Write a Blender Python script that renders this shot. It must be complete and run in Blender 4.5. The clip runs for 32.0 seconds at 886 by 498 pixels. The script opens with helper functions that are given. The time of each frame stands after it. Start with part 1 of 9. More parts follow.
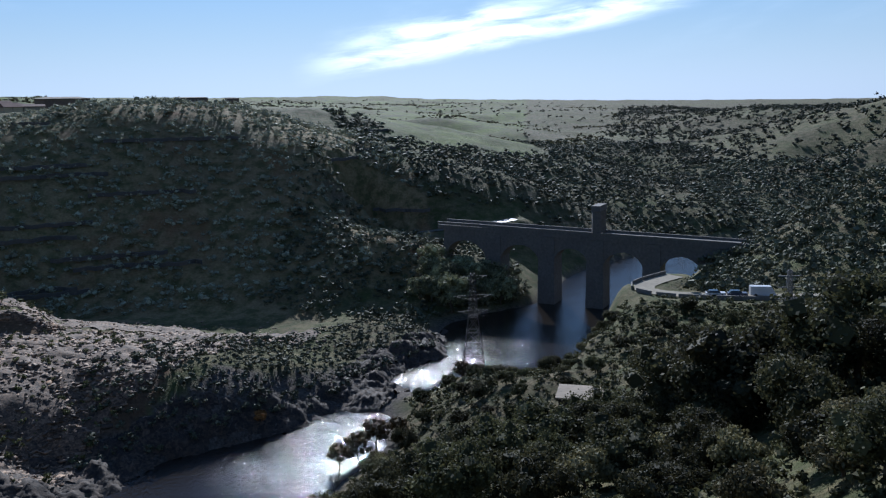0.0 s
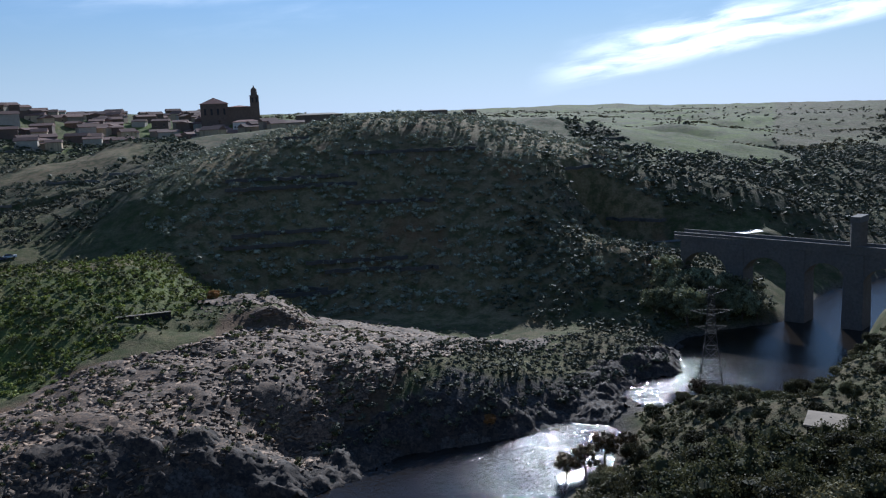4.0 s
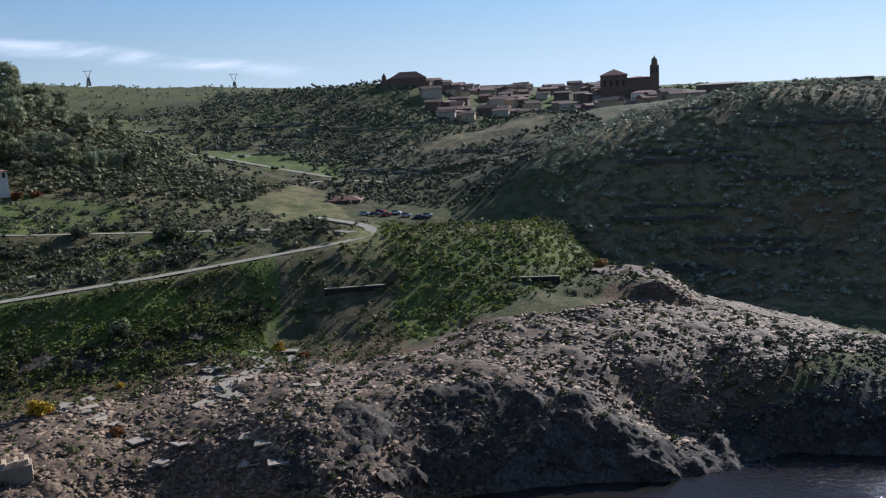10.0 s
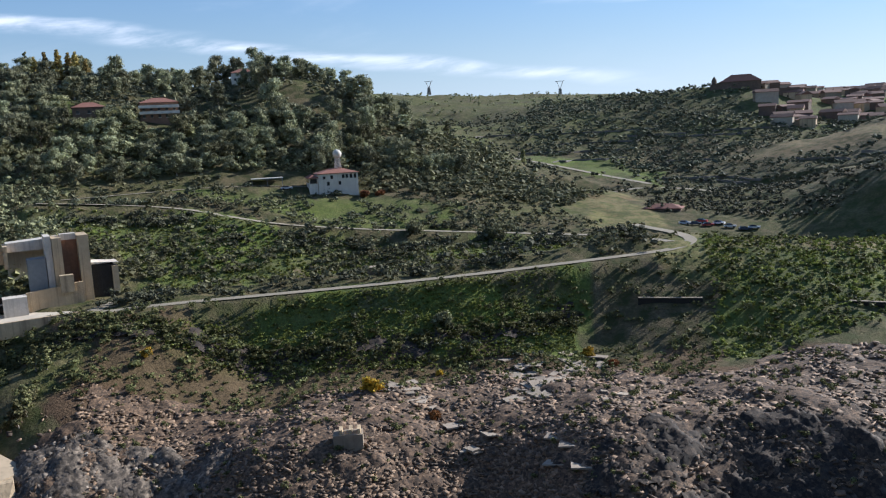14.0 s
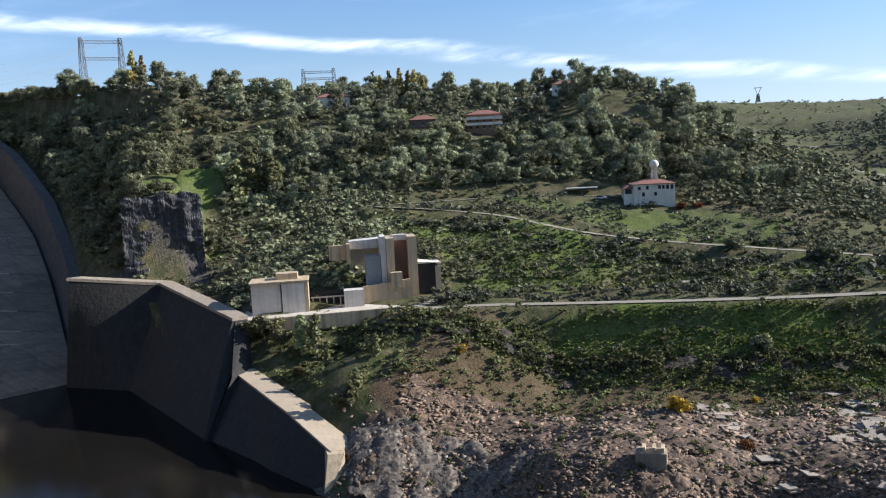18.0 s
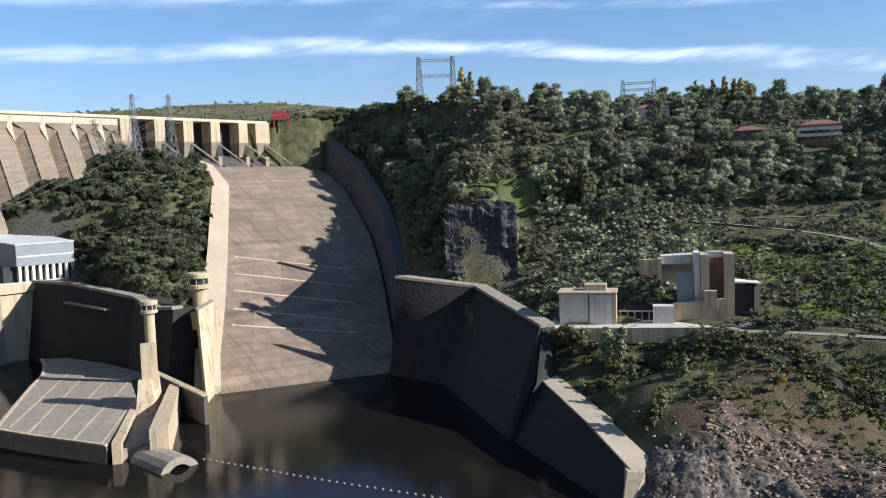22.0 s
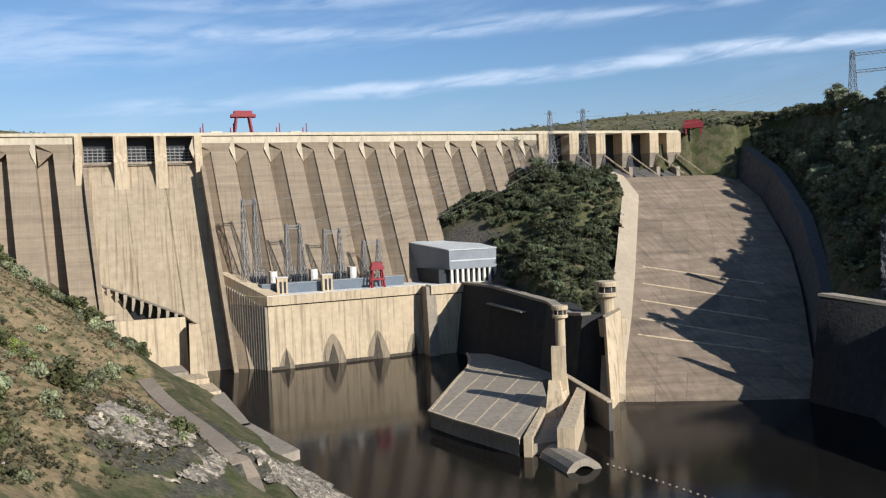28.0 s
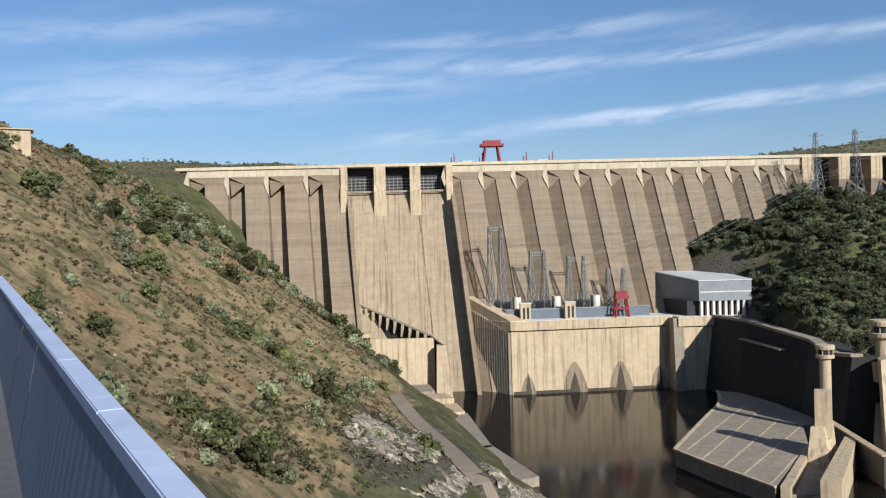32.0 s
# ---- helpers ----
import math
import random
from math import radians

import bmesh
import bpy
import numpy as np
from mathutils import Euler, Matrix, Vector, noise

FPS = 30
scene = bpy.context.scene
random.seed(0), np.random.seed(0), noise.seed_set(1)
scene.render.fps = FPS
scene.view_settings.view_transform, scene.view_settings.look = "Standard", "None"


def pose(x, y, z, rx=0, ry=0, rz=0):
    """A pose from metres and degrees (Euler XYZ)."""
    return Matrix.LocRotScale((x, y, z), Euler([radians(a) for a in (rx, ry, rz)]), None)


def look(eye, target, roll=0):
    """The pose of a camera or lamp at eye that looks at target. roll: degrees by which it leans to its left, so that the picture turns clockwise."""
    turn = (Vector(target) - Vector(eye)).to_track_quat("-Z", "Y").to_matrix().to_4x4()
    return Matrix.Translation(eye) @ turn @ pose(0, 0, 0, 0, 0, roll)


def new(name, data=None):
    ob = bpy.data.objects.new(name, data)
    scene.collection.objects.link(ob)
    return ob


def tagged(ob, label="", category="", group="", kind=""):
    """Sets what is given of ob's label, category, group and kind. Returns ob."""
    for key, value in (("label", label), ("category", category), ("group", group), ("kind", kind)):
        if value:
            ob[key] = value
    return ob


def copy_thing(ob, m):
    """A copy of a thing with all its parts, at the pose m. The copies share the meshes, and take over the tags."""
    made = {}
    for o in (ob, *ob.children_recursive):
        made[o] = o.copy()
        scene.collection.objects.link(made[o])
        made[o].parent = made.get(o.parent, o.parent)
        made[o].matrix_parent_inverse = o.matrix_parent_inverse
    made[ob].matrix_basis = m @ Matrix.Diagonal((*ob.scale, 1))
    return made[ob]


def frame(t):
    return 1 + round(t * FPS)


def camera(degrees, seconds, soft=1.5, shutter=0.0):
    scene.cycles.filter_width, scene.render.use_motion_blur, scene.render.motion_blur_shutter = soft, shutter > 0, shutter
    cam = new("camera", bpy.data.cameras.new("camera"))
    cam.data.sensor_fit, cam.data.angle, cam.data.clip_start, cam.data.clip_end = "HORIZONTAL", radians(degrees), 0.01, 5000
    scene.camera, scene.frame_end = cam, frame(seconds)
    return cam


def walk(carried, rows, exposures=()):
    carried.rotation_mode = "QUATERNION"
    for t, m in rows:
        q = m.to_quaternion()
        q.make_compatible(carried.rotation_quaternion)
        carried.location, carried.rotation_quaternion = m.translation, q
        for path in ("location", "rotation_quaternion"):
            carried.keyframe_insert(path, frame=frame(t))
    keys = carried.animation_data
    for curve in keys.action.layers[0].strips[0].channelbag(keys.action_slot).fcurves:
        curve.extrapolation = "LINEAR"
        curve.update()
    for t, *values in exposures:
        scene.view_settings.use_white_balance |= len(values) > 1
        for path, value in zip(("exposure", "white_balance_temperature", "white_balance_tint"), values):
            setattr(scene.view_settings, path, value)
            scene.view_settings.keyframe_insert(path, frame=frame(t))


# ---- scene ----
cam = camera(57.07, 32.0, soft=1.2)
EYE = (0.0, 0.0, 65.0)  # standing at the parapet of a viewpoint above the river
ROWS = [  # seconds, pitch from straight down, lean, bearing
    (0.0, 80.02, 1.00, -0.18),
    (0.5, 80.16, 1.22, 1.53),
    (1.0, 80.61, 1.59, 3.73),
    (1.5, 81.25, 1.69, 6.05),
    (2.0, 81.82, 1.57, 8.55),
    (2.5, 82.10, 1.58, 11.04),
    (3.0, 81.74, 1.80, 12.69),
    (3.5, 81.29, 2.23, 14.30),
    (5.5, 80.98, 2.27, 21.48),
    (6.0, 80.82, 2.20, 23.49),
    (6.5, 80.76, 2.27, 25.63),
    (7.0, 80.69, 2.28, 28.20),
    (7.5, 80.24, 2.25, 30.62),
    (8.0, 79.46, 2.40, 32.83),
    (8.5, 78.78, 2.47, 35.20),
    (9.0, 78.73, 2.66, 37.75),
    (9.5, 79.51, 2.87, 40.46),
    (10.0, 80.44, 2.96, 43.12),
    (10.5, 81.20, 3.45, 45.58),
    (11.0, 81.91, 3.55, 49.10),
    (11.5, 82.29, 3.39, 53.12),
    (12.0, 82.42, 3.31, 55.70),
    (12.5, 82.27, 3.14, 58.22),
    (13.0, 82.18, 3.12, 60.66),
    (13.5, 82.06, 3.11, 62.90),
    (15.5, 82.42, 3.17, 73.01),
    (16.0, 82.68, 3.30, 75.50),
    (16.5, 83.04, 3.30, 78.26),
    (17.0, 83.30, 3.34, 81.26),
    (17.5, 83.52, 3.22, 84.00),
    (18.0, 83.86, 2.90, 87.14),
    (18.5, 84.22, 2.35, 90.67),
    (19.0, 84.51, 2.13, 93.35),
    (19.5, 84.72, 1.99, 96.12),
    (20.0, 84.91, 2.13, 98.82),
    (20.5, 84.87, 2.21, 101.46),
    (21.0, 85.03, 2.05, 103.90),
    (21.5, 85.34, 2.01, 106.26),
    (22.0, 85.57, 1.88, 108.90),
    (22.5, 85.75, 1.71, 111.24),
    (23.0, 85.85, 1.71, 113.24),
    (23.5, 85.97, 1.38, 115.32),
    (24.0, 86.32, 1.24, 117.24),
    (24.5, 86.89, 1.27, 120.54),
    (25.0, 87.00, 1.30, 125.20),
    (25.5, 86.98, 1.23, 130.08),
    (26.0, 87.05, 1.32, 133.33),
    (26.5, 86.94, 1.70, 134.71),
    (28.5, 87.49, 2.35, 138.36),
    (29.0, 87.68, 2.51, 140.24),
    (29.5, 88.10, 2.66, 142.66),
    (30.0, 88.48, 2.70, 145.52),
    (30.5, 88.91, 2.49, 147.97),
    (31.0, 89.35, 2.15, 150.04),
    (31.5, 89.50, 1.72, 152.08),
    (32.0, 89.78, 1.52, 154.12),
]
EXPOSURES = [(0.0, 0.2, 5200, 12), (1.0, 0.1, 5200, 12), (2.0, -0.12, 5250, 12), (3.0, 0.15, 5250, 12), (6.0, 0.15, 5300, 12), (9.0, 0.55, 5500, 12), (11.0, 0.22, 5500, 12), (13.0, 0.45, 5600, 12), (16.0, 0.9, 5800, 12), (19.0, 0.9, 5600, 12), (23.0, 0.66, 5450, 10), (26.0, 0.47, 5600, 9), (32.0, 0.3, 5600, 9)]
walk(cam, [(t, pose(*EYE, rx, ry, rz)) for t, rx, ry, rz in ROWS], EXPOSURES)

# ---- world and sun ----
SUN_BEARING, SUN_HEIGHT = 4.5, 27.0  # degrees to the left of +y, and above the horizon


def make_world():
    """Clear winter sky with a few long streaks of high cloud."""
    world = bpy.data.worlds.new("sky")
    scene.world = world
    world.use_nodes = True
    nt = world.node_tree
    N, L = nt.nodes, nt.links
    N.clear()
    sky = N.new("ShaderNodeTexSky")
    sky.sky_type = "NISHITA"
    sky.sun_disc = False
    sky.sun_elevation = radians(SUN_HEIGHT)
    sky.sun_rotation = radians(-SUN_BEARING)
    sky.altitude, sky.air_density, sky.dust_density, sky.ozone_density = 200, 1.0, 0.05, 2.6

    def val(op, a, b=None, c=None):
        n = N.new("ShaderNodeMath")
        n.operation = op
        for sock, x in zip(n.inputs, (a, b, c)):
            if x is None:
                continue
            if hasattr(x, "is_linked"):
                L.new(x, sock)
            else:
                sock.default_value = x
        return n.outputs[0]

    def rng(x, a, b, lo=0.0, hi=1.0, smooth=True):
        n = N.new("ShaderNodeMapRange")
        n.interpolation_type = "SMOOTHSTEP" if smooth else "LINEAR"
        L.new(x, n.inputs["Value"])
        for k, v in zip(("From Min", "From Max", "To Min", "To Max"), (a, b, lo, hi)):
            n.inputs[k].default_value = v
        return n.outputs[0]

    co = N.new("ShaderNodeTexCoord")
    sep = N.new("ShaderNodeSeparateXYZ")
    L.new(co.outputs["Generated"], sep.inputs[0])
    x, y, z = sep.outputs
    flat = val("SQRT", val("ADD", val("MULTIPLY", x, x), val("MULTIPLY", y, y)))
    height = val("MULTIPLY", val("ARCTAN2", z, flat), 57.2958)
    bearing = val("MULTIPLY", val("ARCTAN2", val("MULTIPLY", x, -1.0), y), 57.2958)
    bearing = val("ADD", bearing, val("MULTIPLY", val("LESS_THAN", bearing, -60.0), 360.0))

    def noise_of(sx, sy, detail=6.0, tilt=0.0):
        c = N.new("ShaderNodeCombineXYZ")
        L.new(val("MULTIPLY", bearing, sx), c.inputs[0])
        L.new(val("MULTIPLY", val("ADD", height, val("MULTIPLY", bearing, tilt)), sy), c.inputs[1])
        n = N.new("ShaderNodeTexNoise")
        n.inputs["Scale"].default_value, n.inputs["Detail"].default_value, n.inputs["Roughness"].default_value = 1.0, detail, 0.58
        n.inputs["Distortion"].default_value = 0.4
        L.new(c.outputs[0], n.inputs["Vector"])
        return n.outputs["Fac"]

    ragged = val("MULTIPLY", val("SUBTRACT", noise_of(0.12, 0.5), 0.5), 1.1)

    def streak(b0, h0, b1, h1, wide, strength, fade=8.0):
        """A long streak of cirrus from one bearing and height to another."""
        slope = (h1 - h0) / (b1 - b0)
        mid = val("ADD", val("MULTIPLY", val("SUBTRACT", bearing, b0), slope), h0)
        off = val("ABSOLUTE", val("SUBTRACT", val("ADD", height, ragged), mid))
        across = rng(off, wide, 0.0)
        ends = val("MULTIPLY", rng(bearing, b0 - fade, b0 + fade), rng(bearing, b1 + fade, b1 - fade))
        return val("MULTIPLY", val("MULTIPLY", across, ends), strength)

    cloud = None
    for s in ((-15.0, 6.7, 6.5, 3.0, 1.3, 0.85, 4.0), (-7.0, 6.3, 5.0, 4.3, 1.5, 0.8, 4.0), (0.0, 3.4, 7.5, 2.4, 0.6, 0.4, 3.0), (54.0, 3.3, 88.0, 7.5, 0.75, 0.8, 5.0), (84.0, 7.4, 106.0, 9.3, 0.7, 0.95, 5.0),
              (102.0, 9.2, 121.0, 9.9, 0.7, 0.9, 4.0), (117.0, 9.8, 146.0, 8.4, 0.7, 0.7, 5.0), (134.0, 8.8, 160.0, 7.3, 0.8, 0.4, 6.0), (112.0, 12.9, 140.0, 12.3, 0.6, 0.45, 6.0),
              (126.0, 12.6, 156.0, 12.2, 1.0, 0.5, 6.0), (152.0, 12.0, 184.0, 9.6, 2.6, 0.42, 8.0), (156.0, 12.8, 178.0, 11.8, 1.3, 0.32, 8.0), (165.0, 15.8, 184.0, 13.4, 1.3, 0.3, 6.0),
              (138.0, 14.6, 158.0, 13.8, 0.8, 0.4, 6.0), (88.0, 11.2, 108.0, 12.2, 0.5, 0.35, 4.0), (50.0, 8.4, 57.0, 8.6, 0.6, 0.5, 2.5), (24.0, 9.5, 40.0, 8.6, 1.2, 0.3, 5.0)):
        one = streak(*s)
        cloud = one if cloud is None else val("MAXIMUM", cloud, one)
    thin = val("MULTIPLY", rng(noise_of(0.05, 0.22, 7.0, 0.12), 0.5, 0.8), rng(height, 2.0, 9.0, 0.0, 0.22))
    wisps = rng(noise_of(0.16, 0.9, 8.0, 0.1), 0.28, 0.66)
    cloud = val("MINIMUM", val("MAXIMUM", val("MULTIPLY", cloud, wisps), val("MULTIPLY", thin, wisps)), 1.0)
    # near the sun the clear sky is held back a little, so that it keeps its blue
    lum = N.new("ShaderNodeRGBToBW")
    L.new(sky.outputs[0], lum.inputs[0])
    keep = val("DIVIDE", 1.0, val("ADD", 1.0, val("MULTIPLY", lum.outputs[0], 0.055)))
    dim = N.new("ShaderNodeVectorMath")
    dim.operation = "SCALE"
    L.new(sky.outputs[0], dim.inputs[0])
    L.new(keep, dim.inputs["Scale"])
    # low haze, without the yellow of the horizon
    grey = N.new("ShaderNodeRGBToBW")
    L.new(dim.outputs[0], grey.inputs[0])
    pale = N.new("ShaderNodeVectorMath")
    pale.operation = "SCALE"
    pale.inputs[0].default_value = (0.86, 1.0, 1.16)
    L.new(grey.outputs[0], pale.inputs["Scale"])
    haze = N.new("ShaderNodeMix")
    haze.data_type = "RGBA"
    L.new(rng(height, 11.0, -1.0, 0.0, 0.85), haze.inputs["Factor"])
    L.new(dim.outputs[0], haze.inputs["A"])
    L.new(pale.outputs[0], haze.inputs["B"])
    mix = N.new("ShaderNodeMix")
    mix.data_type = "RGBA"
    L.new(cloud, mix.inputs["Factor"])
    L.new(haze.outputs["Result"], mix.inputs["A"])
    white = N.new("ShaderNodeMix")
    white.data_type = "RGBA"
    white.inputs["A"].default_value, white.inputs["B"].default_value = (7.6, 7.8, 8.2, 1), (19, 18.6, 18, 1)
    L.new(rng(val("ABSOLUTE", bearing), 60.0, 5.0), white.inputs["Factor"])
    L.new(white.outputs["Result"], mix.inputs["B"])
    bg = N.new("ShaderNodeBackground")
    bg.inputs["Strength"].default_value = 0.092
    out = N.new("ShaderNodeOutputWorld")
    L.new(mix.outputs["Result"], bg.inputs["Color"])
    L.new(bg.outputs[0], out.inputs["Surface"])


make_world()
sun_lamp = new("sun", bpy.data.lights.new("sun", "SUN"))
sun_lamp.data.energy, sun_lamp.data.angle, sun_lamp.data.color = 5.0, radians(0.5), (1.0, 0.93, 0.82)
_b, _h = radians(SUN_BEARING), radians(SUN_HEIGHT)
sun_way = Vector((-math.sin(_b) * math.cos(_h), math.cos(_b) * math.cos(_h), math.sin(_h)))
sun_lamp.matrix_world = look(sun_way * 400, (0, 0, 0))

# ---- materials ----
def surface(name, dark, light, size=1.0, rough=0.85, bump=0.3, streak=0.0, stain=None, spread=0.5, each=0.0, metal=0.0, bump_size=None, flow=None, lifts=0.0):
    """A grained material: two tones mixed by noise at two scales, with rain streaks, stains and relief."""
    mat = bpy.data.materials.new(name)
    mat.use_nodes = True
    nt = mat.node_tree
    N, L = nt.nodes, nt.links
    bsdf = N["Principled BSDF"]
    bsdf.inputs["Roughness"].default_value = rough
    bsdf.inputs["Metallic"].default_value = metal
    co = N.new("ShaderNodeTexCoord")

    def noise_at(scale, stretch=(1, 1, 1), detail=6.0):
        mp = N.new("ShaderNodeMapping")
        mp.inputs["Scale"].default_value = stretch
        if flow is not None and stretch != (1, 1, 1):  # streaks that run down a slope facing a bearing
            mp.vector_type = "TEXTURE"
            mp.inputs["Rotation"].default_value = (0, 0, radians(flow))
            mp.inputs["Scale"].default_value = (1, 1 / stretch[2], 1 / stretch[2])
        L.new(co.outputs["Object"], mp.inputs["Vector"])
        n = N.new("ShaderNodeTexNoise")
        n.inputs["Scale"].default_value = scale
        n.inputs["Detail"].default_value = detail
        n.inputs["Roughness"].default_value = 0.62
        L.new(mp.outputs[0], n.inputs["Vector"])
        return n.outputs["Fac"]

    def ramp(fac, lo, hi):
        r = N.new("ShaderNodeMapRange")
        r.inputs["From Min"].default_value, r.inputs["From Max"].default_value = lo, hi
        L.new(fac, r.inputs["Value"])
        return r.outputs[0]

    def mixed(fac, a, b, how="MIX"):
        m = N.new("ShaderNodeMix")
        m.data_type, m.blend_type = "RGBA", how
        for sock, val in ((m.inputs["Factor"], fac), (m.inputs["A"], a), (m.inputs["B"], b)):
            if hasattr(val, "is_linked"):
                L.new(val, sock)
            elif isinstance(val, tuple):
                sock.default_value = (*val, 1)
            else:
                sock.default_value = val
        return m.outputs["Result"]

    fine = noise_at(1.0 / size)
    col = mixed(ramp(fine, 0.5 - spread / 2, 0.5 + spread / 2), dark, light)
    big = noise_at(0.13 / size)
    mean = tuple((a + b) / 2 for a, b in zip(dark, light))
    col = mixed(ramp(big, 0.35, 0.75), col, mixed(0.55, col, tuple(0.62 * c for c in mean)))
    if streak:
        st = noise_at(0.9, (1, 1, 0.035), 4.0)
        sfac = N.new("ShaderNodeMath")
        sfac.operation = "MULTIPLY"
        L.new(ramp(st, 0.5, 0.72), sfac.inputs[0])
        sfac.inputs[1].default_value = streak
        col = mixed(sfac.outputs[0], col, stain or tuple(0.4 * c for c in mean))
    if lifts:  # pours of concrete, one above the other
        mp = N.new("ShaderNodeMapping")
        mp.inputs["Scale"].default_value = (0.02, 0.02, 0.55)
        L.new(co.outputs["Object"], mp.inputs["Vector"])
        n = N.new("ShaderNodeTexNoise")
        n.inputs["Scale"].default_value, n.inputs["Detail"].default_value, n.inputs["Roughness"].default_value = 1.0, 5.0, 0.7
        L.new(mp.outputs[0], n.inputs["Vector"])
        hsv = N.new("ShaderNodeHueSaturation")
        L.new(ramp_to(nt, ramp(n.outputs["Fac"], 0.35, 0.65), 1 - lifts, 1 + lifts), hsv.inputs["Value"])
        L.new(col, hsv.inputs["Color"])
        col = hsv.outputs[0]
    if each:
        info = N.new("ShaderNodeObjectInfo")
        hsv = N.new("ShaderNodeHueSaturation")
        L.new(ramp_to(nt, info.outputs["Random"], 1 - each, 1 + each), hsv.inputs["Value"])
        L.new(col, hsv.inputs["Color"])
        col = hsv.outputs[0]
    L.new(col, bsdf.inputs["Base Color"])
    if bump:
        b = N.new("ShaderNodeBump")
        b.inputs["Strength"].default_value = bump
        b.inputs["Distance"].default_value = 0.25 * (bump_size or size)
        L.new(noise_at(2.5 / (bump_size or size)), b.inputs["Height"])
        L.new(b.outputs[0], bsdf.inputs["Normal"])
    return mat


def ramp_to(nt, fac, lo, hi):
    r = nt.nodes.new("ShaderNodeMapRange")
    r.inputs["To Min"].default_value, r.inputs["To Max"].default_value = lo, hi
    nt.links.new(fac, r.inputs["Value"])
    return r.outputs[0]


M_DAM = surface("weathered_dam_concrete", (0.243, 0.178, 0.113), (0.296, 0.221, 0.14), 3.0, 0.9, 0.12, 0.35, flow=156.6, lifts=0.16)
M_SPILL = surface("washed_spillway_concrete", (0.3, 0.222, 0.132), (0.47, 0.36, 0.225), 3.0, 0.9, 0.1, 0.95, (0.16, 0.105, 0.06), flow=156.6, lifts=0.05)
M_PALE = surface("pale_concrete", (0.455, 0.342, 0.205), (0.626, 0.475, 0.294), 2.0, 0.9, 0.2, 0.75, (0.133, 0.0918, 0.0547))
M_GREYC = surface("grey_concrete", (0.227, 0.183, 0.13), (0.399, 0.321, 0.226), 2.0, 0.9, 0.3, 0.5)
# near-black tone carries the shade of basin walls, lining and retaining wall
M_DARKC = surface("shade_toned_concrete", (0.0169, 0.0152, 0.0128), (0.0394, 0.0351, 0.0291), 2.5, 0.95, 0.4, 0.3, (0.0619, 0.0567, 0.0485))
M_CHUTE = surface("chute_concrete", (0.165, 0.118, 0.075), (0.29, 0.212, 0.138), 4.0, 0.9, 0.15, 0.85, (0.115, 0.083, 0.055), each=0.13, flow=150, lifts=0.22)
# darker copy of the grey concrete: shade in the base tone, plus stains
M_CHUTEWALL = surface("shaded_stained_wall_concrete", (0.07, 0.06, 0.05), (0.14, 0.12, 0.1), 3.0, 0.9, 0.2, 0.6, (0.04, 0.036, 0.03))
# pale concrete of the band; also paints the sunlit flanks at the joints
M_BAND = surface("pale_lit_band_concrete", (0.5, 0.405, 0.27), (0.68, 0.56, 0.38), 3.0, 0.9, 0.08, 0.4)
M_KERB = surface("smooth_kerb_concrete", (0.4, 0.31, 0.2), (0.5, 0.39, 0.26), 3.0, 0.9, 0.05, 0.3)
M_WHITE = surface("white_render", (0.634, 0.58, 0.49), (0.787, 0.727, 0.619), 1.5, 0.85, 0.1, 0.3)
M_STEEL = surface("galvanised_steel", (0.2, 0.185, 0.165), (0.3, 0.28, 0.25), 0.5, 0.7, 0.05)
M_RED = surface("red_paint", (0.2, 0.016, 0.018), (0.32, 0.03, 0.028), 0.8, 0.6, 0.05)
M_CLAD = surface("grey_cladding", (0.21, 0.215, 0.21), (0.28, 0.285, 0.28), 1.0, 0.6, 0.05)
M_ROOFW = surface("pale_sheet_roof", (0.5, 0.49, 0.45), (0.62, 0.6, 0.55), 1.5, 0.6, 0.05)
# near-black: shade of recesses and openings as colour; also steel and tyres
M_BLACK = surface("dark_recess", (0.012, 0.012, 0.014), (0.03, 0.03, 0.032), 1.0, 0.7, 0.1)
M_TILE = surface("terracotta_roof", (0.19, 0.078, 0.052), (0.3, 0.138, 0.095), 0.6, 0.85, 0.4, each=0.15)
M_OCHRE = surface("brown_stone_walls", (0.11, 0.075, 0.055), (0.2, 0.14, 0.1), 1.5, 0.9, 0.3)
M_STONE = surface("old_granite", (0.13, 0.115, 0.1), (0.26, 0.235, 0.2), 0.8, 0.9, 0.5)
M_ROAD = surface("pale_gravel_road", (0.21, 0.18, 0.125), (0.35, 0.3, 0.215), 0.8, 0.95, 0.2)
M_ASPHALT = surface("worn_asphalt", (0.09, 0.085, 0.08), (0.17, 0.16, 0.15), 0.8, 0.75, 0.2)
M_SHEEN = surface("polished_asphalt", (0.12, 0.115, 0.11), (0.24, 0.23, 0.22), 0.8, 0.33, 0.05)
M_DRYEARTH = surface("dry_earth_path", (0.2, 0.15, 0.1), (0.34, 0.26, 0.18), 0.8, 0.95, 0.3)
M_SLAB = surface("broken_concrete_slabs", (0.28, 0.225, 0.165), (0.42, 0.345, 0.26), 0.8, 0.9, 0.3, each=0.2)
M_RAIL = surface("pale_blue_painted_metal", (0.5, 0.54, 0.66), (0.6, 0.64, 0.76), 0.06, 0.5, 0.06, bump_size=0.02)
M_PANEL = surface("slate_blue_painted_sheet", (0.1, 0.13, 0.2), (0.135, 0.17, 0.25), 0.3, 0.5, 0.04)
M_GLASS = surface("dark_window_glass", (0.015, 0.018, 0.022), (0.03, 0.035, 0.04), 1.0, 0.15, 0.0)
M_BARK = surface("bark", (0.07, 0.05, 0.035), (0.16, 0.12, 0.085), 0.3, 0.95, 0.5)
M_PALEBARK = surface("smooth_pale_bark", (0.2, 0.17, 0.13), (0.36, 0.32, 0.26), 0.5, 0.9, 0.2)


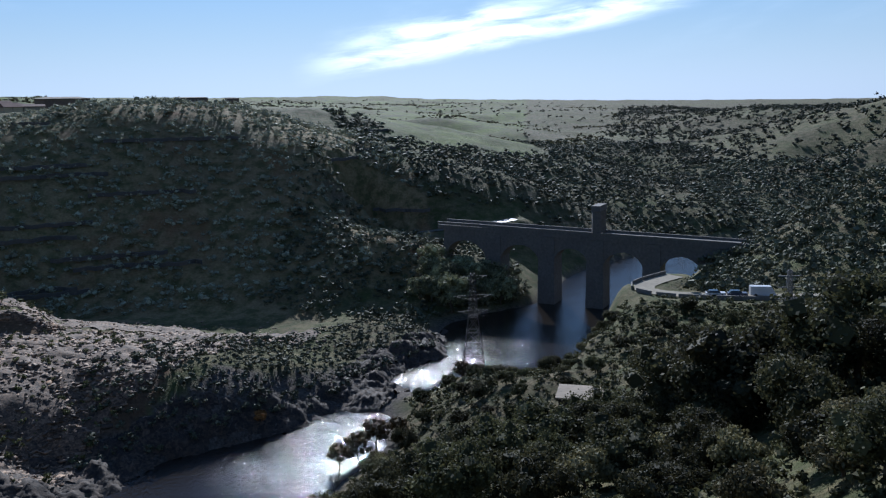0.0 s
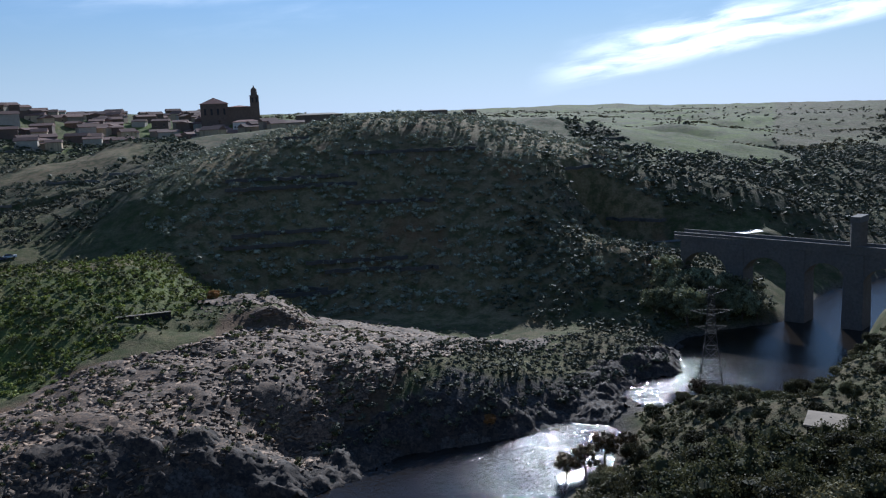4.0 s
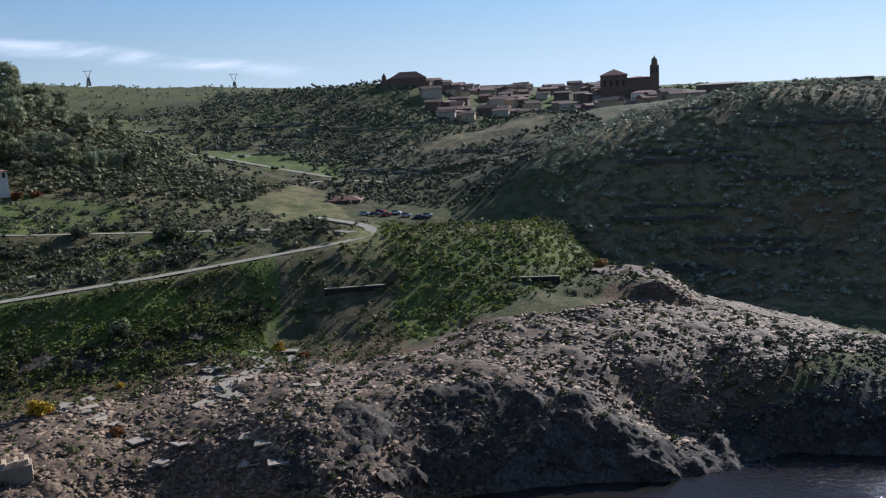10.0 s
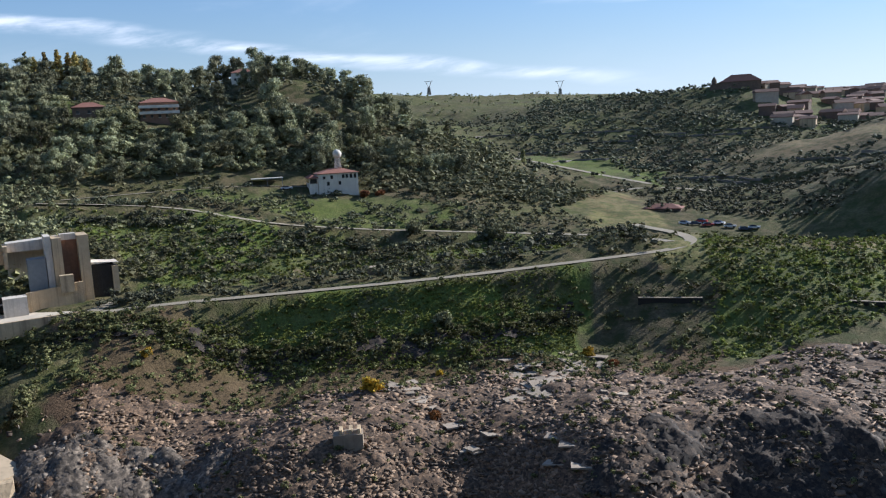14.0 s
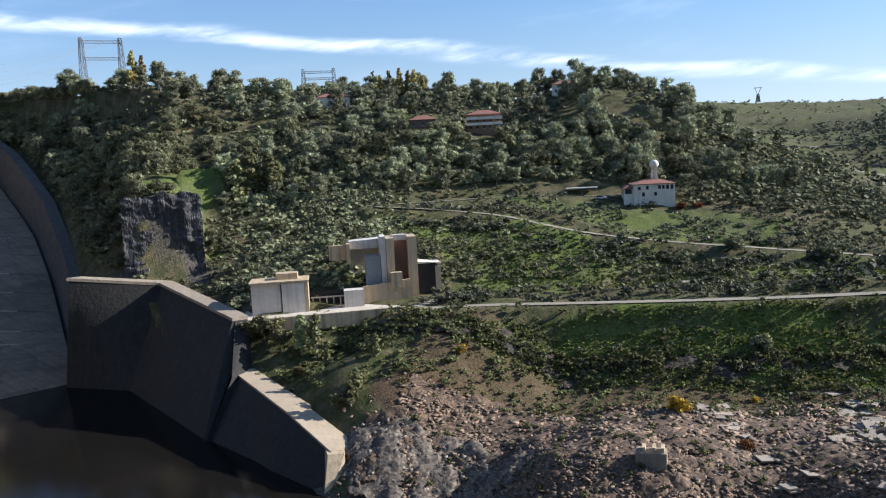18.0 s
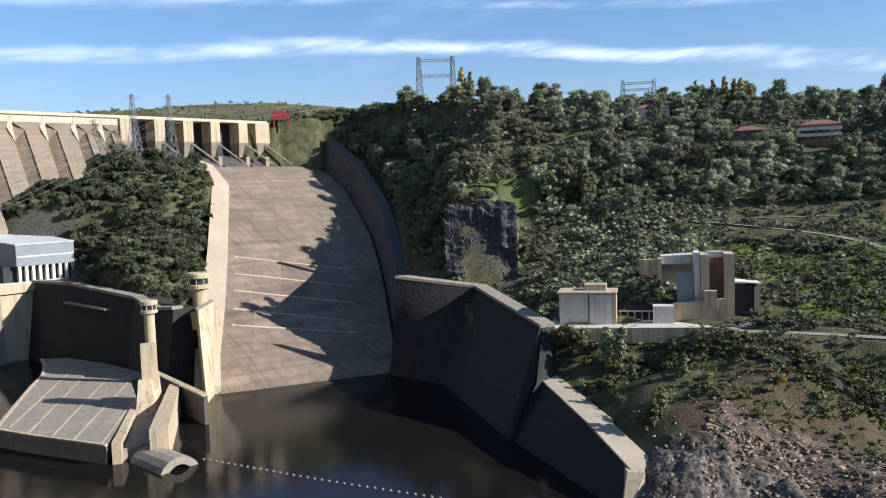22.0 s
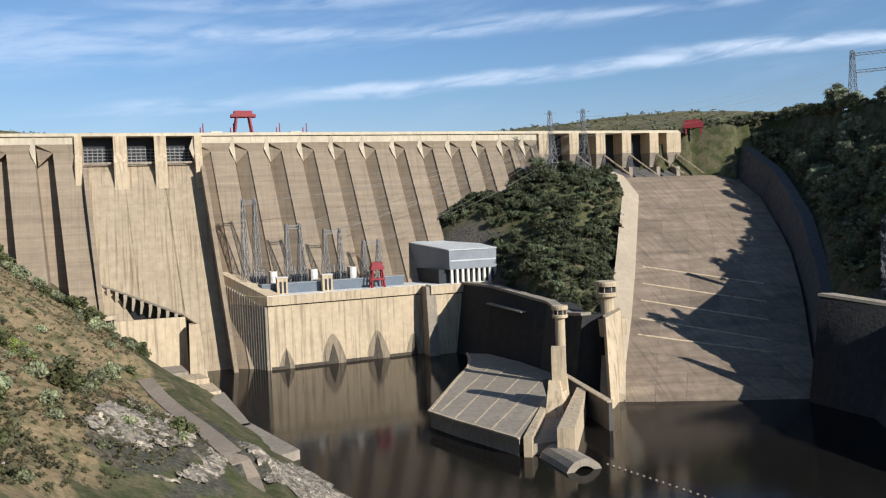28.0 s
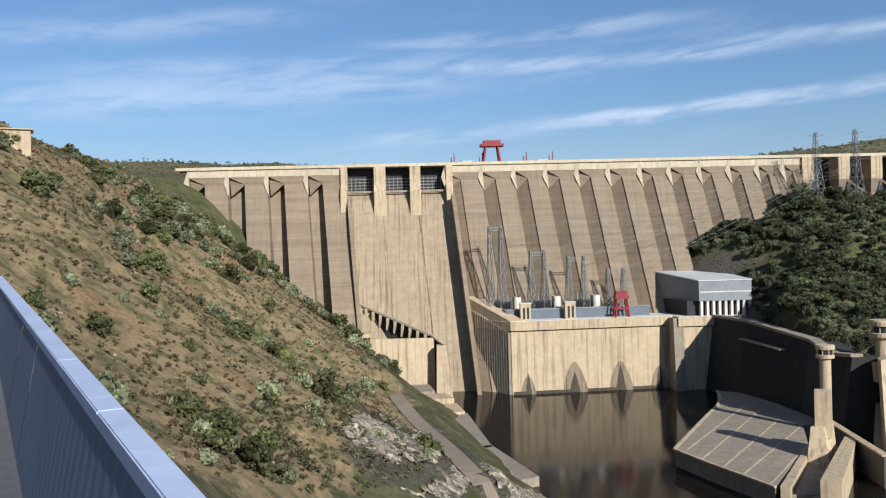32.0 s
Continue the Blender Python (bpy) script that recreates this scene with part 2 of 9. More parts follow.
def leafage(name, dark, light, each=0.4, thinness=0.2):
    mat = bpy.data.materials.new(name)
    mat.use_nodes = True
    nt = mat.node_tree
    N, L = nt.nodes, nt.links
    bsdf = N["Principled BSDF"]
    bsdf.inputs["Roughness"].default_value = 0.7
    bsdf.inputs["Specular IOR Level"].default_value = 0.1
    geo = N.new("ShaderNodeNewGeometry")
    mix = N.new("ShaderNodeMix")
    mix.data_type = "RGBA"
    mix.inputs["A"].default_value, mix.inputs["B"].default_value = (*dark, 1), (*light, 1)
    L.new(geo.outputs["Random Per Island"], mix.inputs["Factor"])
    info = N.new("ShaderNodeObjectInfo")
    hsv = N.new("ShaderNodeHueSaturation")
    L.new(ramp_to(nt, info.outputs["Random"], 1 - each, 1 + each), hsv.inputs["Value"])
    L.new(mix.outputs["Result"], hsv.inputs["Color"])
    hue = ramp_to(nt, info.outputs["Random"], 0.485, 0.512)
    L.new(hue, hsv.inputs["Hue"])
    # whole bushes and crowns differ in tone, not only their leaves
    patch = N.new("ShaderNodeTexNoise")
    patch.inputs["Scale"].default_value, patch.inputs["Detail"].default_value = 0.16, 2.0
    L.new(geo.outputs["Position"], patch.inputs["Vector"])
    wide = N.new("ShaderNodeMapRange")
    for k, v in (("From Min", 0.32), ("From Max", 0.68), ("To Min", 0.6), ("To Max", 1.25)):
        wide.inputs[k].default_value = v
    L.new(patch.outputs["Fac"], wide.inputs["Value"])
    tone = N.new("ShaderNodeHueSaturation")
    L.new(wide.outputs[0], tone.inputs["Value"])
    L.new(hsv.outputs[0], tone.inputs["Color"])
    hsv = tone
    L.new(hsv.outputs[0], bsdf.inputs["Base Color"])
    thin = N.new("ShaderNodeBsdfTranslucent")
    L.new(hsv.outputs[0], thin.inputs["Color"])
    add = N.new("ShaderNodeMixShader")
    add.inputs[0].default_value = thinness
    L.new(bsdf.outputs[0], add.inputs[1])
    L.new(thin.outputs[0], add.inputs[2])
    L.new(add.outputs[0], N["Material Output"].inputs["Surface"])
    return mat


L_OAK = leafage("holm_oak_leaves", (0.095, 0.1, 0.056), (0.3, 0.295, 0.155))
L_EUC = leafage("eucalyptus_leaves", (0.135, 0.145, 0.09), (0.38, 0.38, 0.225))
L_SCRUB = leafage("scrub_leaves", (0.055, 0.062, 0.024), (0.19, 0.185, 0.075))
L_ISLE = leafage("island_oak_leaves", (0.045, 0.052, 0.027), (0.165, 0.17, 0.085))
L_THICK = leafage("thicket_leaves", (0.032, 0.034, 0.016), (0.115, 0.108, 0.05), 0.35, 0.25)
L_GREY = leafage("grey_green_scrub", (0.08, 0.075, 0.037), (0.23, 0.2, 0.098))
# leaves lightened to stand for haze over the dark slope
L_SLOPE = leafage("haze_pale_scrub", (0.17, 0.175, 0.12), (0.36, 0.35, 0.24), 0.3)
# darker leaf copy, with the backlit look of the slopes in its tone
L_BACK = leafage("shade_toned_scrub", (0.06, 0.066, 0.042), (0.15, 0.15, 0.09), 0.3, 0.06)
L_GRASS = leafage("grass_tufts", (0.1, 0.12, 0.025), (0.28, 0.31, 0.075))
L_GOLD = leafage("yellow_autumn_leaves", (0.3, 0.2, 0.02), (0.62, 0.42, 0.05))
L_RUST = leafage("rusty_autumn_leaves", (0.16, 0.07, 0.025), (0.36, 0.17, 0.06))


def water_material(name, wave, tint=(0.02, 0.016, 0.012), shine=0.5):
    mat = bpy.data.materials.new(name)
    mat.use_nodes = True
    nt = mat.node_tree
    bsdf = nt.nodes["Principled BSDF"]
    bsdf.inputs["Base Color"].default_value = (*tint, 1)
    bsdf.inputs["Specular IOR Level"].default_value = shine
    bsdf.inputs["Roughness"].default_value = 0.04
    bsdf.inputs["IOR"].default_value = 1.33
    co = nt.nodes.new("ShaderNodeTexCoord")
    heights = []
    for scale, weight in ((2.2, 0.3), (0.8, 0.5), (0.25, 0.2)):
        n = nt.nodes.new("ShaderNodeTexNoise")
        n.inputs["Scale"].default_value, n.inputs["Detail"].default_value = scale, 4.0
        nt.links.new(co.outputs["Object"], n.inputs["Vector"])
        m = nt.nodes.new("ShaderNodeMath")
        m.operation = "MULTIPLY"
        m.inputs[1].default_value = weight
        nt.links.new(n.outputs["Fac"], m.inputs[0])
        heights.append(m.outputs[0])
    add = nt.nodes.new("ShaderNodeMath")
    nt.links.new(heights[0], add.inputs[0])
    nt.links.new(heights[1], add.inputs[1])
    more = nt.nodes.new("ShaderNodeMath")
    nt.links.new(add.outputs[0], more.inputs[0])
    nt.links.new(heights[2], more.inputs[1])
    add = more
    b = nt.nodes.new("ShaderNodeBump")
    b.inputs["Strength"].default_value, b.inputs["Distance"].default_value = 1.0, wave
    nt.links.new(add.outputs[0], b.inputs["Height"])
    nt.links.new(b.outputs[0], bsdf.inputs["Normal"])
    return mat


def ground_material():
    """Soil, grass, dry grass and rubble, blended by the cover stored on the ground, with patches and grain."""
    mat = bpy.data.materials.new("ground_cover")
    mat.use_nodes = True
    nt = mat.node_tree
    N, L = nt.nodes, nt.links
    bsdf = N["Principled BSDF"]
    bsdf.inputs["Roughness"].default_value = 0.95
    bsdf.inputs["Specular IOR Level"].default_value = 0.15
    co = N.new("ShaderNodeTexCoord")

    def nz(scale, detail=7.0):
        n = N.new("ShaderNodeTexNoise")
        n.inputs["Scale"].default_value, n.inputs["Detail"].default_value, n.inputs["Roughness"].default_value = scale, detail, 0.65
        L.new(co.outputs["Object"], n.inputs["Vector"])
        return n.outputs["Fac"]

    def rng(fac, lo, hi):
        r = N.new("ShaderNodeMapRange")
        r.inputs["From Min"].default_value, r.inputs["From Max"].default_value = lo, hi
        L.new(fac, r.inputs["Value"])
        return r.outputs[0]

    def mixed(fac, a, b):
        m = N.new("ShaderNodeMix")
        m.data_type = "RGBA"
        L.new(fac, m.inputs["Factor"])
        for sock, val in ((m.inputs["A"], a), (m.inputs["B"], b)):
            if isinstance(val, tuple):
                sock.default_value = (*val, 1)
            else:
                L.new(val, sock)
        return m.outputs["Result"]

    fine, mid, wide = nz(1.3), nz(0.22), nz(0.035)
    soil = mixed(rng(fine, 0.3, 0.7), (0.075, 0.058, 0.034), (0.19, 0.15, 0.08))
    scrub = mixed(rng(mid, 0.4, 0.6), soil, (0.055, 0.058, 0.022))
    grass = mixed(rng(fine, 0.3, 0.7), (0.06, 0.088, 0.018), (0.2, 0.25, 0.045))
    grass = mixed(rng(wide, 0.35, 0.65), grass, mixed(rng(mid, 0.4, 0.6), (0.11, 0.105, 0.05), (0.055, 0.07, 0.025)))
    dry = mixed(rng(fine, 0.25, 0.75), (0.19, 0.128, 0.062), (0.45, 0.32, 0.165))
    dry = mixed(rng(mid, 0.45, 0.6), dry, mixed(rng(fine, 0.3, 0.7), (0.085, 0.078, 0.035), (0.17, 0.15, 0.065)))
    dry = mixed(rng(wide, 0.56, 0.68), dry, mixed(rng(fine, 0.3, 0.7), (0.2, 0.1, 0.05), (0.36, 0.2, 0.1)))
    stones = mixed(rng(fine, 0.25, 0.75), (0.045, 0.029, 0.017), (0.16, 0.102, 0.058))
    stones = mixed(rng(wide, 0.4, 0.65), stones, mixed(rng(fine, 0.3, 0.7), (0.08, 0.053, 0.032), (0.19, 0.128, 0.075)))
    rock = mixed(rng(fine, 0.35, 0.7), (0.03, 0.026, 0.022), (0.16, 0.135, 0.11))
    cover = N.new("ShaderNodeAttribute")
    cover.attribute_name = "cover"
    sep = N.new("ShaderNodeSeparateColor")
    L.new(cover.outputs["Color"], sep.inputs[0])
    bare = N.new("ShaderNodeAttribute")
    bare.attribute_name = "bare"
    col = mixed(sep.outputs[0], scrub, grass)
    col = mixed(sep.outputs[1], col, dry)
    col = mixed(sep.outputs[2], col, stones)
    col = mixed(bare.outputs["Fac"], col, rock)
    L.new(col, bsdf.inputs["Base Color"])
    b = N.new("ShaderNodeBump")
    b.inputs["Strength"].default_value, b.inputs["Distance"].default_value = 0.8, 0.5
    L.new(nz(1.6), b.inputs["Height"])
    L.new(b.outputs[0], bsdf.inputs["Normal"])
    return mat


M_WATER = water_material("rippled_river_water", 0.29, shine=0.5)
M_CALM = water_material("still_basin_water", 0.03, (0.01, 0.0085, 0.007), 0.3)
M_GROUND = ground_material()

# ---- helpers for meshes ----
def part(name, bm, mat, parent=None, label="", smooth=False):
    bmesh.ops.recalc_face_normals(bm, faces=bm.faces)
    me = bpy.data.meshes.new(name)
    bm.to_mesh(me)
    bm.free()
    me.materials.append(mat)
    if smooth:
        me.polygons.foreach_set("use_smooth", [True] * len(me.polygons))
    ob = new(name, me)
    if parent is not None:
        ob.parent = parent
    if label:
        tagged(ob, label)
    return ob


def hexa(bm, c):
    """A solid from eight corners: four below, four above, in the same order round."""
    v = [bm.verts.new(tuple(p)) for p in c]
    for f in ((0, 3, 2, 1), (4, 5, 6, 7), (0, 1, 5, 4), (1, 2, 6, 5), (2, 3, 7, 6), (3, 0, 4, 7)):
        bm.faces.new([v[i] for i in f])


def box(bm, x0, x1, y0, y1, z0, z1, f=lambda x, y, z: (x, y, z)):
    hexa(bm, [f(x0, y0, z0), f(x1, y0, z0), f(x1, y1, z0), f(x0, y1, z0), f(x0, y0, z1), f(x1, y0, z1), f(x1, y1, z1), f(x0, y1, z1)])


def prism(bm, outline, z0, z1, f=lambda x, y, z: (x, y, z)):
    """A flat outline raised from z0 to z1 (numbers, or a height for each corner)."""
    k = len(outline)
    zz0 = z0 if hasattr(z0, "__len__") else [z0] * k
    zz1 = z1 if hasattr(z1, "__len__") else [z1] * k
    lo = [bm.verts.new(f(x, y, zz0[i])) for i, (x, y) in enumerate(outline)]
    hi = [bm.verts.new(f(x, y, zz1[i])) for i, (x, y) in enumerate(outline)]
    bm.faces.new(lo[::-1])
    bm.faces.new(hi)
    for i in range(k):
        j = (i + 1) % k
        bm.faces.new((lo[i], lo[j], hi[j], hi[i]))


def turned(bm, profile, cx, cy, sides=16, f=lambda x, y, z: (x, y, z)):
    """A turned solid: radius and height along the profile."""
    rings = [[bm.verts.new(f(cx + r * math.cos(2 * math.pi * i / sides), cy + r * math.sin(2 * math.pi * i / sides), z)) for i in range(sides)] for r, z in profile]
    for a, b in zip(rings, rings[1:]):
        for i in range(sides):
            j = (i + 1) % sides
            bm.faces.new((a[i], a[j], b[j], b[i]))
    bm.faces.new(rings[0][::-1])
    bm.faces.new(rings[-1])


def beam(bm, a, b, w, h=None):
    """A straight square bar from a to b."""
    a, b = Vector(a), Vector(b)
    d = (b - a).normalized()
    up = Vector((0, 0, 1)) if abs(d.z) < 0.95 else Vector((1, 0, 0))
    s = d.cross(up).normalized() * w / 2
    u = s.cross(d).normalized() * (h or w) / 2
    hexa(bm, [a - s - u, a + s - u, b + s - u, b - s - u, a - s + u, a + s + u, b + s + u, b - s + u])


# ---- the land: heights along named lines, joined by a smooth surface ----
SURVEY = {}
SURVEY['south_shore'] = [(-176,-30,-2), (-150,10,-2), (-120,60,-2), (-90,92,-2), (-70,119,-2), (-71,134,-2), (-48,146,-2), (-27,162,-2), (-9,186,-2), (6,220,-2), (20,251,-2), (35,271,-2), (48,294,-2), (62,316,-2), (100,352,-2), (180,385,-2), (320,410,-2)]
SURVEY['river_bed'] = [(-150,-110,-12), (-110,0,-12), (-60,80,-12), (-35,140,-12), (0,190,-12), (30,240,-12), (72,295,-12), (110,322,-12), (200,348,-12), (320,370,-12), (-190,-220,-12), (-130,-230,-12)]
SURVEY['north_shore'] = [(-113,-172,-2), (-90,-120,-2), (-75,-60,-2), (-60,0,-2), (-48,60,-2), (-33,134,-2), (-18,162,-2), (6,194,-2), (24,202,-2), (40,215,-2), (60,255,-2), (90,290,-2), (150,315,-2), (310,335,-2)]
SURVEY['north_shore_up'] = [(-142,-275,-2), (-158,-330,-2)]
SURVEY['quarry_edge'] = [(-100,79,9), (-93,102,9), (-84,116,9), (-74,122,8), (-65,123,6), (-120,70,9), (-145,20,8)]
SURVEY['quarry_low'] = [(-63,135,4), (-40,156,4), (-13,196,3), (-26,194,3), (-4,206,2)]
SURVEY['quarry_floor'] = [(-137,41,9), (-162,54,11), (-177,6,10), (-138,90,11), (-125,120,12), (-82,144,12), (-57,157,10), (-40,178,9)]
SURVEY['quarry_ridge'] = [(-106,202,12), (-92,209,10), (-65,199,8), (-44,205,5), (-34,208,5), (-13,215,4)]
SURVEY['quarry_back'] = [(-118,232,6), (-75,236,4), (-30,238,3)]
SURVEY['slope_foot'] = [(-206,-20,9), (-190,34,8), (-175,72,9), (-171,115,11), (-145,140,15), (-126,163,18)]
SURVEY['low_road'] = [(-222,16,26), (-219,-1,26), (-215,24,26), (-204,70,26), (-197,97,27), (-191,126,28), (-180,154,29)]
SURVEY['low_road_back'] = [(-244,28,25), (-236,82,23), (-228,129,25)]
SURVEY['terrace'] = [(-256,208,28), (-179,192,29), (-164,212,29), (-158,200,29), (-132,218,13), (-186,209,18)]
SURVEY['up_road'] = [(-287,44,44), (-271,77,36), (-261,108,32), (-242,149,28), (-200,154,31)]
SURVEY['house_bench'] = [(-317,70,49), (-310,96,46), (-305,113,45), (-288,139,39), (-319,21,49)]
SURVEY['tree_hill'] = [(-419,23,91), (-424,71,93), (-416,110,97), (-400,128,89), (-392,151,73), (-373,169,59), (-355,184,47), (-391,-154,98), (-413,-119,104), (-425,-63,96), (-440,-5,95), (-365,59,68), (-358,-42,66), (-378,-97,74), (-350,8,65)]
SURVEY['tree_hill_back'] = [(-599,160,90), (-648,-57,105), (-611,-222,112), (-537,-310,108), (-508,237,60)]
SURVEY['green_valley'] = [(-432,289,43), (-368,292,33), (-486,279,47), (-330,291,30), (-223,255,32), (-184,253,32)]
SURVEY['valley_side'] = [(-685,306,70), (-606,350,71), (-527,381,71), (-449,398,63), (-369,422,49), (-357,507,52)]
SURVEY['fort_hill'] = [(-615,446,90), (-544,471,88), (-499,491,87), (-460,501,75), (-578,462,90)]
SURVEY['town_plateau'] = [(-580,491,84), (-506,567,78), (-503,685,82), (-357,602,70), (-324,643,70), (-218,516,66), (-137,449,65), (-234,464,64), (-347,439,59), (-335,371,51), (-268,337,43)]
SURVEY['dark_slope'] = [(-161,268,41), (-145,239,20), (-139,228,12), (-130,307,53), (-114,267,26), (-103,239,8), (-81,300,40), (-72,266,18), (-88,326,56), (-46,279,22), (-50,303,37), (-53,318,47), (-17,260,8), (-19,282,22), (-154,305,58), (-123,322,60), (-99,332,62), (-172,239,29), (-183,256,42)]
SURVEY['bridge_slope'] = [(-31,309,16), (8,322,16), (30,334,18), (4,352,31), (42,363,29), (-29,519,50), (127,840,27), (17,289,10), (24,268,6), (102,397,5), (134,523,22), (150,414,7), (236,659,19), (198,929,25), (359,1249,48), (290,582,15)]
SURVEY['skyline'] = [(-374,1965,89), (-184,2092,90), (31,2200,75), (220,2289,75), (442,2155,59), (589,1911,51), (740,1965,38), (834,1818,37), (903,1672,27), (-1265,1417,110), (-713,1869,91), (-1409,1274,110), (-1413,504,144), (-1368,616,136), (-1318,716,122), (-1171,767,119), (-1397,545,139), (-1271,1129,105)]
SURVEY['beyond'] = [(1800,3118,60), (0,3800,90), (-1606,3444,95), (-2687,2687,120), (-3444,1606,150), (-3800,0,120), (-3383,-1231,100), (-2314,-2758,130), (3118,1800,80), (3545,-625,120), (2314,-2758,130), (-314,-3586,140), (-1642,4511,60), (-4800,0,60), (-1642,-4511,60), (4800,0,60)]
SURVEY['north_bank'] = [(0,78,27), (25,109,19), (24,131,15), (42,112,25), (56,100,33), (31,68,34), (12,150,11), (7,180,6), (22,39,45), (34,161,18)]
SURVEY['north_road'] = [(45,180,22), (52,175,22), (70,174,22), (94,169,22)]
SURVEY['north_hill'] = [(139,255,43), (107,248,28), (86,240,20), (111,201,31), (88,202,24), (244,291,70), (260,150,95), (250,0,110), (199,-167,120), (402,573,90), (779,450,130), (282,530,40)]
SURVEY['under_view'] = [(-1,0,57), (-8,0,50), (-30,0,22), (-12,30,44), (-12,-30,45), (-45,-45,10), (-30,60,18), (8,0,58), (12,38,40), (10,-40,58), (40,0,75), (45,60,52), (45,-60,80)]
SURVEY['east_hill'] = [(8,-190,89), (-3,-230,91), (-33,-328,93), (-49,-326,80), (-62,-299,65), (-77,-280,49), (-92,-270,35), (-46,-195,41), (-25,-198,58), (-6,-160,70), (-1,-95,56), (-17,-109,47), (-14,-74,44), (-38,-114,35), (-49,-163,37), (-15,-440,108), (52,-295,118), (0,-520,112)]
SURVEY['towpath'] = [(-78,-190,23), (-71,-155,23), (-67,-123,23), (-82,-220,31), (-79,-145,18), (-83,-177,18)]
SURVEY['shore_step'] = [(-107,-184,5), (-119,-243,5), (-105,-168,5), (-120,-232,6)]
SURVEY['reservoir_bed'] = [(-146,-439,60), (-256,-391,50), (-366,-344,60), (-447,-330,80), (-351,-612,60), (-204,-675,80), (-526,-536,80)]
SURVEY['far_shore'] = [(-800,-1386,200), (-637,-1576,218), (-388,-1449,220), (-209,-1485,216), (-1093,-1302,195), (-1182,-923,212), (-1286,-773,222), (24,-1400,215)]
SURVEY['works_yard'] = [(-228,-44,24), (-229,-30,24), (-232,-10,24), (-235,8,25), (-241,-44,26), (-242,-20,26), (-244,0,27), (-256,-30,36), (-259,-5,38)]
SURVEY['dam_toe'] = [(-92,-364,50), (-122,-335,22), (-153,-305,-8), (-164,-279,-8), (-196,-254,-8), (-248,-247,-6), (-216,-299,5), (-264,-284,20), (-309,-287,65), (-63,-398,95)]
SURVEY['island_hill'] = [(-323,-281,86), (-332,-273,85.5), (-346,-255,81), (-294,-286,71), (-271,-288,51), (-289,-239,51), (-310,-228,55), (-267,-203,36), (-256,-231,38), (-242,-206,29)]
SURVEY['south_abutment'] = [(-414,-247,104), (-440,-213,106), (-387,-204,86), (-349,-166,62), (-321,-134,46), (-300,-105,36), (-355,-120,66), (-358,-94,64), (-330,-117,55), (-295,-110,33), (-278,-82,33), (-309,-82,45), (-285,-55,35), (-228,-40,25), (-273,-78,30), (-200,-20,20), (-165,-10,8)]
SURVEY['chute_bed'] = [(-383,-265,70), (-329,-207,35), (-287,-160,5), (-260,-133,-12), (-235,-117,-14), (-240,-110,-12), (-200,-80,-14)]
SURVEY['lining_rim'] = [(-270,-97,35), (-273,-83,33), (-275,-72,32), (-279,-92,37)]
SURVEY['river_bend'] = [(-57,116,-9), (-50,124,-9), (-64,110,-8), (-78,97,-8), (-44,134,-8)]

SPOTS = np.array([p for run in SURVEY.values() for p in run], float)


def _fit_land():
    p = SPOTS[:, :2] / 100
    k = np.sqrt(((p[:, None] - p[None]) ** 2).sum(-1) + 0.01)
    n = len(p)
    a = np.zeros((n + 3, n + 3))
    a[:n, :n] = -k + 0.02 * np.eye(n)
    a[:n, n] = a[n, :n] = 1
    a[:n, n + 1:] = p
    a[n + 1:, :n] = p.T
    return np.linalg.solve(a, np.concatenate([SPOTS[:, 2], np.zeros(3)])), p


_LAND, _LANDP = _fit_land()


def _hash(i, j, seed):
    v = np.sin(i * 127.1 + j * 311.7 + seed * 74.7) * 43758.5453
    return v - np.floor(v)


def grain(x, y, size, seed=0):
    """Smooth value noise from -1 to 1 with cells of the given size in metres."""
    u, v = np.asarray(x, float) / size, np.asarray(y, float) / size
    i, j = np.floor(u), np.floor(v)
    a, b = u - i, v - j
    a, b = a * a * (3 - 2 * a), b * b * (3 - 2 * b)
    n = (_hash(i, j, seed) * (1 - a) + _hash(i + 1, j, seed) * a) * (1 - b) + (_hash(i, j + 1, seed) * (1 - a) + _hash(i + 1, j + 1, seed) * a) * b
    return 2 * n - 1


def smooth_land(x, y):
    x, y = np.atleast_1d(np.asarray(x, float)), np.atleast_1d(np.asarray(y, float))
    z = np.empty(x.shape)
    for i in range(0, len(x), 20000):
        q = np.stack([x[i:i + 20000], y[i:i + 20000]], 1) / 100
        k = np.sqrt(((q[:, None] - _LANDP[None]) ** 2).sum(-1) + 0.01)
        z[i:i + 20000] = -k @ _LAND[:-3] + _LAND[-3] + q @ _LAND[-2:]
    return z


def inside(x, y, outline):
    """Which points lie in a plan outline."""
    hit = np.zeros(x.shape, bool)
    for (x0, y0), (x1, y1) in zip(outline, outline[1:] + outline[:1]):
        if y0 != y1:
            hit ^= ((y0 > y) != (y1 > y)) & (x < (x1 - x0) * (y - y0) / (y1 - y0) + x0)
    return hit


AX, AY, EX, EY, NX, NY = -177.0, -360.0, -0.918, 0.397, 0.397, 0.918  # the dam: a point of its crest, the way along it, the way downstream


def dam_at(s, n, z):
    return (AX + s * EX + n * NX, AY + s * EY + n * NY, z)


def dam_plan(x, y):
    return (x - AX) * EX + (y - AY) * EY, (x - AX) * NX + (y - AY) * NY


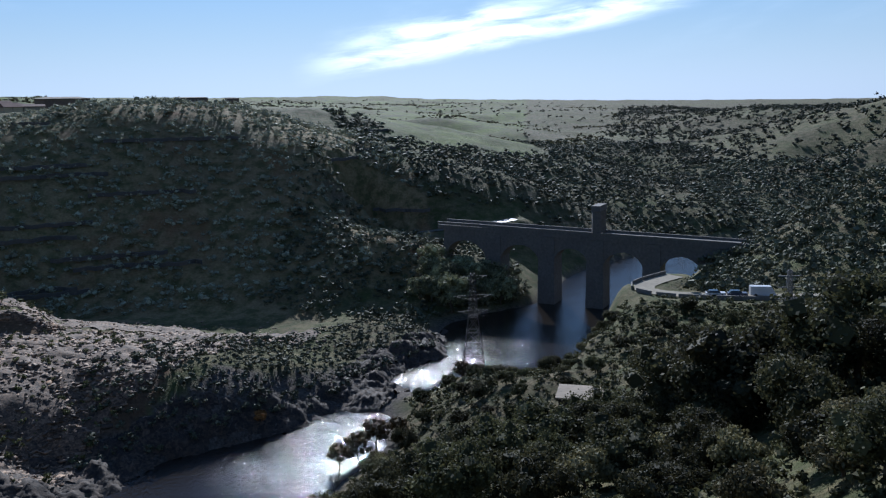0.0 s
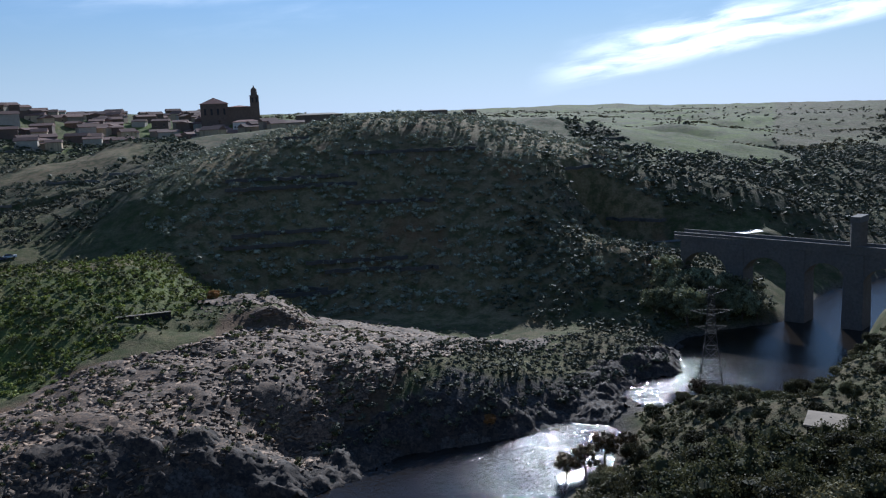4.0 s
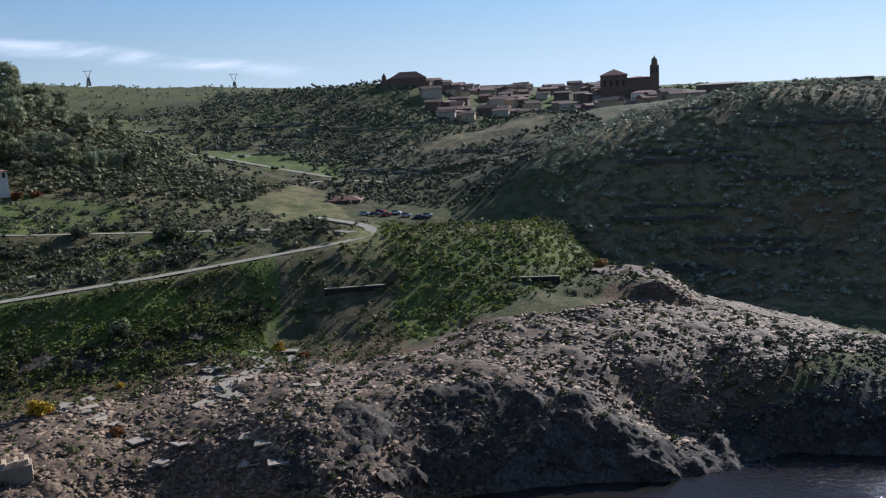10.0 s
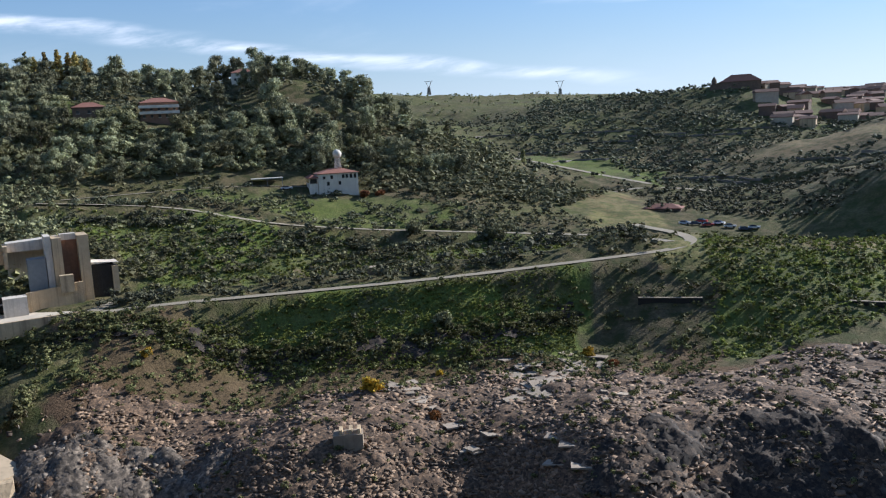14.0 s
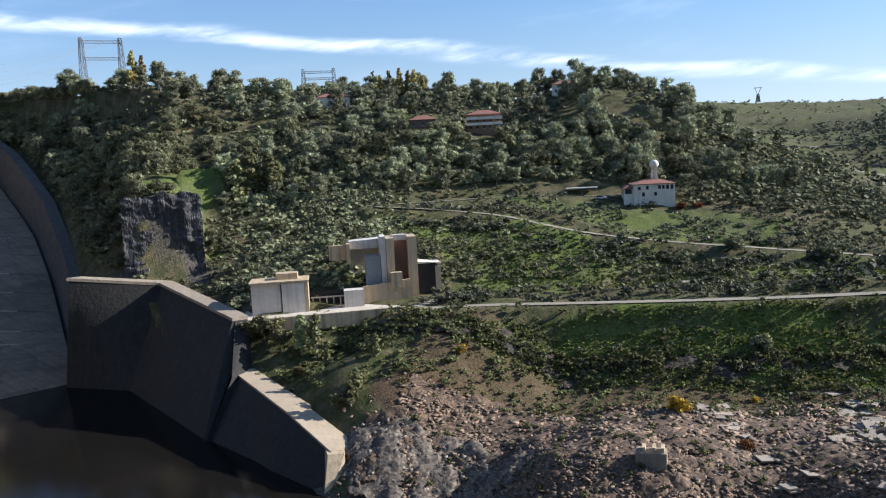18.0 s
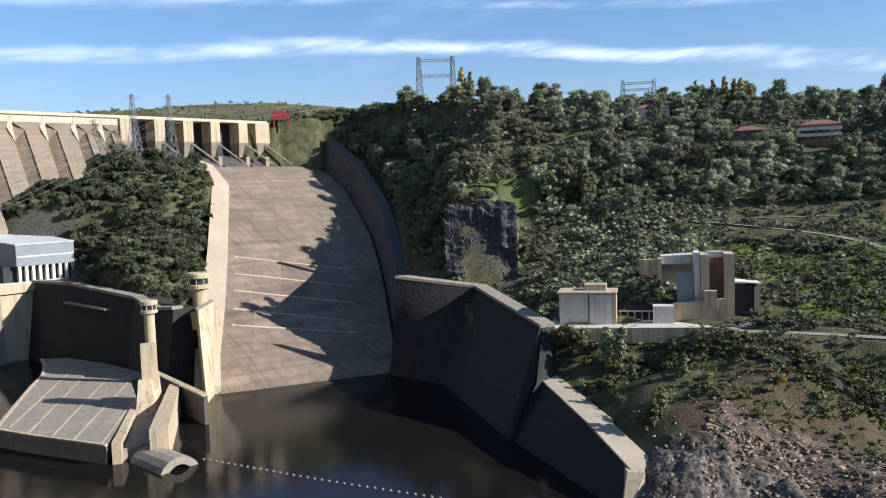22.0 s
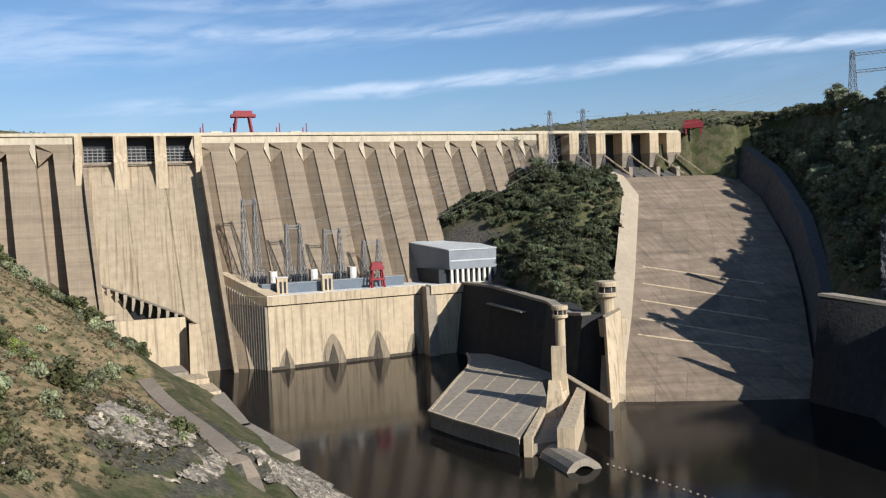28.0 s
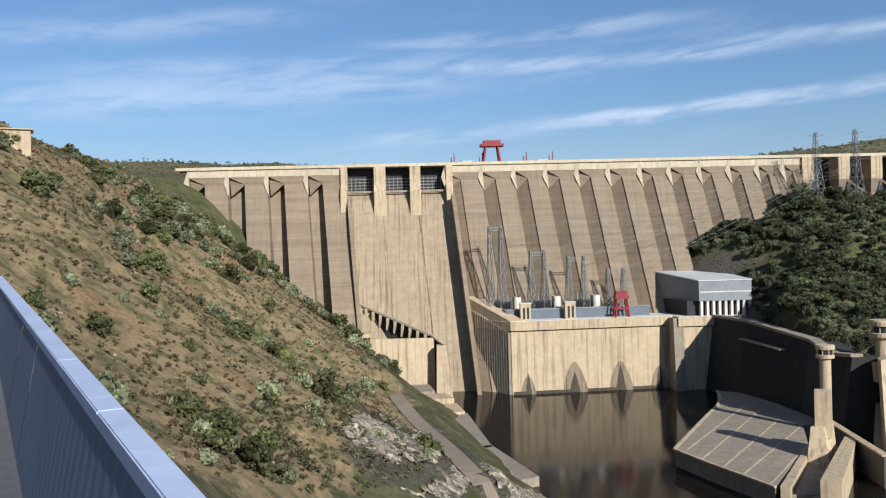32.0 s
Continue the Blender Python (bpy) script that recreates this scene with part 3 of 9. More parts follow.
CHUTE_LEFT = [(196, 3, 80), (223, 13, 79), (218, 35, 68), (198, 64, 54), (171, 103, 36), (149, 134, 22), (131, 158, 10), (123, 170, 1), (121, 173, -4)]
CHUTE_RIGHT = [(268, 3, 80), (296, 13, 79), (292, 40, 65.5), (264, 91, 42), (235, 130, 23.5), (209, 161, 9), (190, 183, 3), (176, 196, 0), (174, 200, -4)]
BASIN = [(-3, 60), (24, 50), (119, 46), (120, 84), (125, 123), (119, 150), (127, 170), (173, 196), (186, 222), (150, 268), (122, 303), (90, 345), (40, 300), (16, 200), (3, 130)]
CHUTE_PLAN = [(180, -2)] + [p[:2] for p in CHUTE_LEFT[1:]] + [(p[0] + 7, p[1] + 4) for p in CHUTE_RIGHT[:0:-1]] + [CHUTE_RIGHT[0][:2]]
ROADS = {}
BENCH_RIM = ((104, 106.5, 108, 109, 110), (57.5, 58.5, 57.5, 56, 52))  # bearings and heights of the cliff edge beside the basin


def along(path, step):
    """Points every few metres along a run of corners, rounded where it bends."""
    p = np.array(path, float)
    for _ in range(2):
        q = np.empty((2 * len(p), p.shape[1]))
        q[0::2], q[1::2] = p, p
        q[1:-1:2] = 0.75 * p[:-1] + 0.25 * p[1:]
        q[2::2] = 0.25 * p[:-1] + 0.75 * p[1:]
        p = q
    d = np.concatenate([[0], np.cumsum(np.hypot(*np.diff(p[:, :2], axis=0).T))])
    t = np.linspace(0, d[-1], max(3, int(d[-1] / step)))
    return np.stack([np.interp(t, d, p[:, i]) for i in range(p.shape[1])], 1)


ROADS['low_road'] = ([(-233.8, 8.8, 25.5), (-218.8, -1.1, 25.5), (-219.3, 17.7, 25.5), (-211.3, 41.0, 26.0), (-205.4, 70.7, 26.0), (-195.8, 96.4, 27.0), (-189.2, 125.2, 28.0), (-185.9, 142.5, 28.5), (-183.6, 158.5, 29.0), (-193.3, 172.7, 30.0), (-226.9, 174.4, 31.0)], 3.6)
ROADS['up_road'] = ([(-299.8, -10.9, 49.8), (-299.7, 12.5, 47.5), (-293.8, 36.0, 44.5), (-281.6, 50.1, 40.8), (-274.5, 64.5, 37.6), (-266.0, 90.4, 34.2), (-255.4, 117.2, 31.8), (-237.9, 149.5, 29.2), (-218.4, 167.1, 28.5), (-190.8, 160.5, 30.0)], 3.2)
ROADS['house_road'] = ([(-308.0, -3.2, 49.9), (-317.2, 22.0, 49.8), (-322.3, 49.0, 49.9), (-320.1, 71.5, 48.9), (-311.9, 95.0, 46.6)], 3.2)
ROADS['valley_road'] = ([(-337.4, 214.8, 28.8), (-335.5, 244.3, 32.5), (-329.4, 268.5, 33.7), (-299.7, 294.2, 29.1), (-269.5, 315.6, 24.1), (-240.2, 329.8, 21.1), (-224.7, 312.6, 23.0)], 6.0)
ROADS['field_road'] = ([(-458.7, 245.0, 50.7), (-407.8, 253.1, 45.1), (-363.6, 265.2, 37.8), (-335.1, 269.5, 34.6)], 4.0)
ROADS['car_road'] = ([(57.5, 198, 22.4), (52, 194, 22.2), (47, 189, 22.0), (46.5, 184, 22.0), (52.9, 179.3, 22.0), (70.7, 175.7, 22.0), (82.6, 174.6, 22.3), (96.1, 172.3, 22.6)], 5.0)
ROADS['bridge_road'] = ([(-33.7, 334.3, 11.8), (-9.9, 325.8, 14.6), (10.5, 321.8, 17.3), (29.5, 326.7, 19.3)], 6.0)
ROADS['bench_path'] = ([(-317.5, -117, 68.6), (-320.5, -108, 68.3), (-324, -97, 67.8), (-328, -86, 67.3), (-332, -75, 67)], 3.0)
ROADS['towpath'] = ([(-86.4, -211.0, 23.6), (-82.1, -187.8, 21.2), (-77.3, -160.3, 21.2), (-72.9, -136.8, 20.3), (-75.5, -138.8, 17.2), (-70.4, -126.8, 15.8)], 4.0)

ROAD_RUNS = {k: (along(run, 4.0), w) for k, (run, w) in ROADS.items()}


def land(x, y):
    """The height of the ground, with the beds of roads levelled and the basins of the dam dug out."""
    x, y = np.atleast_1d(np.asarray(x, float)), np.atleast_1d(np.asarray(y, float))
    z = raw_land(x, y)
    for run, w in ROAD_RUNS.values():
        lo, hi = run.min(0) - 25, run.max(0) + 25
        m = np.nonzero((x > lo[0]) & (x < hi[0]) & (y > lo[1]) & (y < hi[1]))[0]
        for i in range(0, len(m), 20000):
            k = m[i:i + 20000]
            d = np.hypot(x[k, None] - run[None, :, 0], y[k, None] - run[None, :, 1])
            j = d.argmin(1)
            d = d[np.arange(len(k)), j]
            f = np.clip(1 - (d - w * 0.75) / (w * 1.1 + 2), 0, 1)
            f = f * f * (3 - 2 * f)
            z[k] = z[k] * (1 - f) + (run[j, 2] - 0.12) * f
    s, n = dam_plan(x, y)
    near = (s > -120) & (s < 320) & (n > -10) & (n < 360)
    z = np.where(near & inside(s, n, BASIN), np.minimum(z, -6), z)
    edge_n = [p[1] for p in CHUTE_RIGHT[1:]]  # the bank beside the chute rises from the rim of its wall
    off = s - np.interp(n, edge_n, [p[0] for p in CHUTE_RIGHT[1:]])
    rim = np.interp(n, edge_n, [p[2] for p in CHUTE_RIGHT[1:]]) + 9 + 0.95 * np.maximum(off - 9, 0)
    z = np.where(near & (n > 14) & (n < 190) & (off > 0) & (off < 220), np.minimum(z, rim), z)
    off_left = np.interp(n, [p[1] for p in CHUTE_LEFT[1:]], [p[0] for p in CHUTE_LEFT[1:]]) - s
    kerb = np.interp(n, [p[1] for p in CHUTE_LEFT[1:]], [p[2] for p in CHUTE_LEFT[1:]]) + 1.5 + 0.5 * np.maximum(off_left - 6, 0)
    z = np.where(near & (n > 12) & (n < 170) & (off_left > -2) & (off_left < 16), np.minimum(z, kerb), z)
    b, d = np.degrees(np.arctan2(-x, y)), np.hypot(x, y)
    edge = np.interp(b, *BENCH_RIM)
    bench = edge + np.where(d < 335, 0.1 * (d - 289), 4.6 + 0.24 * (d - 335))
    f = np.clip((d - 283) / 6, 0, 1) * np.clip((b - 103.6) / 2, 0, 1) * np.clip((108.8 - b) / 0.8, 0, 1) * np.clip((480 - d) / 40, 0, 1)
    f = np.where((n < 205) & (off < 9.5), 0, f)
    z = np.where(f > 0, z + f * np.maximum(bench - z, 0), z)
    return np.where(near & inside(s, n, CHUTE_PLAN), np.minimum(z, np.clip(82 - 0.47 * n, -8, 74) - 2), z)


def raw_land(x, y):
    z = smooth_land(x, y)
    r = np.hypot(x, y)
    far = np.clip((r - 60) / 500, 0.06, 1)
    bear = np.degrees(np.arctan2(-x, y))
    f = np.clip((r - 207) / 3, 0, 1) * np.clip((252 - r) / 22, 0, 1) * np.clip((bear - 26.0) / 2.6, 0, 1) * np.clip((36 - bear) / 3.0, 0, 1)
    z = z + f * np.maximum(18.8 - z, 0)  # a spoil bank with a steep face
    roll = np.clip((r - 420) / 200, 0, 1) * np.clip((1500 - r) / 400, 0, 1) * np.clip((y * 0.4 + x) / 120, 0, 1)
    z = z + roll * (9 * grain(x, y, 170, 8) + 5 * grain(x, y, 75, 9))
    shelf = 65 - r * np.tan(np.radians(np.interp(-bear, (0, 5.8, 9.2, 10.7, 12.6), (18.4, 18.3, 17.6, 15.4, 14.0)))) - 2.5
    f = np.clip((r - 105) / 30, 0, 1) * np.clip((232 - r) / 12, 0, 1) * np.clip((-bear + 0.5) / 2, 0, 1) * np.clip((13.0 + bear) / 1.0, 0, 1)
    z = z - f * np.maximum(z - np.maximum(shelf, -4), 0)  # the near bank falls away to the water
    return z + far * (3.5 * grain(x, y, 70, 1) + 1.6 * grain(x, y, 28, 2)) + np.clip(r / 150, 0.1, 1) * (0.8 * grain(x, y, 9, 3) + 0.4 * grain(x, y, 3.5, 4))


def cover_at(x, y, z):
    """How much grass, dry grass and rubble covers the ground, and how bare its rock lies."""
    ragged_x, ragged_y = x + 9 * grain(x, y, 22, 11) + 4 * grain(x, y, 7, 13), y + 9 * grain(x, y, 22, 12) + 4 * grain(x, y, 7, 14)
    grass, dry, stones, bare = (np.zeros(len(x)) for _ in range(4))
    patch = np.clip(0.5 + 0.9 * grain(x, y, 60, 21) + 0.5 * grain(x, y, 17, 22), 0, 1)
    for name, what, amount in COVER:
        m = inside(ragged_x, ragged_y, PLOTS[name])
        dict(grass=grass, dry=dry, stones=stones, bare=bare)[what][m] = amount
    far = np.hypot(x, y) > 560
    grass[far] = np.maximum(grass[far], (0.35 + patch * 0.65)[far])
    left = far & (x < -0.9 * y) & (y > 0)  # wooded ridges beyond the valley
    grass[left] *= 0.45
    right = far & (x > 0.1 * y)  # scrubby hills across the river
    grass[right] = 0.25 * patch[right]
    back = far & (y < 0.25 * -x)  # dull dry land behind the dam
    grass[back] = 0.12 * patch[back]
    dry[back] = 0.3 * patch[back]
    grass = np.maximum(grass, 0.25 * patch)
    e = 2.0
    slope = np.hypot(smooth_land(x + e, y) - smooth_land(x - e, y), smooth_land(x, y + e) - smooth_land(x, y - e)) / (2 * e)
    bare = np.maximum(bare, np.clip((slope - 1.05) / 0.5, 0, 1) * (np.hypot(x, y) > 50))
    bare = np.maximum(bare, np.clip((1.6 - z) / 1.5, 0, 1))
    return np.stack([grass, dry, stones], 1), bare


PLOTS = {}


def polar_corners(*corners):
    """A plan outline from bearings and distances."""
    return [(-d * math.sin(radians(a)), d * math.cos(radians(a))) for a, d in corners]


PLOTS['quarry'] = [(-188, -3), (-172, 34), (-164, 68), (-164, 91), (-142, 108), (-122, 122), (-128, 133), (-107, 161), (-104, 189), (-72, 198), (-42, 200), (-52, 179), (-64, 147), (-66, 128), (-84, 116), (-94, 74), (-115, 51), (-151, -4)]
PLOTS['green_slope'] = [(-208, 6), (-206, 50), (-195, 96), (-188, 124), (-164, 108), (-180, 55), (-200, 14)]
PLOTS['green_slope_upper'] = [(-299, -19), (-290, 35), (-275, 53), (-218, 167), (-203, 137), (-232, 78), (-239, 21), (-270, 5)]
PLOTS['house_lawn'] = [(-317, 30), (-305, 104), (-283, 130), (-264, 110), (-280, 66), (-296, 49)]
PLOTS['valley_field'] = [(-475, 256), (-461, 282), (-422, 304), (-362, 300), (-331, 274), (-364, 265), (-418, 255)]
PLOTS['terrace_field'] = [(-275, 183), (-333, 222), (-315, 246), (-230, 192), (-194, 190), (-187, 221), (-158, 212), (-167, 147), (-194, 149)]
PLOTS['terrace_slope'] = [(-209, 194), (-196, 221), (-169, 230), (-123, 217), (-125, 187), (-125, 139), (-135, 126), (-193, 174)]
PLOTS['abutment_grass'] = [(-278, -98), (-281, -90), (-284, -78), (-285, -68), (-334, -76), (-328, -100), (-318, -118), (-300, -108)]
PLOTS['park_grass'] = [(-370, -15), (-370, -2), (-400, 1), (-399, 23), (-350, -9)]
PLOTS['dry_hill'] = [(9, -200), (-10, -330), (-20, -375), (-60, -350), (-90, -318), (-112, -280), (-104, -255), (-88, -223), (-74, -175), (-34, -105), (-13, -74), (0, -60), (3, -60), (30, -60), (60, -120), (60, -280), (10, -300)]
PLOTS['green_patch'] = [(-40, -191), (-48, -199), (-55, -198), (-48, -186), (-40, -184)]
PLOTS['white_rock'] = [(-39, -119), (-78, -184), (-75, -153), (-67, -123), (-42, -104), (-74, -142), (-112, -179), (-106, -143), (-50, -120)]
PLOTS['rock_face'] = [(-259, -112), (-266, -110), (-273, -95), (-279, -79), (-281, -69), (-275, -67), (-272, -80), (-266, -95)]
PLOTS['river_rocks'] = [(-175, -18), (-166, 12), (-133, 15), (-155, -17), (-156, -16)]
PLOTS['hill_field'] = [(-362, 352), (-366, 424), (-307, 432), (-281, 389), (-315, 349)]
PLOTS['ridge_grass'] = [(-188, 414), (-168, 450), (-134, 450), (-137, 418)]
PLOTS['far_green'] = [(-134, 544), (-97, 895), (49, 598), (68, 495), (-7, 440), (-62, 496)]
PLOTS['cliff_band'] = [(-162, 10), (-134, 66), (-112, 90), (-104, 106), (-92, 124), (-78, 134), (-66, 150), (-44, 164), (-28, 180), (-14, 204), (-2, 232), (10, 226), (-2, 192), (-16, 162), (-36, 142), (-54, 128), (-62, 112), (-78, 104), (-90, 80), (-112, 52), (-140, 4)]
PLOTS['foot_band'] = [(-226, -3), (-210, 15), (-184, 56), (-167, 109), (-144, 135), (-128, 119), (-157, 87), (-161, 61), (-172, 28), (-190, -3)]
PLOTS['dark_slope'] = polar_corners((1, 262), (10, 248), (20, 246), (30, 250), (35, 300), (32, 400), (18, 420), (6, 410), (0, 330))
# the dry share on dark_slope lightens its ground in place of haze
COVER = [('dark_slope', 'dry', 0.5), ('quarry', 'stones', 1.0), ('green_slope', 'grass', 1.0), ('green_slope_upper', 'grass', 0.9), ('house_lawn', 'grass', 0.75), ('valley_field', 'grass', 1.0), ('terrace_field', 'dry', 0.3), ('terrace_field', 'grass', 0.6), ('terrace_slope', 'grass', 0.7), ('abutment_grass', 'grass', 1.0), ('park_grass', 'grass', 1.0), ('dry_hill', 'dry', 0.9), ('green_patch', 'grass', 1.0), ('green_patch', 'dry', 0.0), ('white_rock', 'bare', 0.7), ('rock_face', 'bare', 1.0), ('river_rocks', 'bare', 0.8), ('foot_band', 'stones', 0.8), ('cliff_band', 'bare', 1.0), ('hill_field', 'dry', 0.35), ('ridge_grass', 'grass', 1.0), ('far_green', 'grass', 0.8)]



def make_ground():
    bearing = np.radians(np.concatenate([np.arange(-33, 184, 0.35), np.arange(185, 327, 2.0)]))
    rad = 2.0 * np.exp(np.arange(0, math.log(2450), 0.015))
    rad = np.concatenate([[0.02], rad])
    na, nr = len(bearing), len(rad)
    rr, aa = np.meshgrid(rad, bearing)
    x, y = (-rr * np.sin(aa)).ravel(), (rr * np.cos(aa)).ravel()
    z = land(x, y)
    idx = np.arange(na * nr).reshape(na, nr)
    nxt = np.roll(idx, -1, axis=0)
    quads = np.stack([idx[:, :-1], idx[:, 1:], nxt[:, 1:], nxt[:, :-1]], -1).reshape(-1, 4)
    me = bpy.data.meshes.new("ground")
    me.vertices.add(len(x))
    me.vertices.foreach_set("co", np.stack([x, y, z], 1).ravel())
    me.loops.add(quads.size)
    me.loops.foreach_set("vertex_index", quads.ravel())
    me.polygons.add(len(quads))
    me.polygons.foreach_set("loop_start", np.arange(0, quads.size, 4))
    me.polygons.foreach_set("loop_total", np.full(len(quads), 4))
    me.polygons.foreach_set("use_smooth", np.ones(len(quads), bool))
    me.update()
    me.validate()
    me.materials.append(M_GROUND)
    cov, bare = cover_at(x, y, z)
    me.color_attributes.new("cover", "FLOAT_COLOR", "POINT").data.foreach_set("color", np.concatenate([cov, np.ones((len(x), 1))], 1).ravel())
    me.attributes.new("bare", "FLOAT", "POINT").data.foreach_set("value", bare)
    ob = new("ground", me)
    return tagged(ob, "hilly green and brown ground with rubble and scrub", "ground", kind="structure"), x, y, z


ground, GX, GY, GZ = make_ground()
for _name, _y0, _y1, _mat, _lab in (("water", 60, 620, M_WATER, "dark rippled river water with sun glitter"), ("water", -330, 60, M_CALM, "still dark brown water below the dam")):
    _bm = bmesh.new()
    _bm.faces.new([_bm.verts.new((_x, _y, 0)) for _x, _y in ((-420, _y0), (420, _y0), (420, _y1), (-420, _y1))])
    tagged(part(_name, _bm, _mat), _lab, "water", kind="structure")

# ---- the dam: s along the crest, n downstream, z up ----
def thing(name, at, label, category, group="", kind=""):
    ob = new(name)
    ob.location = at
    ob.empty_display_size = 0.5
    return tagged(ob, label, category, group, kind)


def under(name, bm, mat, parent, label="", smooth=False):
    """A part built in world coordinates, hung under its thing without moving."""
    ob = part(name, bm, mat, None, label, smooth)
    ob.parent = parent
    if parent.data is None:
        ob.matrix_parent_inverse = Matrix.Translation(-parent.location)
    return ob


def slab(bm, s0, s1, n0, n1, z0, z1):
    box(bm, s0, s1, n0, n1, z0, z1, dam_at)


def solid(bm, corners):
    hexa(bm, [dam_at(*c) for c in corners])


def face_n(z):
    """How far downstream the inclined face of the dam lies at a height."""
    return 3 + 0.42 * (97 - z)


def lean(z):
    return 5.5 * (97 - z) / 60


def plate(bm, outline, n0, n1):
    """An upright outline in s and z, thick from n0 to n1."""
    back, front = ([bm.verts.new(dam_at(p, n, q)) for p, q in outline] for n in (n0, n1))
    bm.faces.new(back[::-1]), bm.faces.new(front)
    for i in range(len(outline)):
        j = (i + 1) % len(outline)
        bm.faces.new((back[i], back[j], front[j], front[i]))


dam = thing("dam", dam_at(60, 0, 0), "tall weathered buttress dam with inclined concrete monoliths", "dam", kind="structure")
JOINTS = [-124, -105, -86, -67, -49.5]
RIGHT = [0, 18, 34, 49.7, 65.2, 80.7, 96.4, 111.1, 126.1, 140.8, 155.2, 168.2, 180]
for run in (JOINTS, RIGHT):
    for s0, s1 in zip(run, run[1:]):
        p = s1 - s0
        a, b = s0 + 0.4 * p, s1 - 0.5
        bm = bmesh.new()  # the pale parapet band
        slab(bm, s0 + 0.12, s1 - 0.12, -6, 3.1, 100.8, 104.2)
        under("parapet_block", bm, M_BAND, dam)
        bm = bmesh.new()  # the head of the block, cut back over the slot
        plate(bm, [(s0 + 0.12, 100.75), (a, 97.1), (a, 96.9), (s1 - 0.12, 96.9), (s1 - 0.12, 100.75)], -5, 3.05)
        under("head", bm, M_DAM, dam)
        bm = bmesh.new()  # the inclined web below it
        zz = [97, 80, 60, 40, 20, -5]
        rows = [[(a + lean(z), -4, z), (b + lean(z), -4, z), (b + lean(z), face_n(z), z), (a + lean(z), face_n(z), z)] for z in zz]
        v = [[bm.verts.new(dam_at(*c)) for c in r] for r in rows]
        for r0, r1 in zip(v, v[1:]):
            for i in range(4):
                j = (i + 1) % 4
                bm.faces.new((r0[i], r0[j], r1[j], r1[i]))
        bm.faces.new(v[0])
        bm.faces.new(v[-1][::-1])
        under("buttress", bm, M_DAM, dam)
        bm = bmesh.new()  # the slanted soffit at the top of the slot
        front = [bm.verts.new(dam_at(*c)) for c in ((s0 + 0.15, 1.2, 100.7), (a + 0.02, 3.0, 97.0), (s0 + 0.9, 1.8, 91.4))]
        back = [bm.verts.new(dam_at(*c)) for c in ((s0 + 0.15, -4, 100.7), (a + 0.02, -4, 97.0), (s0 + 0.9, -4, 91.4))]
        bm.faces.new(front), bm.faces.new(back[::-1])
        for i in range(3):
            bm.faces.new((front[i], front[(i + 1) % 3], back[(i + 1) % 3], back[i]))
        under("soffit", bm, M_DAM, dam)
        if run is RIGHT:
            bm = bmesh.new()  # the slanted floor of the slot
            zs = [96.5, 80, 60, 40, 20, -5]
            v = [[bm.verts.new(dam_at(*c)) for c in ((s0 + 0.3 + lean(z), face_n(z) - 5.6, z), (a + 0.1 + lean(z), face_n(z) - 0.5, z), (a + 0.1 + lean(z), -5, z), (s0 + 0.3 + lean(z), -5, z))] for z in zs]
            for r0, r1 in zip(v, v[1:]):
                for i in range(4):
                    bm.faces.new((r0[i], r0[(i + 1) % 4], r1[(i + 1) % 4], r1[i]))
            bm.faces.new(v[0])
            bm.faces.new(v[-1][::-1])
            under("slot_floor", bm, M_DAM, dam)
        bm = bmesh.new()  # pale piece left of the joint: the groove's sunlit flank, given as colour
        solid(bm, [(s0 - 1.4, 2, 95.5), (s0 + 0.1, 2, 91.5), (s0 + 0.5, 5.6, 91.2), (s0 - 1.3, 4.6, 95.5), (s0 - 2.3, 2, 98.6), (s0 + 0.1, 2, 98.6), (s0 + 0.15, 3.9, 98.6), (s0 - 2.3, 3.3, 98.6)])
        solid(bm, [(s0 - 2.3, 2, 98.6), (s0 + 0.1, 2, 98.6), (s0 + 0.15, 3.9, 98.6), (s0 - 2.3, 3.3, 98.6), (s0 - 0.5, 2, 104.1), (s0 + 0.15, 2, 104.1), (s0 + 0.15, 3.5, 104.1), (s0 - 0.5, 3.25, 104.1)])
        under("joint_gusset", bm, M_BAND, dam)
    bm = bmesh.new()  # the wall at the back of the slots
    solid(bm, [(run[0], -6, -5), (run[-1] + 9, -6, -5), (run[-1] + 9, face_n(-5) - 13, -5), (run[0], face_n(-5) - 13, -5), (run[0], -6, 97), (run[-1], -6, 97), (run[-1], -3, 97), (run[0], -3, 97)])
    under("slot_wall", bm, M_DAM, dam)
bm = bmesh.new()  # crest road with its overhanging edge and low parapets
slab(bm, -130, 270, -7, 3.9, 104.25, 104.9)
slab(bm, -130, 270, 3.2, 3.7, 104.9, 105.7)
slab(bm, -130, 270, -7, -6.5, 104.9, 105.7)
under("crest_road", bm, M_BAND, dam)

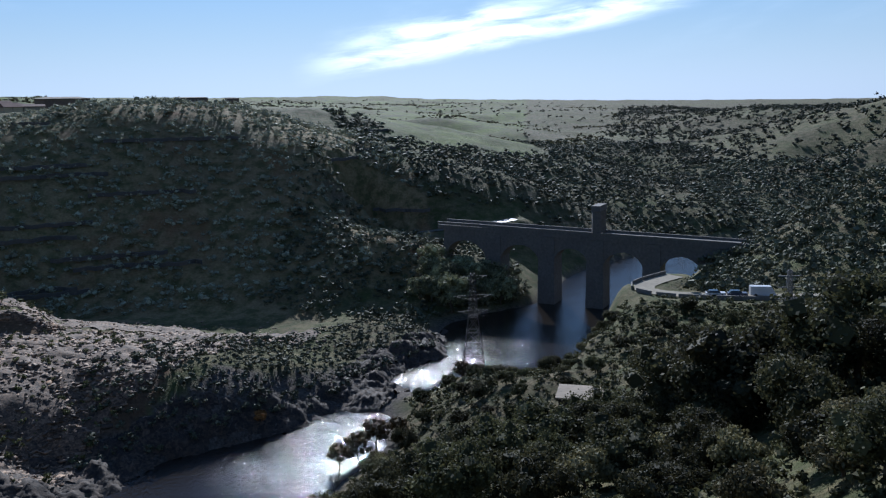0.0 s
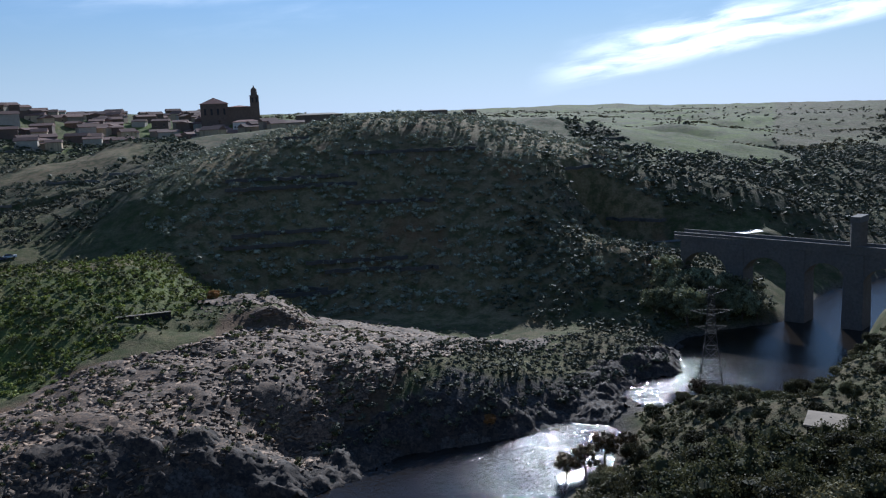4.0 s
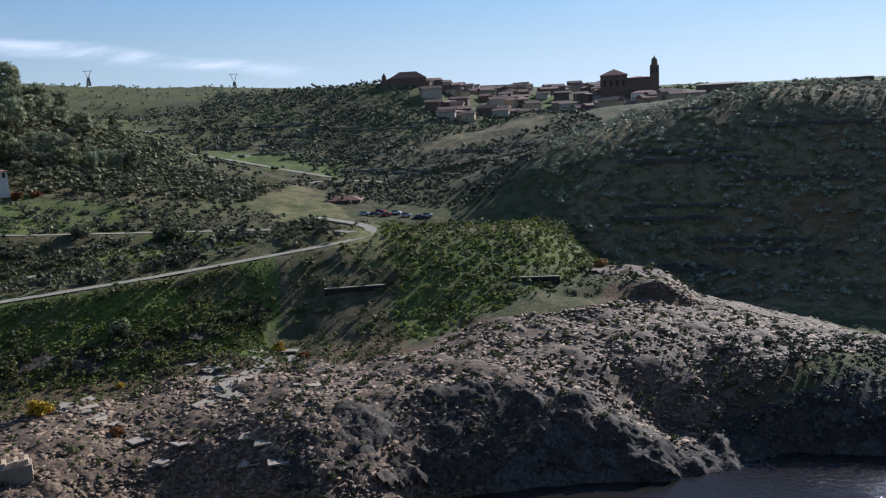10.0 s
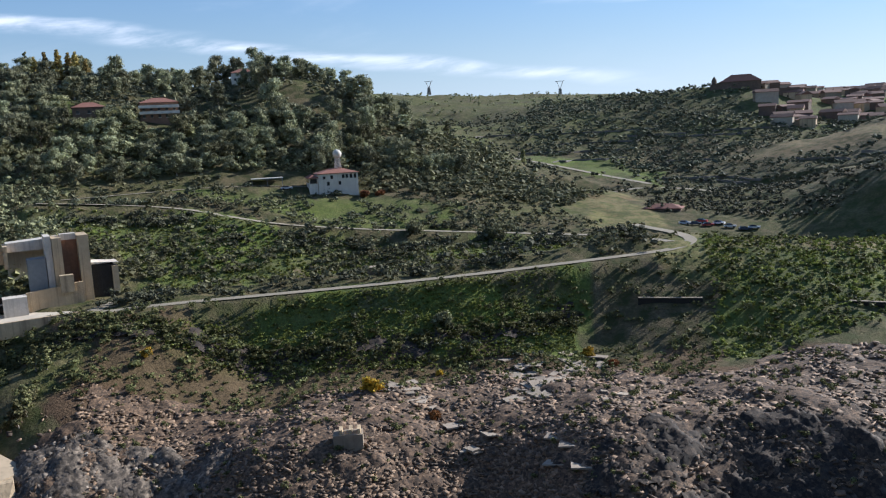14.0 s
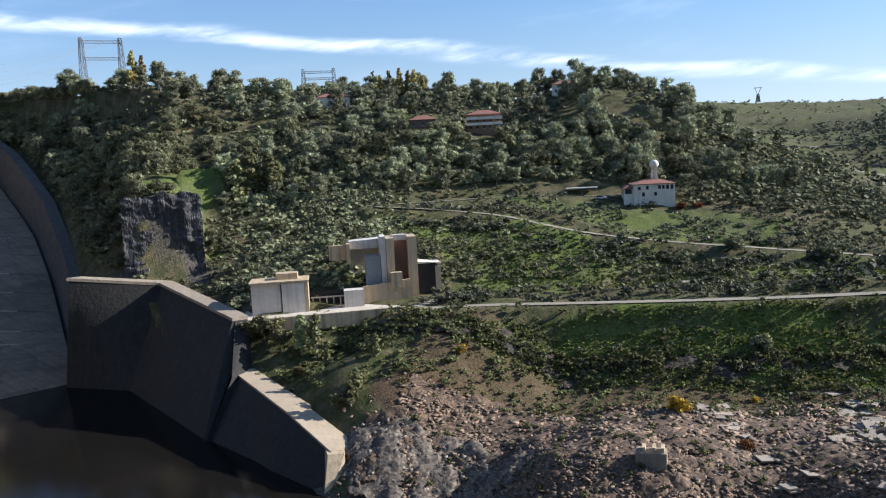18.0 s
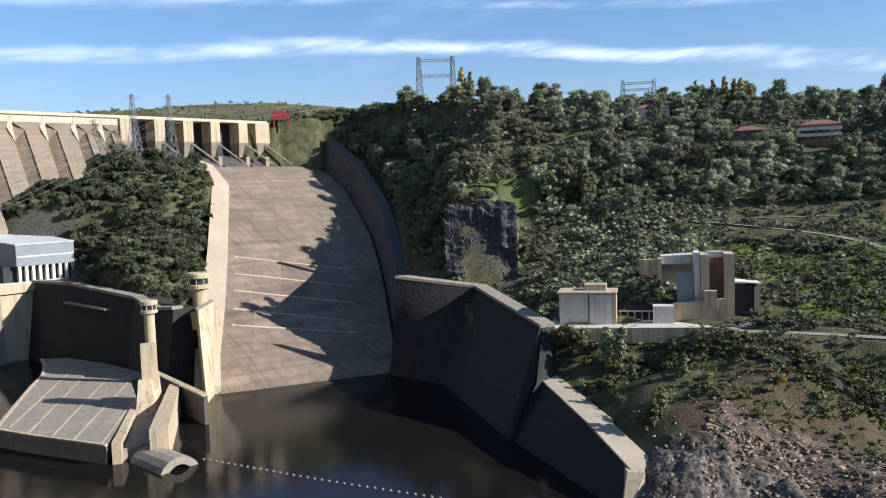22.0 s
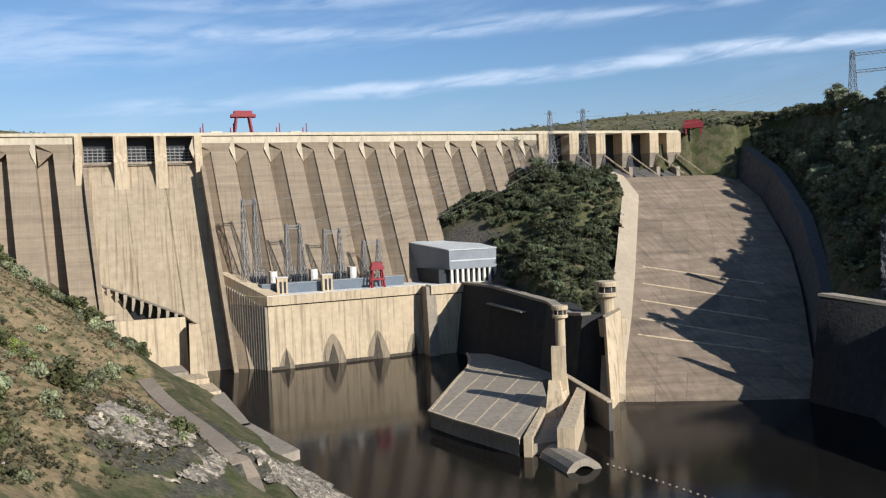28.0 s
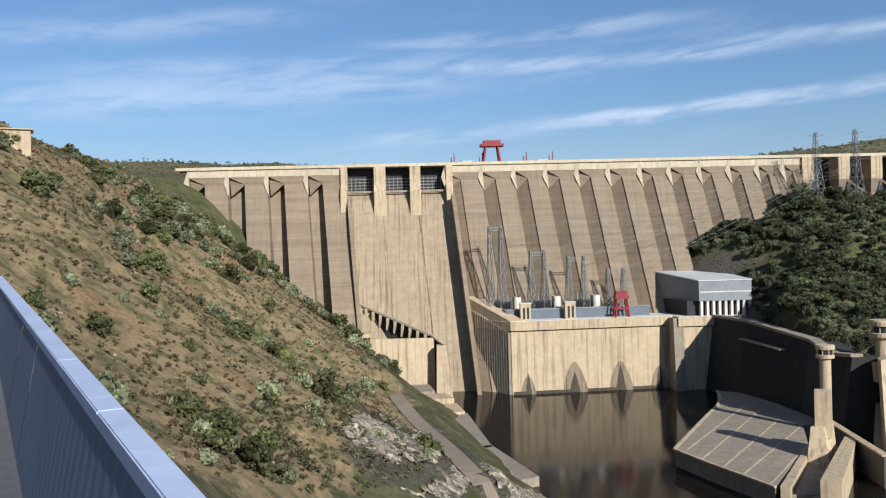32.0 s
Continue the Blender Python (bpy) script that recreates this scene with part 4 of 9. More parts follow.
# the three gated bays over the main spillway
OGEE = [(-5, 91.8), (-1, 91.6), (2, 90.4), (5, 87.5), (9, 81), (14, 70), (20, 55), (27, 36), (32, 22), (36, 10), (40, -5)]
spillway = thing("spillway", dam_at(-25, 20, 0), "pale water-stained spillway face below three gates", "spillway", kind="structure")
for s0, s1 in ((-48, -35), (-29.4, -17.6), (-12.4, 0)):
    bm = bmesh.new()
    top = [[bm.verts.new(dam_at(s + lean(z) * 0.9, n, z)) for n, z in OGEE] for s in np.linspace(s0 - 2.9, s1 + 2.9, 7)]
    for c0, c1 in zip(top, top[1:]):
        for i in range(len(OGEE) - 1):
            bm.faces.new((c0[i], c0[i + 1], c1[i + 1], c1[i]))
    under("spillway_face", bm, M_SPILL, spillway, smooth=True)
    gate = thing("sluice_gate", dam_at((s0 + s1) / 2, -2, 92), "closed dark steel sluice gate with ribs", "sluice gate", "sluice gates of the dam")
    bm = bmesh.new()
    slab(bm, s0 - 0.5, s1 + 0.5, -3.4, -3, 91.6, 104.1)
    under("skin_plate", bm, M_BLACK, gate)
    for z in np.arange(92.5, 100, 1.5):
        bm = bmesh.new()
        slab(bm, s0, s1, -3, -2.4, z, z + 0.35)
        under("girder", bm, M_STEEL, gate)
    for s in np.arange(s0 + 1.5, s1 - 0.5, 2.1):
        bm = bmesh.new()
        slab(bm, s, s + 0.3, -3, -2.5, 91.8, 99.5)
        under("stiffener", bm, M_STEEL, gate)
    bm = bmesh.new()
    slab(bm, s0 - 0.5, s1 + 0.5, 2.6, 3.6, 91.6, 92.6)
    under("sill_beam", bm, M_GREYC, spillway)
    bm = bmesh.new()
    slab(bm, s0 - 0.5, s1 + 0.5, -6.5, -5.9, 60, 97)
    under("upstream_wall", bm, M_BLACK, spillway)
for s0, s1 in ((-51, -48), (-35, -29.4), (-17.6, -12.4), (0, 3.2)):
    bm = bmesh.new()
    solid(bm, [(s0, -7, 80), (s1, -7, 80), (s1, 9.5, 80), (s0, 9.5, 80), (s0, -7, 92), (s1, -7, 92), (s1, 8, 92), (s0, 8, 92)])
    solid(bm, [(s0, -7, 92), (s1, -7, 92), (s1, 8, 92), (s0, 8, 92), (s0, -7, 96), (s1, -7, 96), (s1, 4.6, 96), (s0, 4.6, 96)])
    slab(bm, s0, s1, -7, 4.6, 96, 104.2)
    under("gate_pier", bm, M_PALE, spillway)
for s, proud in ((-48.7, 3.0), (1, 9.5)):
    bm = bmesh.new()
    for (n0, z0), (n1, z1) in zip(OGEE[3:], OGEE[4:]):
        a0, a1 = s + lean(z0) * 0.9, s + lean(z1) * 0.9
        solid(bm, [(a0, n0 - 4, z0 - 3), (a0 + 1.8, n0 - 4, z0 - 3), (a1 + 1.8, n1 - 4, z1 - 3), (a1, n1 - 4, z1 - 3), (a0, n0 + proud, z0 + 2.2), (a0 + 1.8, n0 + proud, z0 + 2.2), (a1 + 1.8, n1 + proud, z1 + 2.2), (a1, n1 + proud, z1 + 2.2)])
    under("training_wall", bm, M_DAM, spillway)

# the flip structure, walls and gauge tower at the foot of the north bank
foot = thing("stilling_wall", dam_at(-20, 45, 0), "pale concrete stilling basin wall carrying a ribbed walkway", "wall", kind="structure")
WALK = [(-44, 24, 40), (-11, 44, 26.5), (-5.5, 54, 23)]
for a, b in zip(WALK, WALK[1:]):
    bm = bmesh.new()
    solid(bm, [(a[0], a[1] - 1.2, a[2] - 0.8), (a[0], a[1] + 1.2, a[2] - 0.8), (b[0], b[1] + 1.2, b[2] - 0.8), (b[0], b[1] - 1.2, b[2] - 0.8), (a[0], a[1] - 1.2, a[2]), (a[0], a[1] + 1.2, a[2]), (b[0], b[1] + 1.2, b[2]), (b[0], b[1] - 1.2, b[2])])
    under("walkway", bm, M_GREYC, foot)
    # wall under the walkway, its shadow put into the dark tone
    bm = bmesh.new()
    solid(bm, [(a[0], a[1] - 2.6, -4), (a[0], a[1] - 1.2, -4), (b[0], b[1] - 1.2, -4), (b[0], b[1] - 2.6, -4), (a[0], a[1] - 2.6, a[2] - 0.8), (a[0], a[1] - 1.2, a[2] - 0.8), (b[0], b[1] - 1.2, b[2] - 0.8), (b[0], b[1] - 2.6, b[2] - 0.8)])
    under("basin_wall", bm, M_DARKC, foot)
for i in range(10):
    f = (i + 0.4) / 10
    s, n, z = (WALK[0][k] + f * (WALK[1][k] - WALK[0][k]) for k in range(3))
    bm = bmesh.new()
    solid(bm, [(s - 0.9, n - 1.2, z - 6.5), (s - 0.1, n - 1.2, z - 6.5), (s - 0.1, n - 0.7, z - 6.5), (s - 0.9, n - 0.7, z - 6.5), (s - 0.5, n - 1.2, z - 2.6), (s + 0.8, n - 1.2, z - 2.6), (s + 0.8, n + 1.7, z - 2.6), (s - 0.5, n + 1.7, z - 2.6)])
    solid(bm, [(s - 0.5, n - 1.2, z - 2.6), (s + 0.8, n - 1.2, z - 2.6), (s + 0.8, n + 1.7, z - 2.6), (s - 0.5, n + 1.7, z - 2.6), (s - 0.5, n - 1.2, z - 0.85), (s + 0.8, n - 1.2, z - 0.85), (s + 0.8, n + 2.6, z - 0.85), (s - 0.5, n + 2.6, z - 0.85)])
    under("bracket", bm, M_BAND, foot)
bm = bmesh.new()
solid(bm, [(-42, 51, 2), (-42, 53, 2), (-9, 49, -3), (-9, 46.5, -3), (-42, 51, 26), (-42, 53, 26), (-9, 48, 25.2), (-9, 46.5, 25.2)])
under("white_wall", bm, M_PALE, foot)
bm = bmesh.new()
solid(bm, [(-9, 50, -4), (-9, 57, -4), (-1.5, 57, -4), (-1.5, 50, -4), (-8.3, 51.5, 22.8), (-8.3, 56, 22.8), (-4.4, 56, 22.8), (-4.4, 51.5, 22.8)])
under("end_pillar", bm, M_PALE, foot)
for c, mat in (([(-33, 56, 6), (-12, 56, 6), (-10, 72, 6), (-30, 76, 6)], M_GREYC), ([(-24, 72, 5), (-6, 72, 5), (-3, 84, 5), (-20, 86, 5)], M_PALE), ([(-20, 84, 3), (-2, 84, 3), (0, 100, 3), (-14, 104, 3)], M_PALE), ([(-14, 100, 2), (1, 98, 2), (5, 150, 2), (-5, 154, 2)], M_GREYC), ([(-5, 150, 2), (5, 148, 2), (14, 184, 2), (6, 188, 2)], M_GREYC)):
    bm = bmesh.new()
    prism(bm, [q[:2] for q in c], -4, c[0][2] + 0.6, dam_at)
    under("quay_step", bm, mat, foot)


def round_tower(name, s, n, z0, z1, r, head, label):
    t = thing(name, dam_at(s, n, z0), label, "tower", "round towers of the dam")
    bm = bmesh.new()
    turned(bm, [(r * 0.62, z0 - 4), (r * 0.62, z1 - head)], s, n, 20, dam_at)
    under("shaft", bm, M_PALE, t, smooth=False)
    bm = bmesh.new()
    turned(bm, [(r * 0.66, z1 - head * 1.12), (r, z1 - head), (r, z1 - head * 0.78), (r * 0.9, z1 - head * 0.74)], s, n, 20, dam_at)
    under("collar", bm, M_PALE, t)
    bm = bmesh.new()
    turned(bm, [(r * 0.8, z1 - head * 0.76), (r * 0.8, z1 - head * 0.34)], s, n, 20, dam_at)
    under("window_band", bm, M_BLACK, t)
    for k in range(8):
        a = 2 * math.pi * k / 8
        bm = bmesh.new()
        turned(bm, [(0.2, z1 - head * 0.76), (0.2, z1 - head * 0.34)], s + 0.84 * r * math.cos(a), n + 0.84 * r * math.sin(a), 6, dam_at)
        under("mullion", bm, M_PALE, t)
    bm = bmesh.new()
    turned(bm, [(r * 1.04, z1 - head * 0.34), (r * 1.06, z1 - head * 0.1), (r * 0.98, z1)], s, n, 20, dam_at)
    under("roof", bm, M_PALE, t)


round_tower("gauge_tower", -38.3, 75.5, 19, 31, 3.6, 4.4, "small round concrete gauge tower with a window band")
round_tower("gauge_tower", 126.2, 155.4, 25, 38.6, 3.7, 5.2, "round concrete control tower on the chute wall")
round_tower("gauge_tower", 107.5, 156, 2, 31.6, 2.7, 4.0, "slim round concrete control tower above the basin")

# ---- powerhouse ----
ph = thing("powerhouse", dam_at(70, 40, 0), "stained pale concrete powerhouse rising from the water", "powerhouse", kind="structure")
bm = bmesh.new()
prism(bm, [(24, 51.6), (92, 46.8), (96, 46.6), (96, 54), (128, 52), (133, 20), (6, 12), (4.5, 21)], -5, 27, dam_at)
under("wall", bm, M_PALE, ph)
bm = bmesh.new()
prism(bm, [(23.7, 52.6), (92, 47.8), (96, 47.6), (96, 55), (129, 53), (133.5, 20), (5.5, 11.5), (3.8, 21)], 27.6, 31.4, dam_at)
under("parapet", bm, M_PALE, ph)
# black strip drawn as the shadow line under the parapet
bm = bmesh.new()
prism(bm, [(24.5, 51.3), (92, 46.5), (95.6, 46.2), (95.6, 53.6), (128, 51.6), (132.5, 20), (6.5, 12), (5, 21)], 27, 27.6, dam_at)
under("joint_band", bm, M_BLACK, ph)
bm = bmesh.new()
prism(bm, [(24.5, 51.2), (92, 46.4), (96.5, 46), (96.5, 53.6), (128, 51.6), (132.5, 20), (6.5, 12), (5, 21)], 31.4, 31.55, dam_at)
under("deck", bm, M_WHITE, ph)
bm = bmesh.new()  # added slope along the side wall, standing in for a deeper level deck
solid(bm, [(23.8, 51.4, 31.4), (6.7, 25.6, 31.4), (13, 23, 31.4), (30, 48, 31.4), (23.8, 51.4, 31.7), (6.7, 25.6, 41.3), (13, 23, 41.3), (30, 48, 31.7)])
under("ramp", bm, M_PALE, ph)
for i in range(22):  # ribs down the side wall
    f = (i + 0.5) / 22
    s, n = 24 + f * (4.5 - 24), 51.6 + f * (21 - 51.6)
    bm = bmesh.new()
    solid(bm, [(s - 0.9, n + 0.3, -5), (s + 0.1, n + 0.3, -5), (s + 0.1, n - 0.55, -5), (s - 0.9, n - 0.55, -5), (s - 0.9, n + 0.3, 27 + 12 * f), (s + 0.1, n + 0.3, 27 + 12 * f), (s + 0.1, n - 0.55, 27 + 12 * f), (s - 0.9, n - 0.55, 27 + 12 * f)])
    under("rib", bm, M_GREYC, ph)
M_STAIN = surface("stained_outlet_concrete", (0.24, 0.18, 0.11), (0.36, 0.275, 0.175), 1.2, 0.9, 0.3, 0.9, (0.06, 0.05, 0.04))
M_WET = surface("wet_algae_concrete", (0.05, 0.038, 0.024), (0.12, 0.092, 0.06), 1.0, 0.95, 0.3, 0.9, (0.02, 0.018, 0.015))
for s, r, dark in ((31, 3.2, 1), (51.5, 5.6, 0), (72, 5.4, 1), (89.5, 4.0, 1)):
    n = 51.6 - (s - 24) * 4.8 / 68
    bm = bmesh.new()
    arc = [(s - r, -4)] + [(s - r * math.cos(math.pi * k / 14), 1.5 + 11.5 * (r / 5.5) * (1 - abs(math.cos(math.pi * k / 14)) ** 1.7)) for k in range(15)] + [(s + r, -4)]
    lo = [bm.verts.new(dam_at(a, n - 0.4, z)) for a, z in arc]
    hi = [bm.verts.new(dam_at(a, n + 0.35, z)) for a, z in arc]
    bm.faces.new(hi)
    for i in range(len(arc)):
        j = (i + 1) % len(arc)
        bm.faces.new((lo[i], lo[j], hi[j], hi[i]))
    under("outlet_arch", bm, M_STAIN, ph)
    bm = bmesh.new()
    arc = [(s - r * 0.4, -3)] + [(s - r * 0.4 * math.cos(math.pi * k / 10), 1 + (10.5 if dark else 8) * (r / 5.5) ** 0.5 * (1 - abs(math.cos(math.pi * k / 10)) ** 1.2)) for k in range(11)] + [(s + r * 0.4, -3)]
    lo = [bm.verts.new(dam_at(a, n, z)) for a, z in arc]
    hi = [bm.verts.new(dam_at(a, n + 0.42, z)) for a, z in arc]
    bm.faces.new(hi)
    for i in range(len(arc)):
        j = (i + 1) % len(arc)
        bm.faces.new((lo[i], lo[j], hi[j], hi[i]))
    under("outlet_stain", bm, M_WET, ph)
bm = bmesh.new()
prism(bm, [(24.6, 51.9), (91, 47.2), (91, 46), (24.6, 50)], -5, 1.3, dam_at)
under("waterline", bm, M_WET, ph)
bm = bmesh.new()
solid(bm, [(94, 46, -5), (98.5, 46, -5), (98.5, 57, -5), (94, 57, -5), (94, 46, 31), (98.5, 46, 31), (98.5, 54, 31), (94, 54, 31)])
under("corner_pier", bm, M_GREYC, ph)

hall = thing("machine_hall", dam_at(115, 38, 31), "machine hall with grey cladding, pale roof and white pillars", "hall")
# black body whose colour gives the shade behind the pillars
bm = bmesh.new()
prism(bm, [(102, 49), (127, 49), (124, 22), (97, 22)], 31.55, 38, dam_at)
under("ground_floor", bm, M_BLACK, hall)
bm = bmesh.new()
prism(bm, [(106.3, 52), (129.6, 52), (124, 21), (96, 21)], 38, [46.6, 46.6, 50, 50], dam_at)
under("cladding", bm, M_CLAD, hall)
bm = bmesh.new()
prism(bm, [(106.0, 52.3), (129.9, 52.3), (124.2, 20.7), (95.7, 20.7)], [46.65, 46.65, 50.05, 50.05], [47.1, 47.1, 50.5, 50.5], dam_at)
under("roof", bm, M_ROOFW, hall)
bm = bmesh.new()
slab(bm, 106.6, 129.4, 52, 52.15, 41.6, 42.2)
under("trim_band", bm, M_ROOFW, hall)
for i in range(9):
    s = 107 + i * 2.68
    bm = bmesh.new()
    slab(bm, s, s + 1.1, 50.6, 51.8, 31.5, 38)
    under("pillar", bm, M_WHITE, hall)
for i in range(12):
    n, f = 48 - i * 2.3, i / 12
    s = 105.4 - f * 8.5
    bm = bmesh.new()
    slab(bm, s - 0.5, s + 0.4, n, n + 0.9, 31.5, 38)
    under("side_pillar", bm, M_GREYC, hall)
bm = bmesh.new()
slab(bm, 128, 133, 30, 46, 31, 40)
under("annex", bm, M_PALE, hall)

hood = thing("stair_hood", dam_at(31, 45, 31.5), "small concrete stair tower on the powerhouse deck", "stair tower", "stair towers on the deck")
bm = bmesh.new()
slab(bm, 29, 33.6, 43, 46.6, 31.5, 38.6)
under("shell", bm, M_PALE, hood)
bm = bmesh.new()
slab(bm, 30, 31, 46.6, 46.66, 32, 37)
slab(bm, 31.8, 32.8, 46.6, 46.66, 32, 37)
under("opening", bm, M_BLACK, hood)
bm = bmesh.new()
slab(bm, 28.8, 33.8, 42.8, 46.8, 38.6, 39)
under("cap", bm, M_WHITE, hood)
copy_thing(hood, Matrix.Translation(Vector(dam_at(51, 43.6, 31.5))))

M_DECKB = surface("blue_grey_sheet", (0.1, 0.12, 0.14), (0.15, 0.17, 0.19), 1.0, 0.6, 0.05)
ctrl = thing("control_block", dam_at(60, 40, 31.5), "long low blue-grey control block on the powerhouse deck", "control block")
bm = bmesh.new()
prism(bm, [(23, 42.4), (88, 40), (88, 37.4), (22, 38.6)], 31.5, 35.6, dam_at)
under("body", bm, M_DECKB, ctrl)
bm = bmesh.new()
prism(bm, [(22.8, 42.6), (88.2, 40.2), (88.2, 37.2), (21.8, 38.4)], 35.6, 36.0, dam_at)
under("roof", bm, M_CLAD, ctrl)

bay = thing("transformer", dam_at(24, 34, 36), "grey transformer beside a white fire wall", "transformer", "transformers behind the powerhouse")
bm = bmesh.new()
slab(bm, 27.6, 28.6, 31, 37.2, 31.5, 41)
slab(bm, 27.6, 30.6, 36.4, 37.2, 31.5, 41)
under("fire_wall", bm, M_WHITE, bay)
bm = bmesh.new()
slab(bm, 19.5, 26.5, 31.5, 35.5, 33, 39)
for k in range(6):
    slab(bm, 20 + k * 1.1, 20.5 + k * 1.1, 35.5, 36.5, 34, 38.4)
under("tank", bm, M_BLACK, bay)
for k in range(3):
    bm = bmesh.new()
    turned(bm, [(0.35, 39), (0.5, 39.6), (0.3, 40), (0.5, 40.6), (0.25, 41), (0.4, 41.6), (0.12, 42.4)], 21 + k * 2.1, 33.4, 8, dam_at)
    under("bushing", bm, M_STEEL, bay)
for ds in (18, 36):
    copy_thing(bay, Matrix.Translation(Vector(dam_at(24 + ds, 34 - ds * 0.02, 36))))


def lattice_mast(bm, base, top, w0, w1, bays, thick):
    """Four legs with crossed bracing from a square foot to a square top."""
    b, t = Vector(base), Vector(top)
    lv = []
    for i in range(bays + 1):
        f = i / bays
        w = (w0 + f * (w1 - w0)) / 2
        c = b.lerp(t, f)
        lv.append([c + Vector((dx * w, dy * w, 0)) for dx, dy in ((-1, -1), (1, -1), (1, 1), (-1, 1))])
    for r0, r1 in zip(lv, lv[1:]):
        for i in range(4):
            j = (i + 1) % 4
            beam(bm, r0[i], r1[i], thick * 1.3)
            beam(bm, r0[i], r1[j], thick)
            beam(bm, r0[j], r1[i], thick)
            beam(bm, r1[i], r1[j], thick)


def gantry(s, n, z0, height, span):
    g = thing("line_gantry", dam_at(s, n, z0), "grey steel lattice gantry carrying power lines over the transformers", "gantry", "gantries behind the powerhouse")
    for ds in (0, span):
        bm = bmesh.new()
        lattice_mast(bm, dam_at(s + ds, n, z0), dam_at(s + ds, n, z0 + height), 3.6, 0.9, 9, 0.15)
        under("mast", bm, M_STEEL, g)
    bm = bmesh.new()
    for dz in (-2.2, -0.9):
        beam(bm, dam_at(s, n, z0 + height + dz), dam_at(s + span, n, z0 + height + dz), 0.25)
    for k in range(5):
        f0, f1 = k / 5, (k + 1) / 5
        beam(bm, dam_at(s + span * f0, n, z0 + height - 2.2), dam_at(s + span * f1, n, z0 + height - 0.9), 0.18)
    under("crossbeam", bm, M_STEEL, g)


for s, n, h, sp in ((17.5, 34, 42, 5), (36, 34, 30.3, 6), (53, 34, 27.3, 7), (71, 34, 21.3, 7)):
    gantry(s, n, 31.5, h, sp)

crane = thing("gantry_crane", dam_at(74, 45, 31.5), "small red gantry crane on the powerhouse deck", "gantry crane")
for ds in (-3, 3):
    for dn in (-2, 2):
        bm = bmesh.new()
        beam(bm, dam_at(74 + ds, 44.5 + dn, 31.5), dam_at(74 + ds * 0.72, 44.5 + dn * 0.7, 40), 0.7)
        under("leg", bm, M_RED, crane)
bm = bmesh.new()
slab(bm, 71, 77, 42.4, 46.6, 39.6, 41.2)
slab(bm, 71.5, 76.5, 43, 46, 41.2, 43)
under("trolley", bm, M_RED, crane)
bm = bmesh.new()
slab(bm, 70.8, 77.2, 46.2, 46.8, 35, 35.8)
slab(bm, 70.8, 77.2, 42.2, 42.8, 35, 35.8)
under("tie", bm, M_RED, crane)

# ---- gated side spillway and its chute ----
side = thing("side_spillway", dam_at(225, 10, 60), "side spillway with gate piers above a long stained concrete chute", "spillway", kind="structure")
for s in (180, 198.4, 214.9, 231.4, 249.3, 262.5):
    bm = bmesh.new()
    w = 2.9 if s < 262 else 4.8
    slab(bm, s - w, s + w, -7, 4.5, 93, 104.2)
    under("gate_pier", bm, M_PALE, side)
    bm = bmesh.new()
    solid(bm, [(s - 1.5, -7, 85), (s + 1.5, -7, 85), (s + 1.5, 1.5, 85), (s - 1.5, 1.5, 85), (s - w, -7, 93), (s + w, -7, 93), (s + w, 4.4, 93), (s - w, 4.4, 93)])
    slab(bm, s - 1.2, s + 1.2, -7, 8, 72, 85)
    under("pier_foot", bm, M_GREYC, side)
    if s > 190:
        bm = bmesh.new()
        beam(bm, dam_at(s + 2, 4.5, 92), dam_at(s + 11, 16, 80.5), 0.7)
        under("bay_kerb", bm, M_PALE, side)
for s0, s1 in ((182.4, 196), (200.8, 212.5), (217.3, 229), (233.8, 246.9), (251.7, 258)):
    bm = bmesh.new()
    slab(bm, s0 - 0.6, s1 + 0.6, -6, -5, 78, 104.1)
    slab(bm, s0 - 0.6, s1 + 0.6, -5, -4.2, 84, 85)
    under("radial_gate", bm, M_BLACK, side)
    bm = bmesh.new()
    solid(bm, [(s0 - 1, -5, 72), (s1 + 1, -5, 72), (s1 + 1, 16, 72), (s0 - 1, 16, 72), (s0 - 1, -5, 86), (s1 + 1, -5, 86), (s1 + 1, 10, 80), (s0 - 1, 10, 80)])
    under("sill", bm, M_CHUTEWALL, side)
bm = bmesh.new()
solid(bm, [(176, 6, 70), (178, 6, 70), (222, 15, 72), (221, 17, 72), (176, 6, 84.5), (178, 6, 84.5), (222, 15, 79.8), (221, 17, 79.8)])
under("guide_wall", bm, M_PALE, side)


def chute_row(f):
    k = min(int(f), len(CHUTE_LEFT) - 2)
    g = f - k
    l = [CHUTE_LEFT[k][i] * (1 - g) + CHUTE_LEFT[k + 1][i] * g for i in range(3)]
    r = [CHUTE_RIGHT[k][i] * (1 - g) + CHUTE_RIGHT[k + 1][i] * g for i in range(3)]
    return l, r


chute = thing("chute", dam_at(200, 100, 0), "broad sloping chute of stained concrete slabs", "chute", kind="structure")
ROWS_DOWN = [0, 0.5, 1] + list(np.linspace(1.25, 8, 19))
for f0, f1 in zip(ROWS_DOWN, ROWS_DOWN[1:]):
    (l0, r0), (l1, r1) = chute_row(f0), chute_row(f1)
    for c in range(6):
        a, b = c / 6 + 0.0005, (c + 1) / 6 - 0.0005
        bm = bmesh.new()
        at = lambda l, r, g: [l[i] + (r[i] - l[i]) * g for i in range(3)]
        q = [at(l0, r0, a), at(l0, r0, b), at(l1, r1, b), at(l1, r1, a)]
        q[2], q[3] = [q[2][i] + 0.02 * (q[1][i] - q[2][i]) for i in range(3)], [q[3][i] + 0.02 * (q[0][i] - q[3][i]) for i in range(3)]
        solid(bm, [(*p[:2], p[2] - 0.8) for p in q] + q)
        under("slab", bm, M_CHUTE, chute)
bm = bmesh.new()
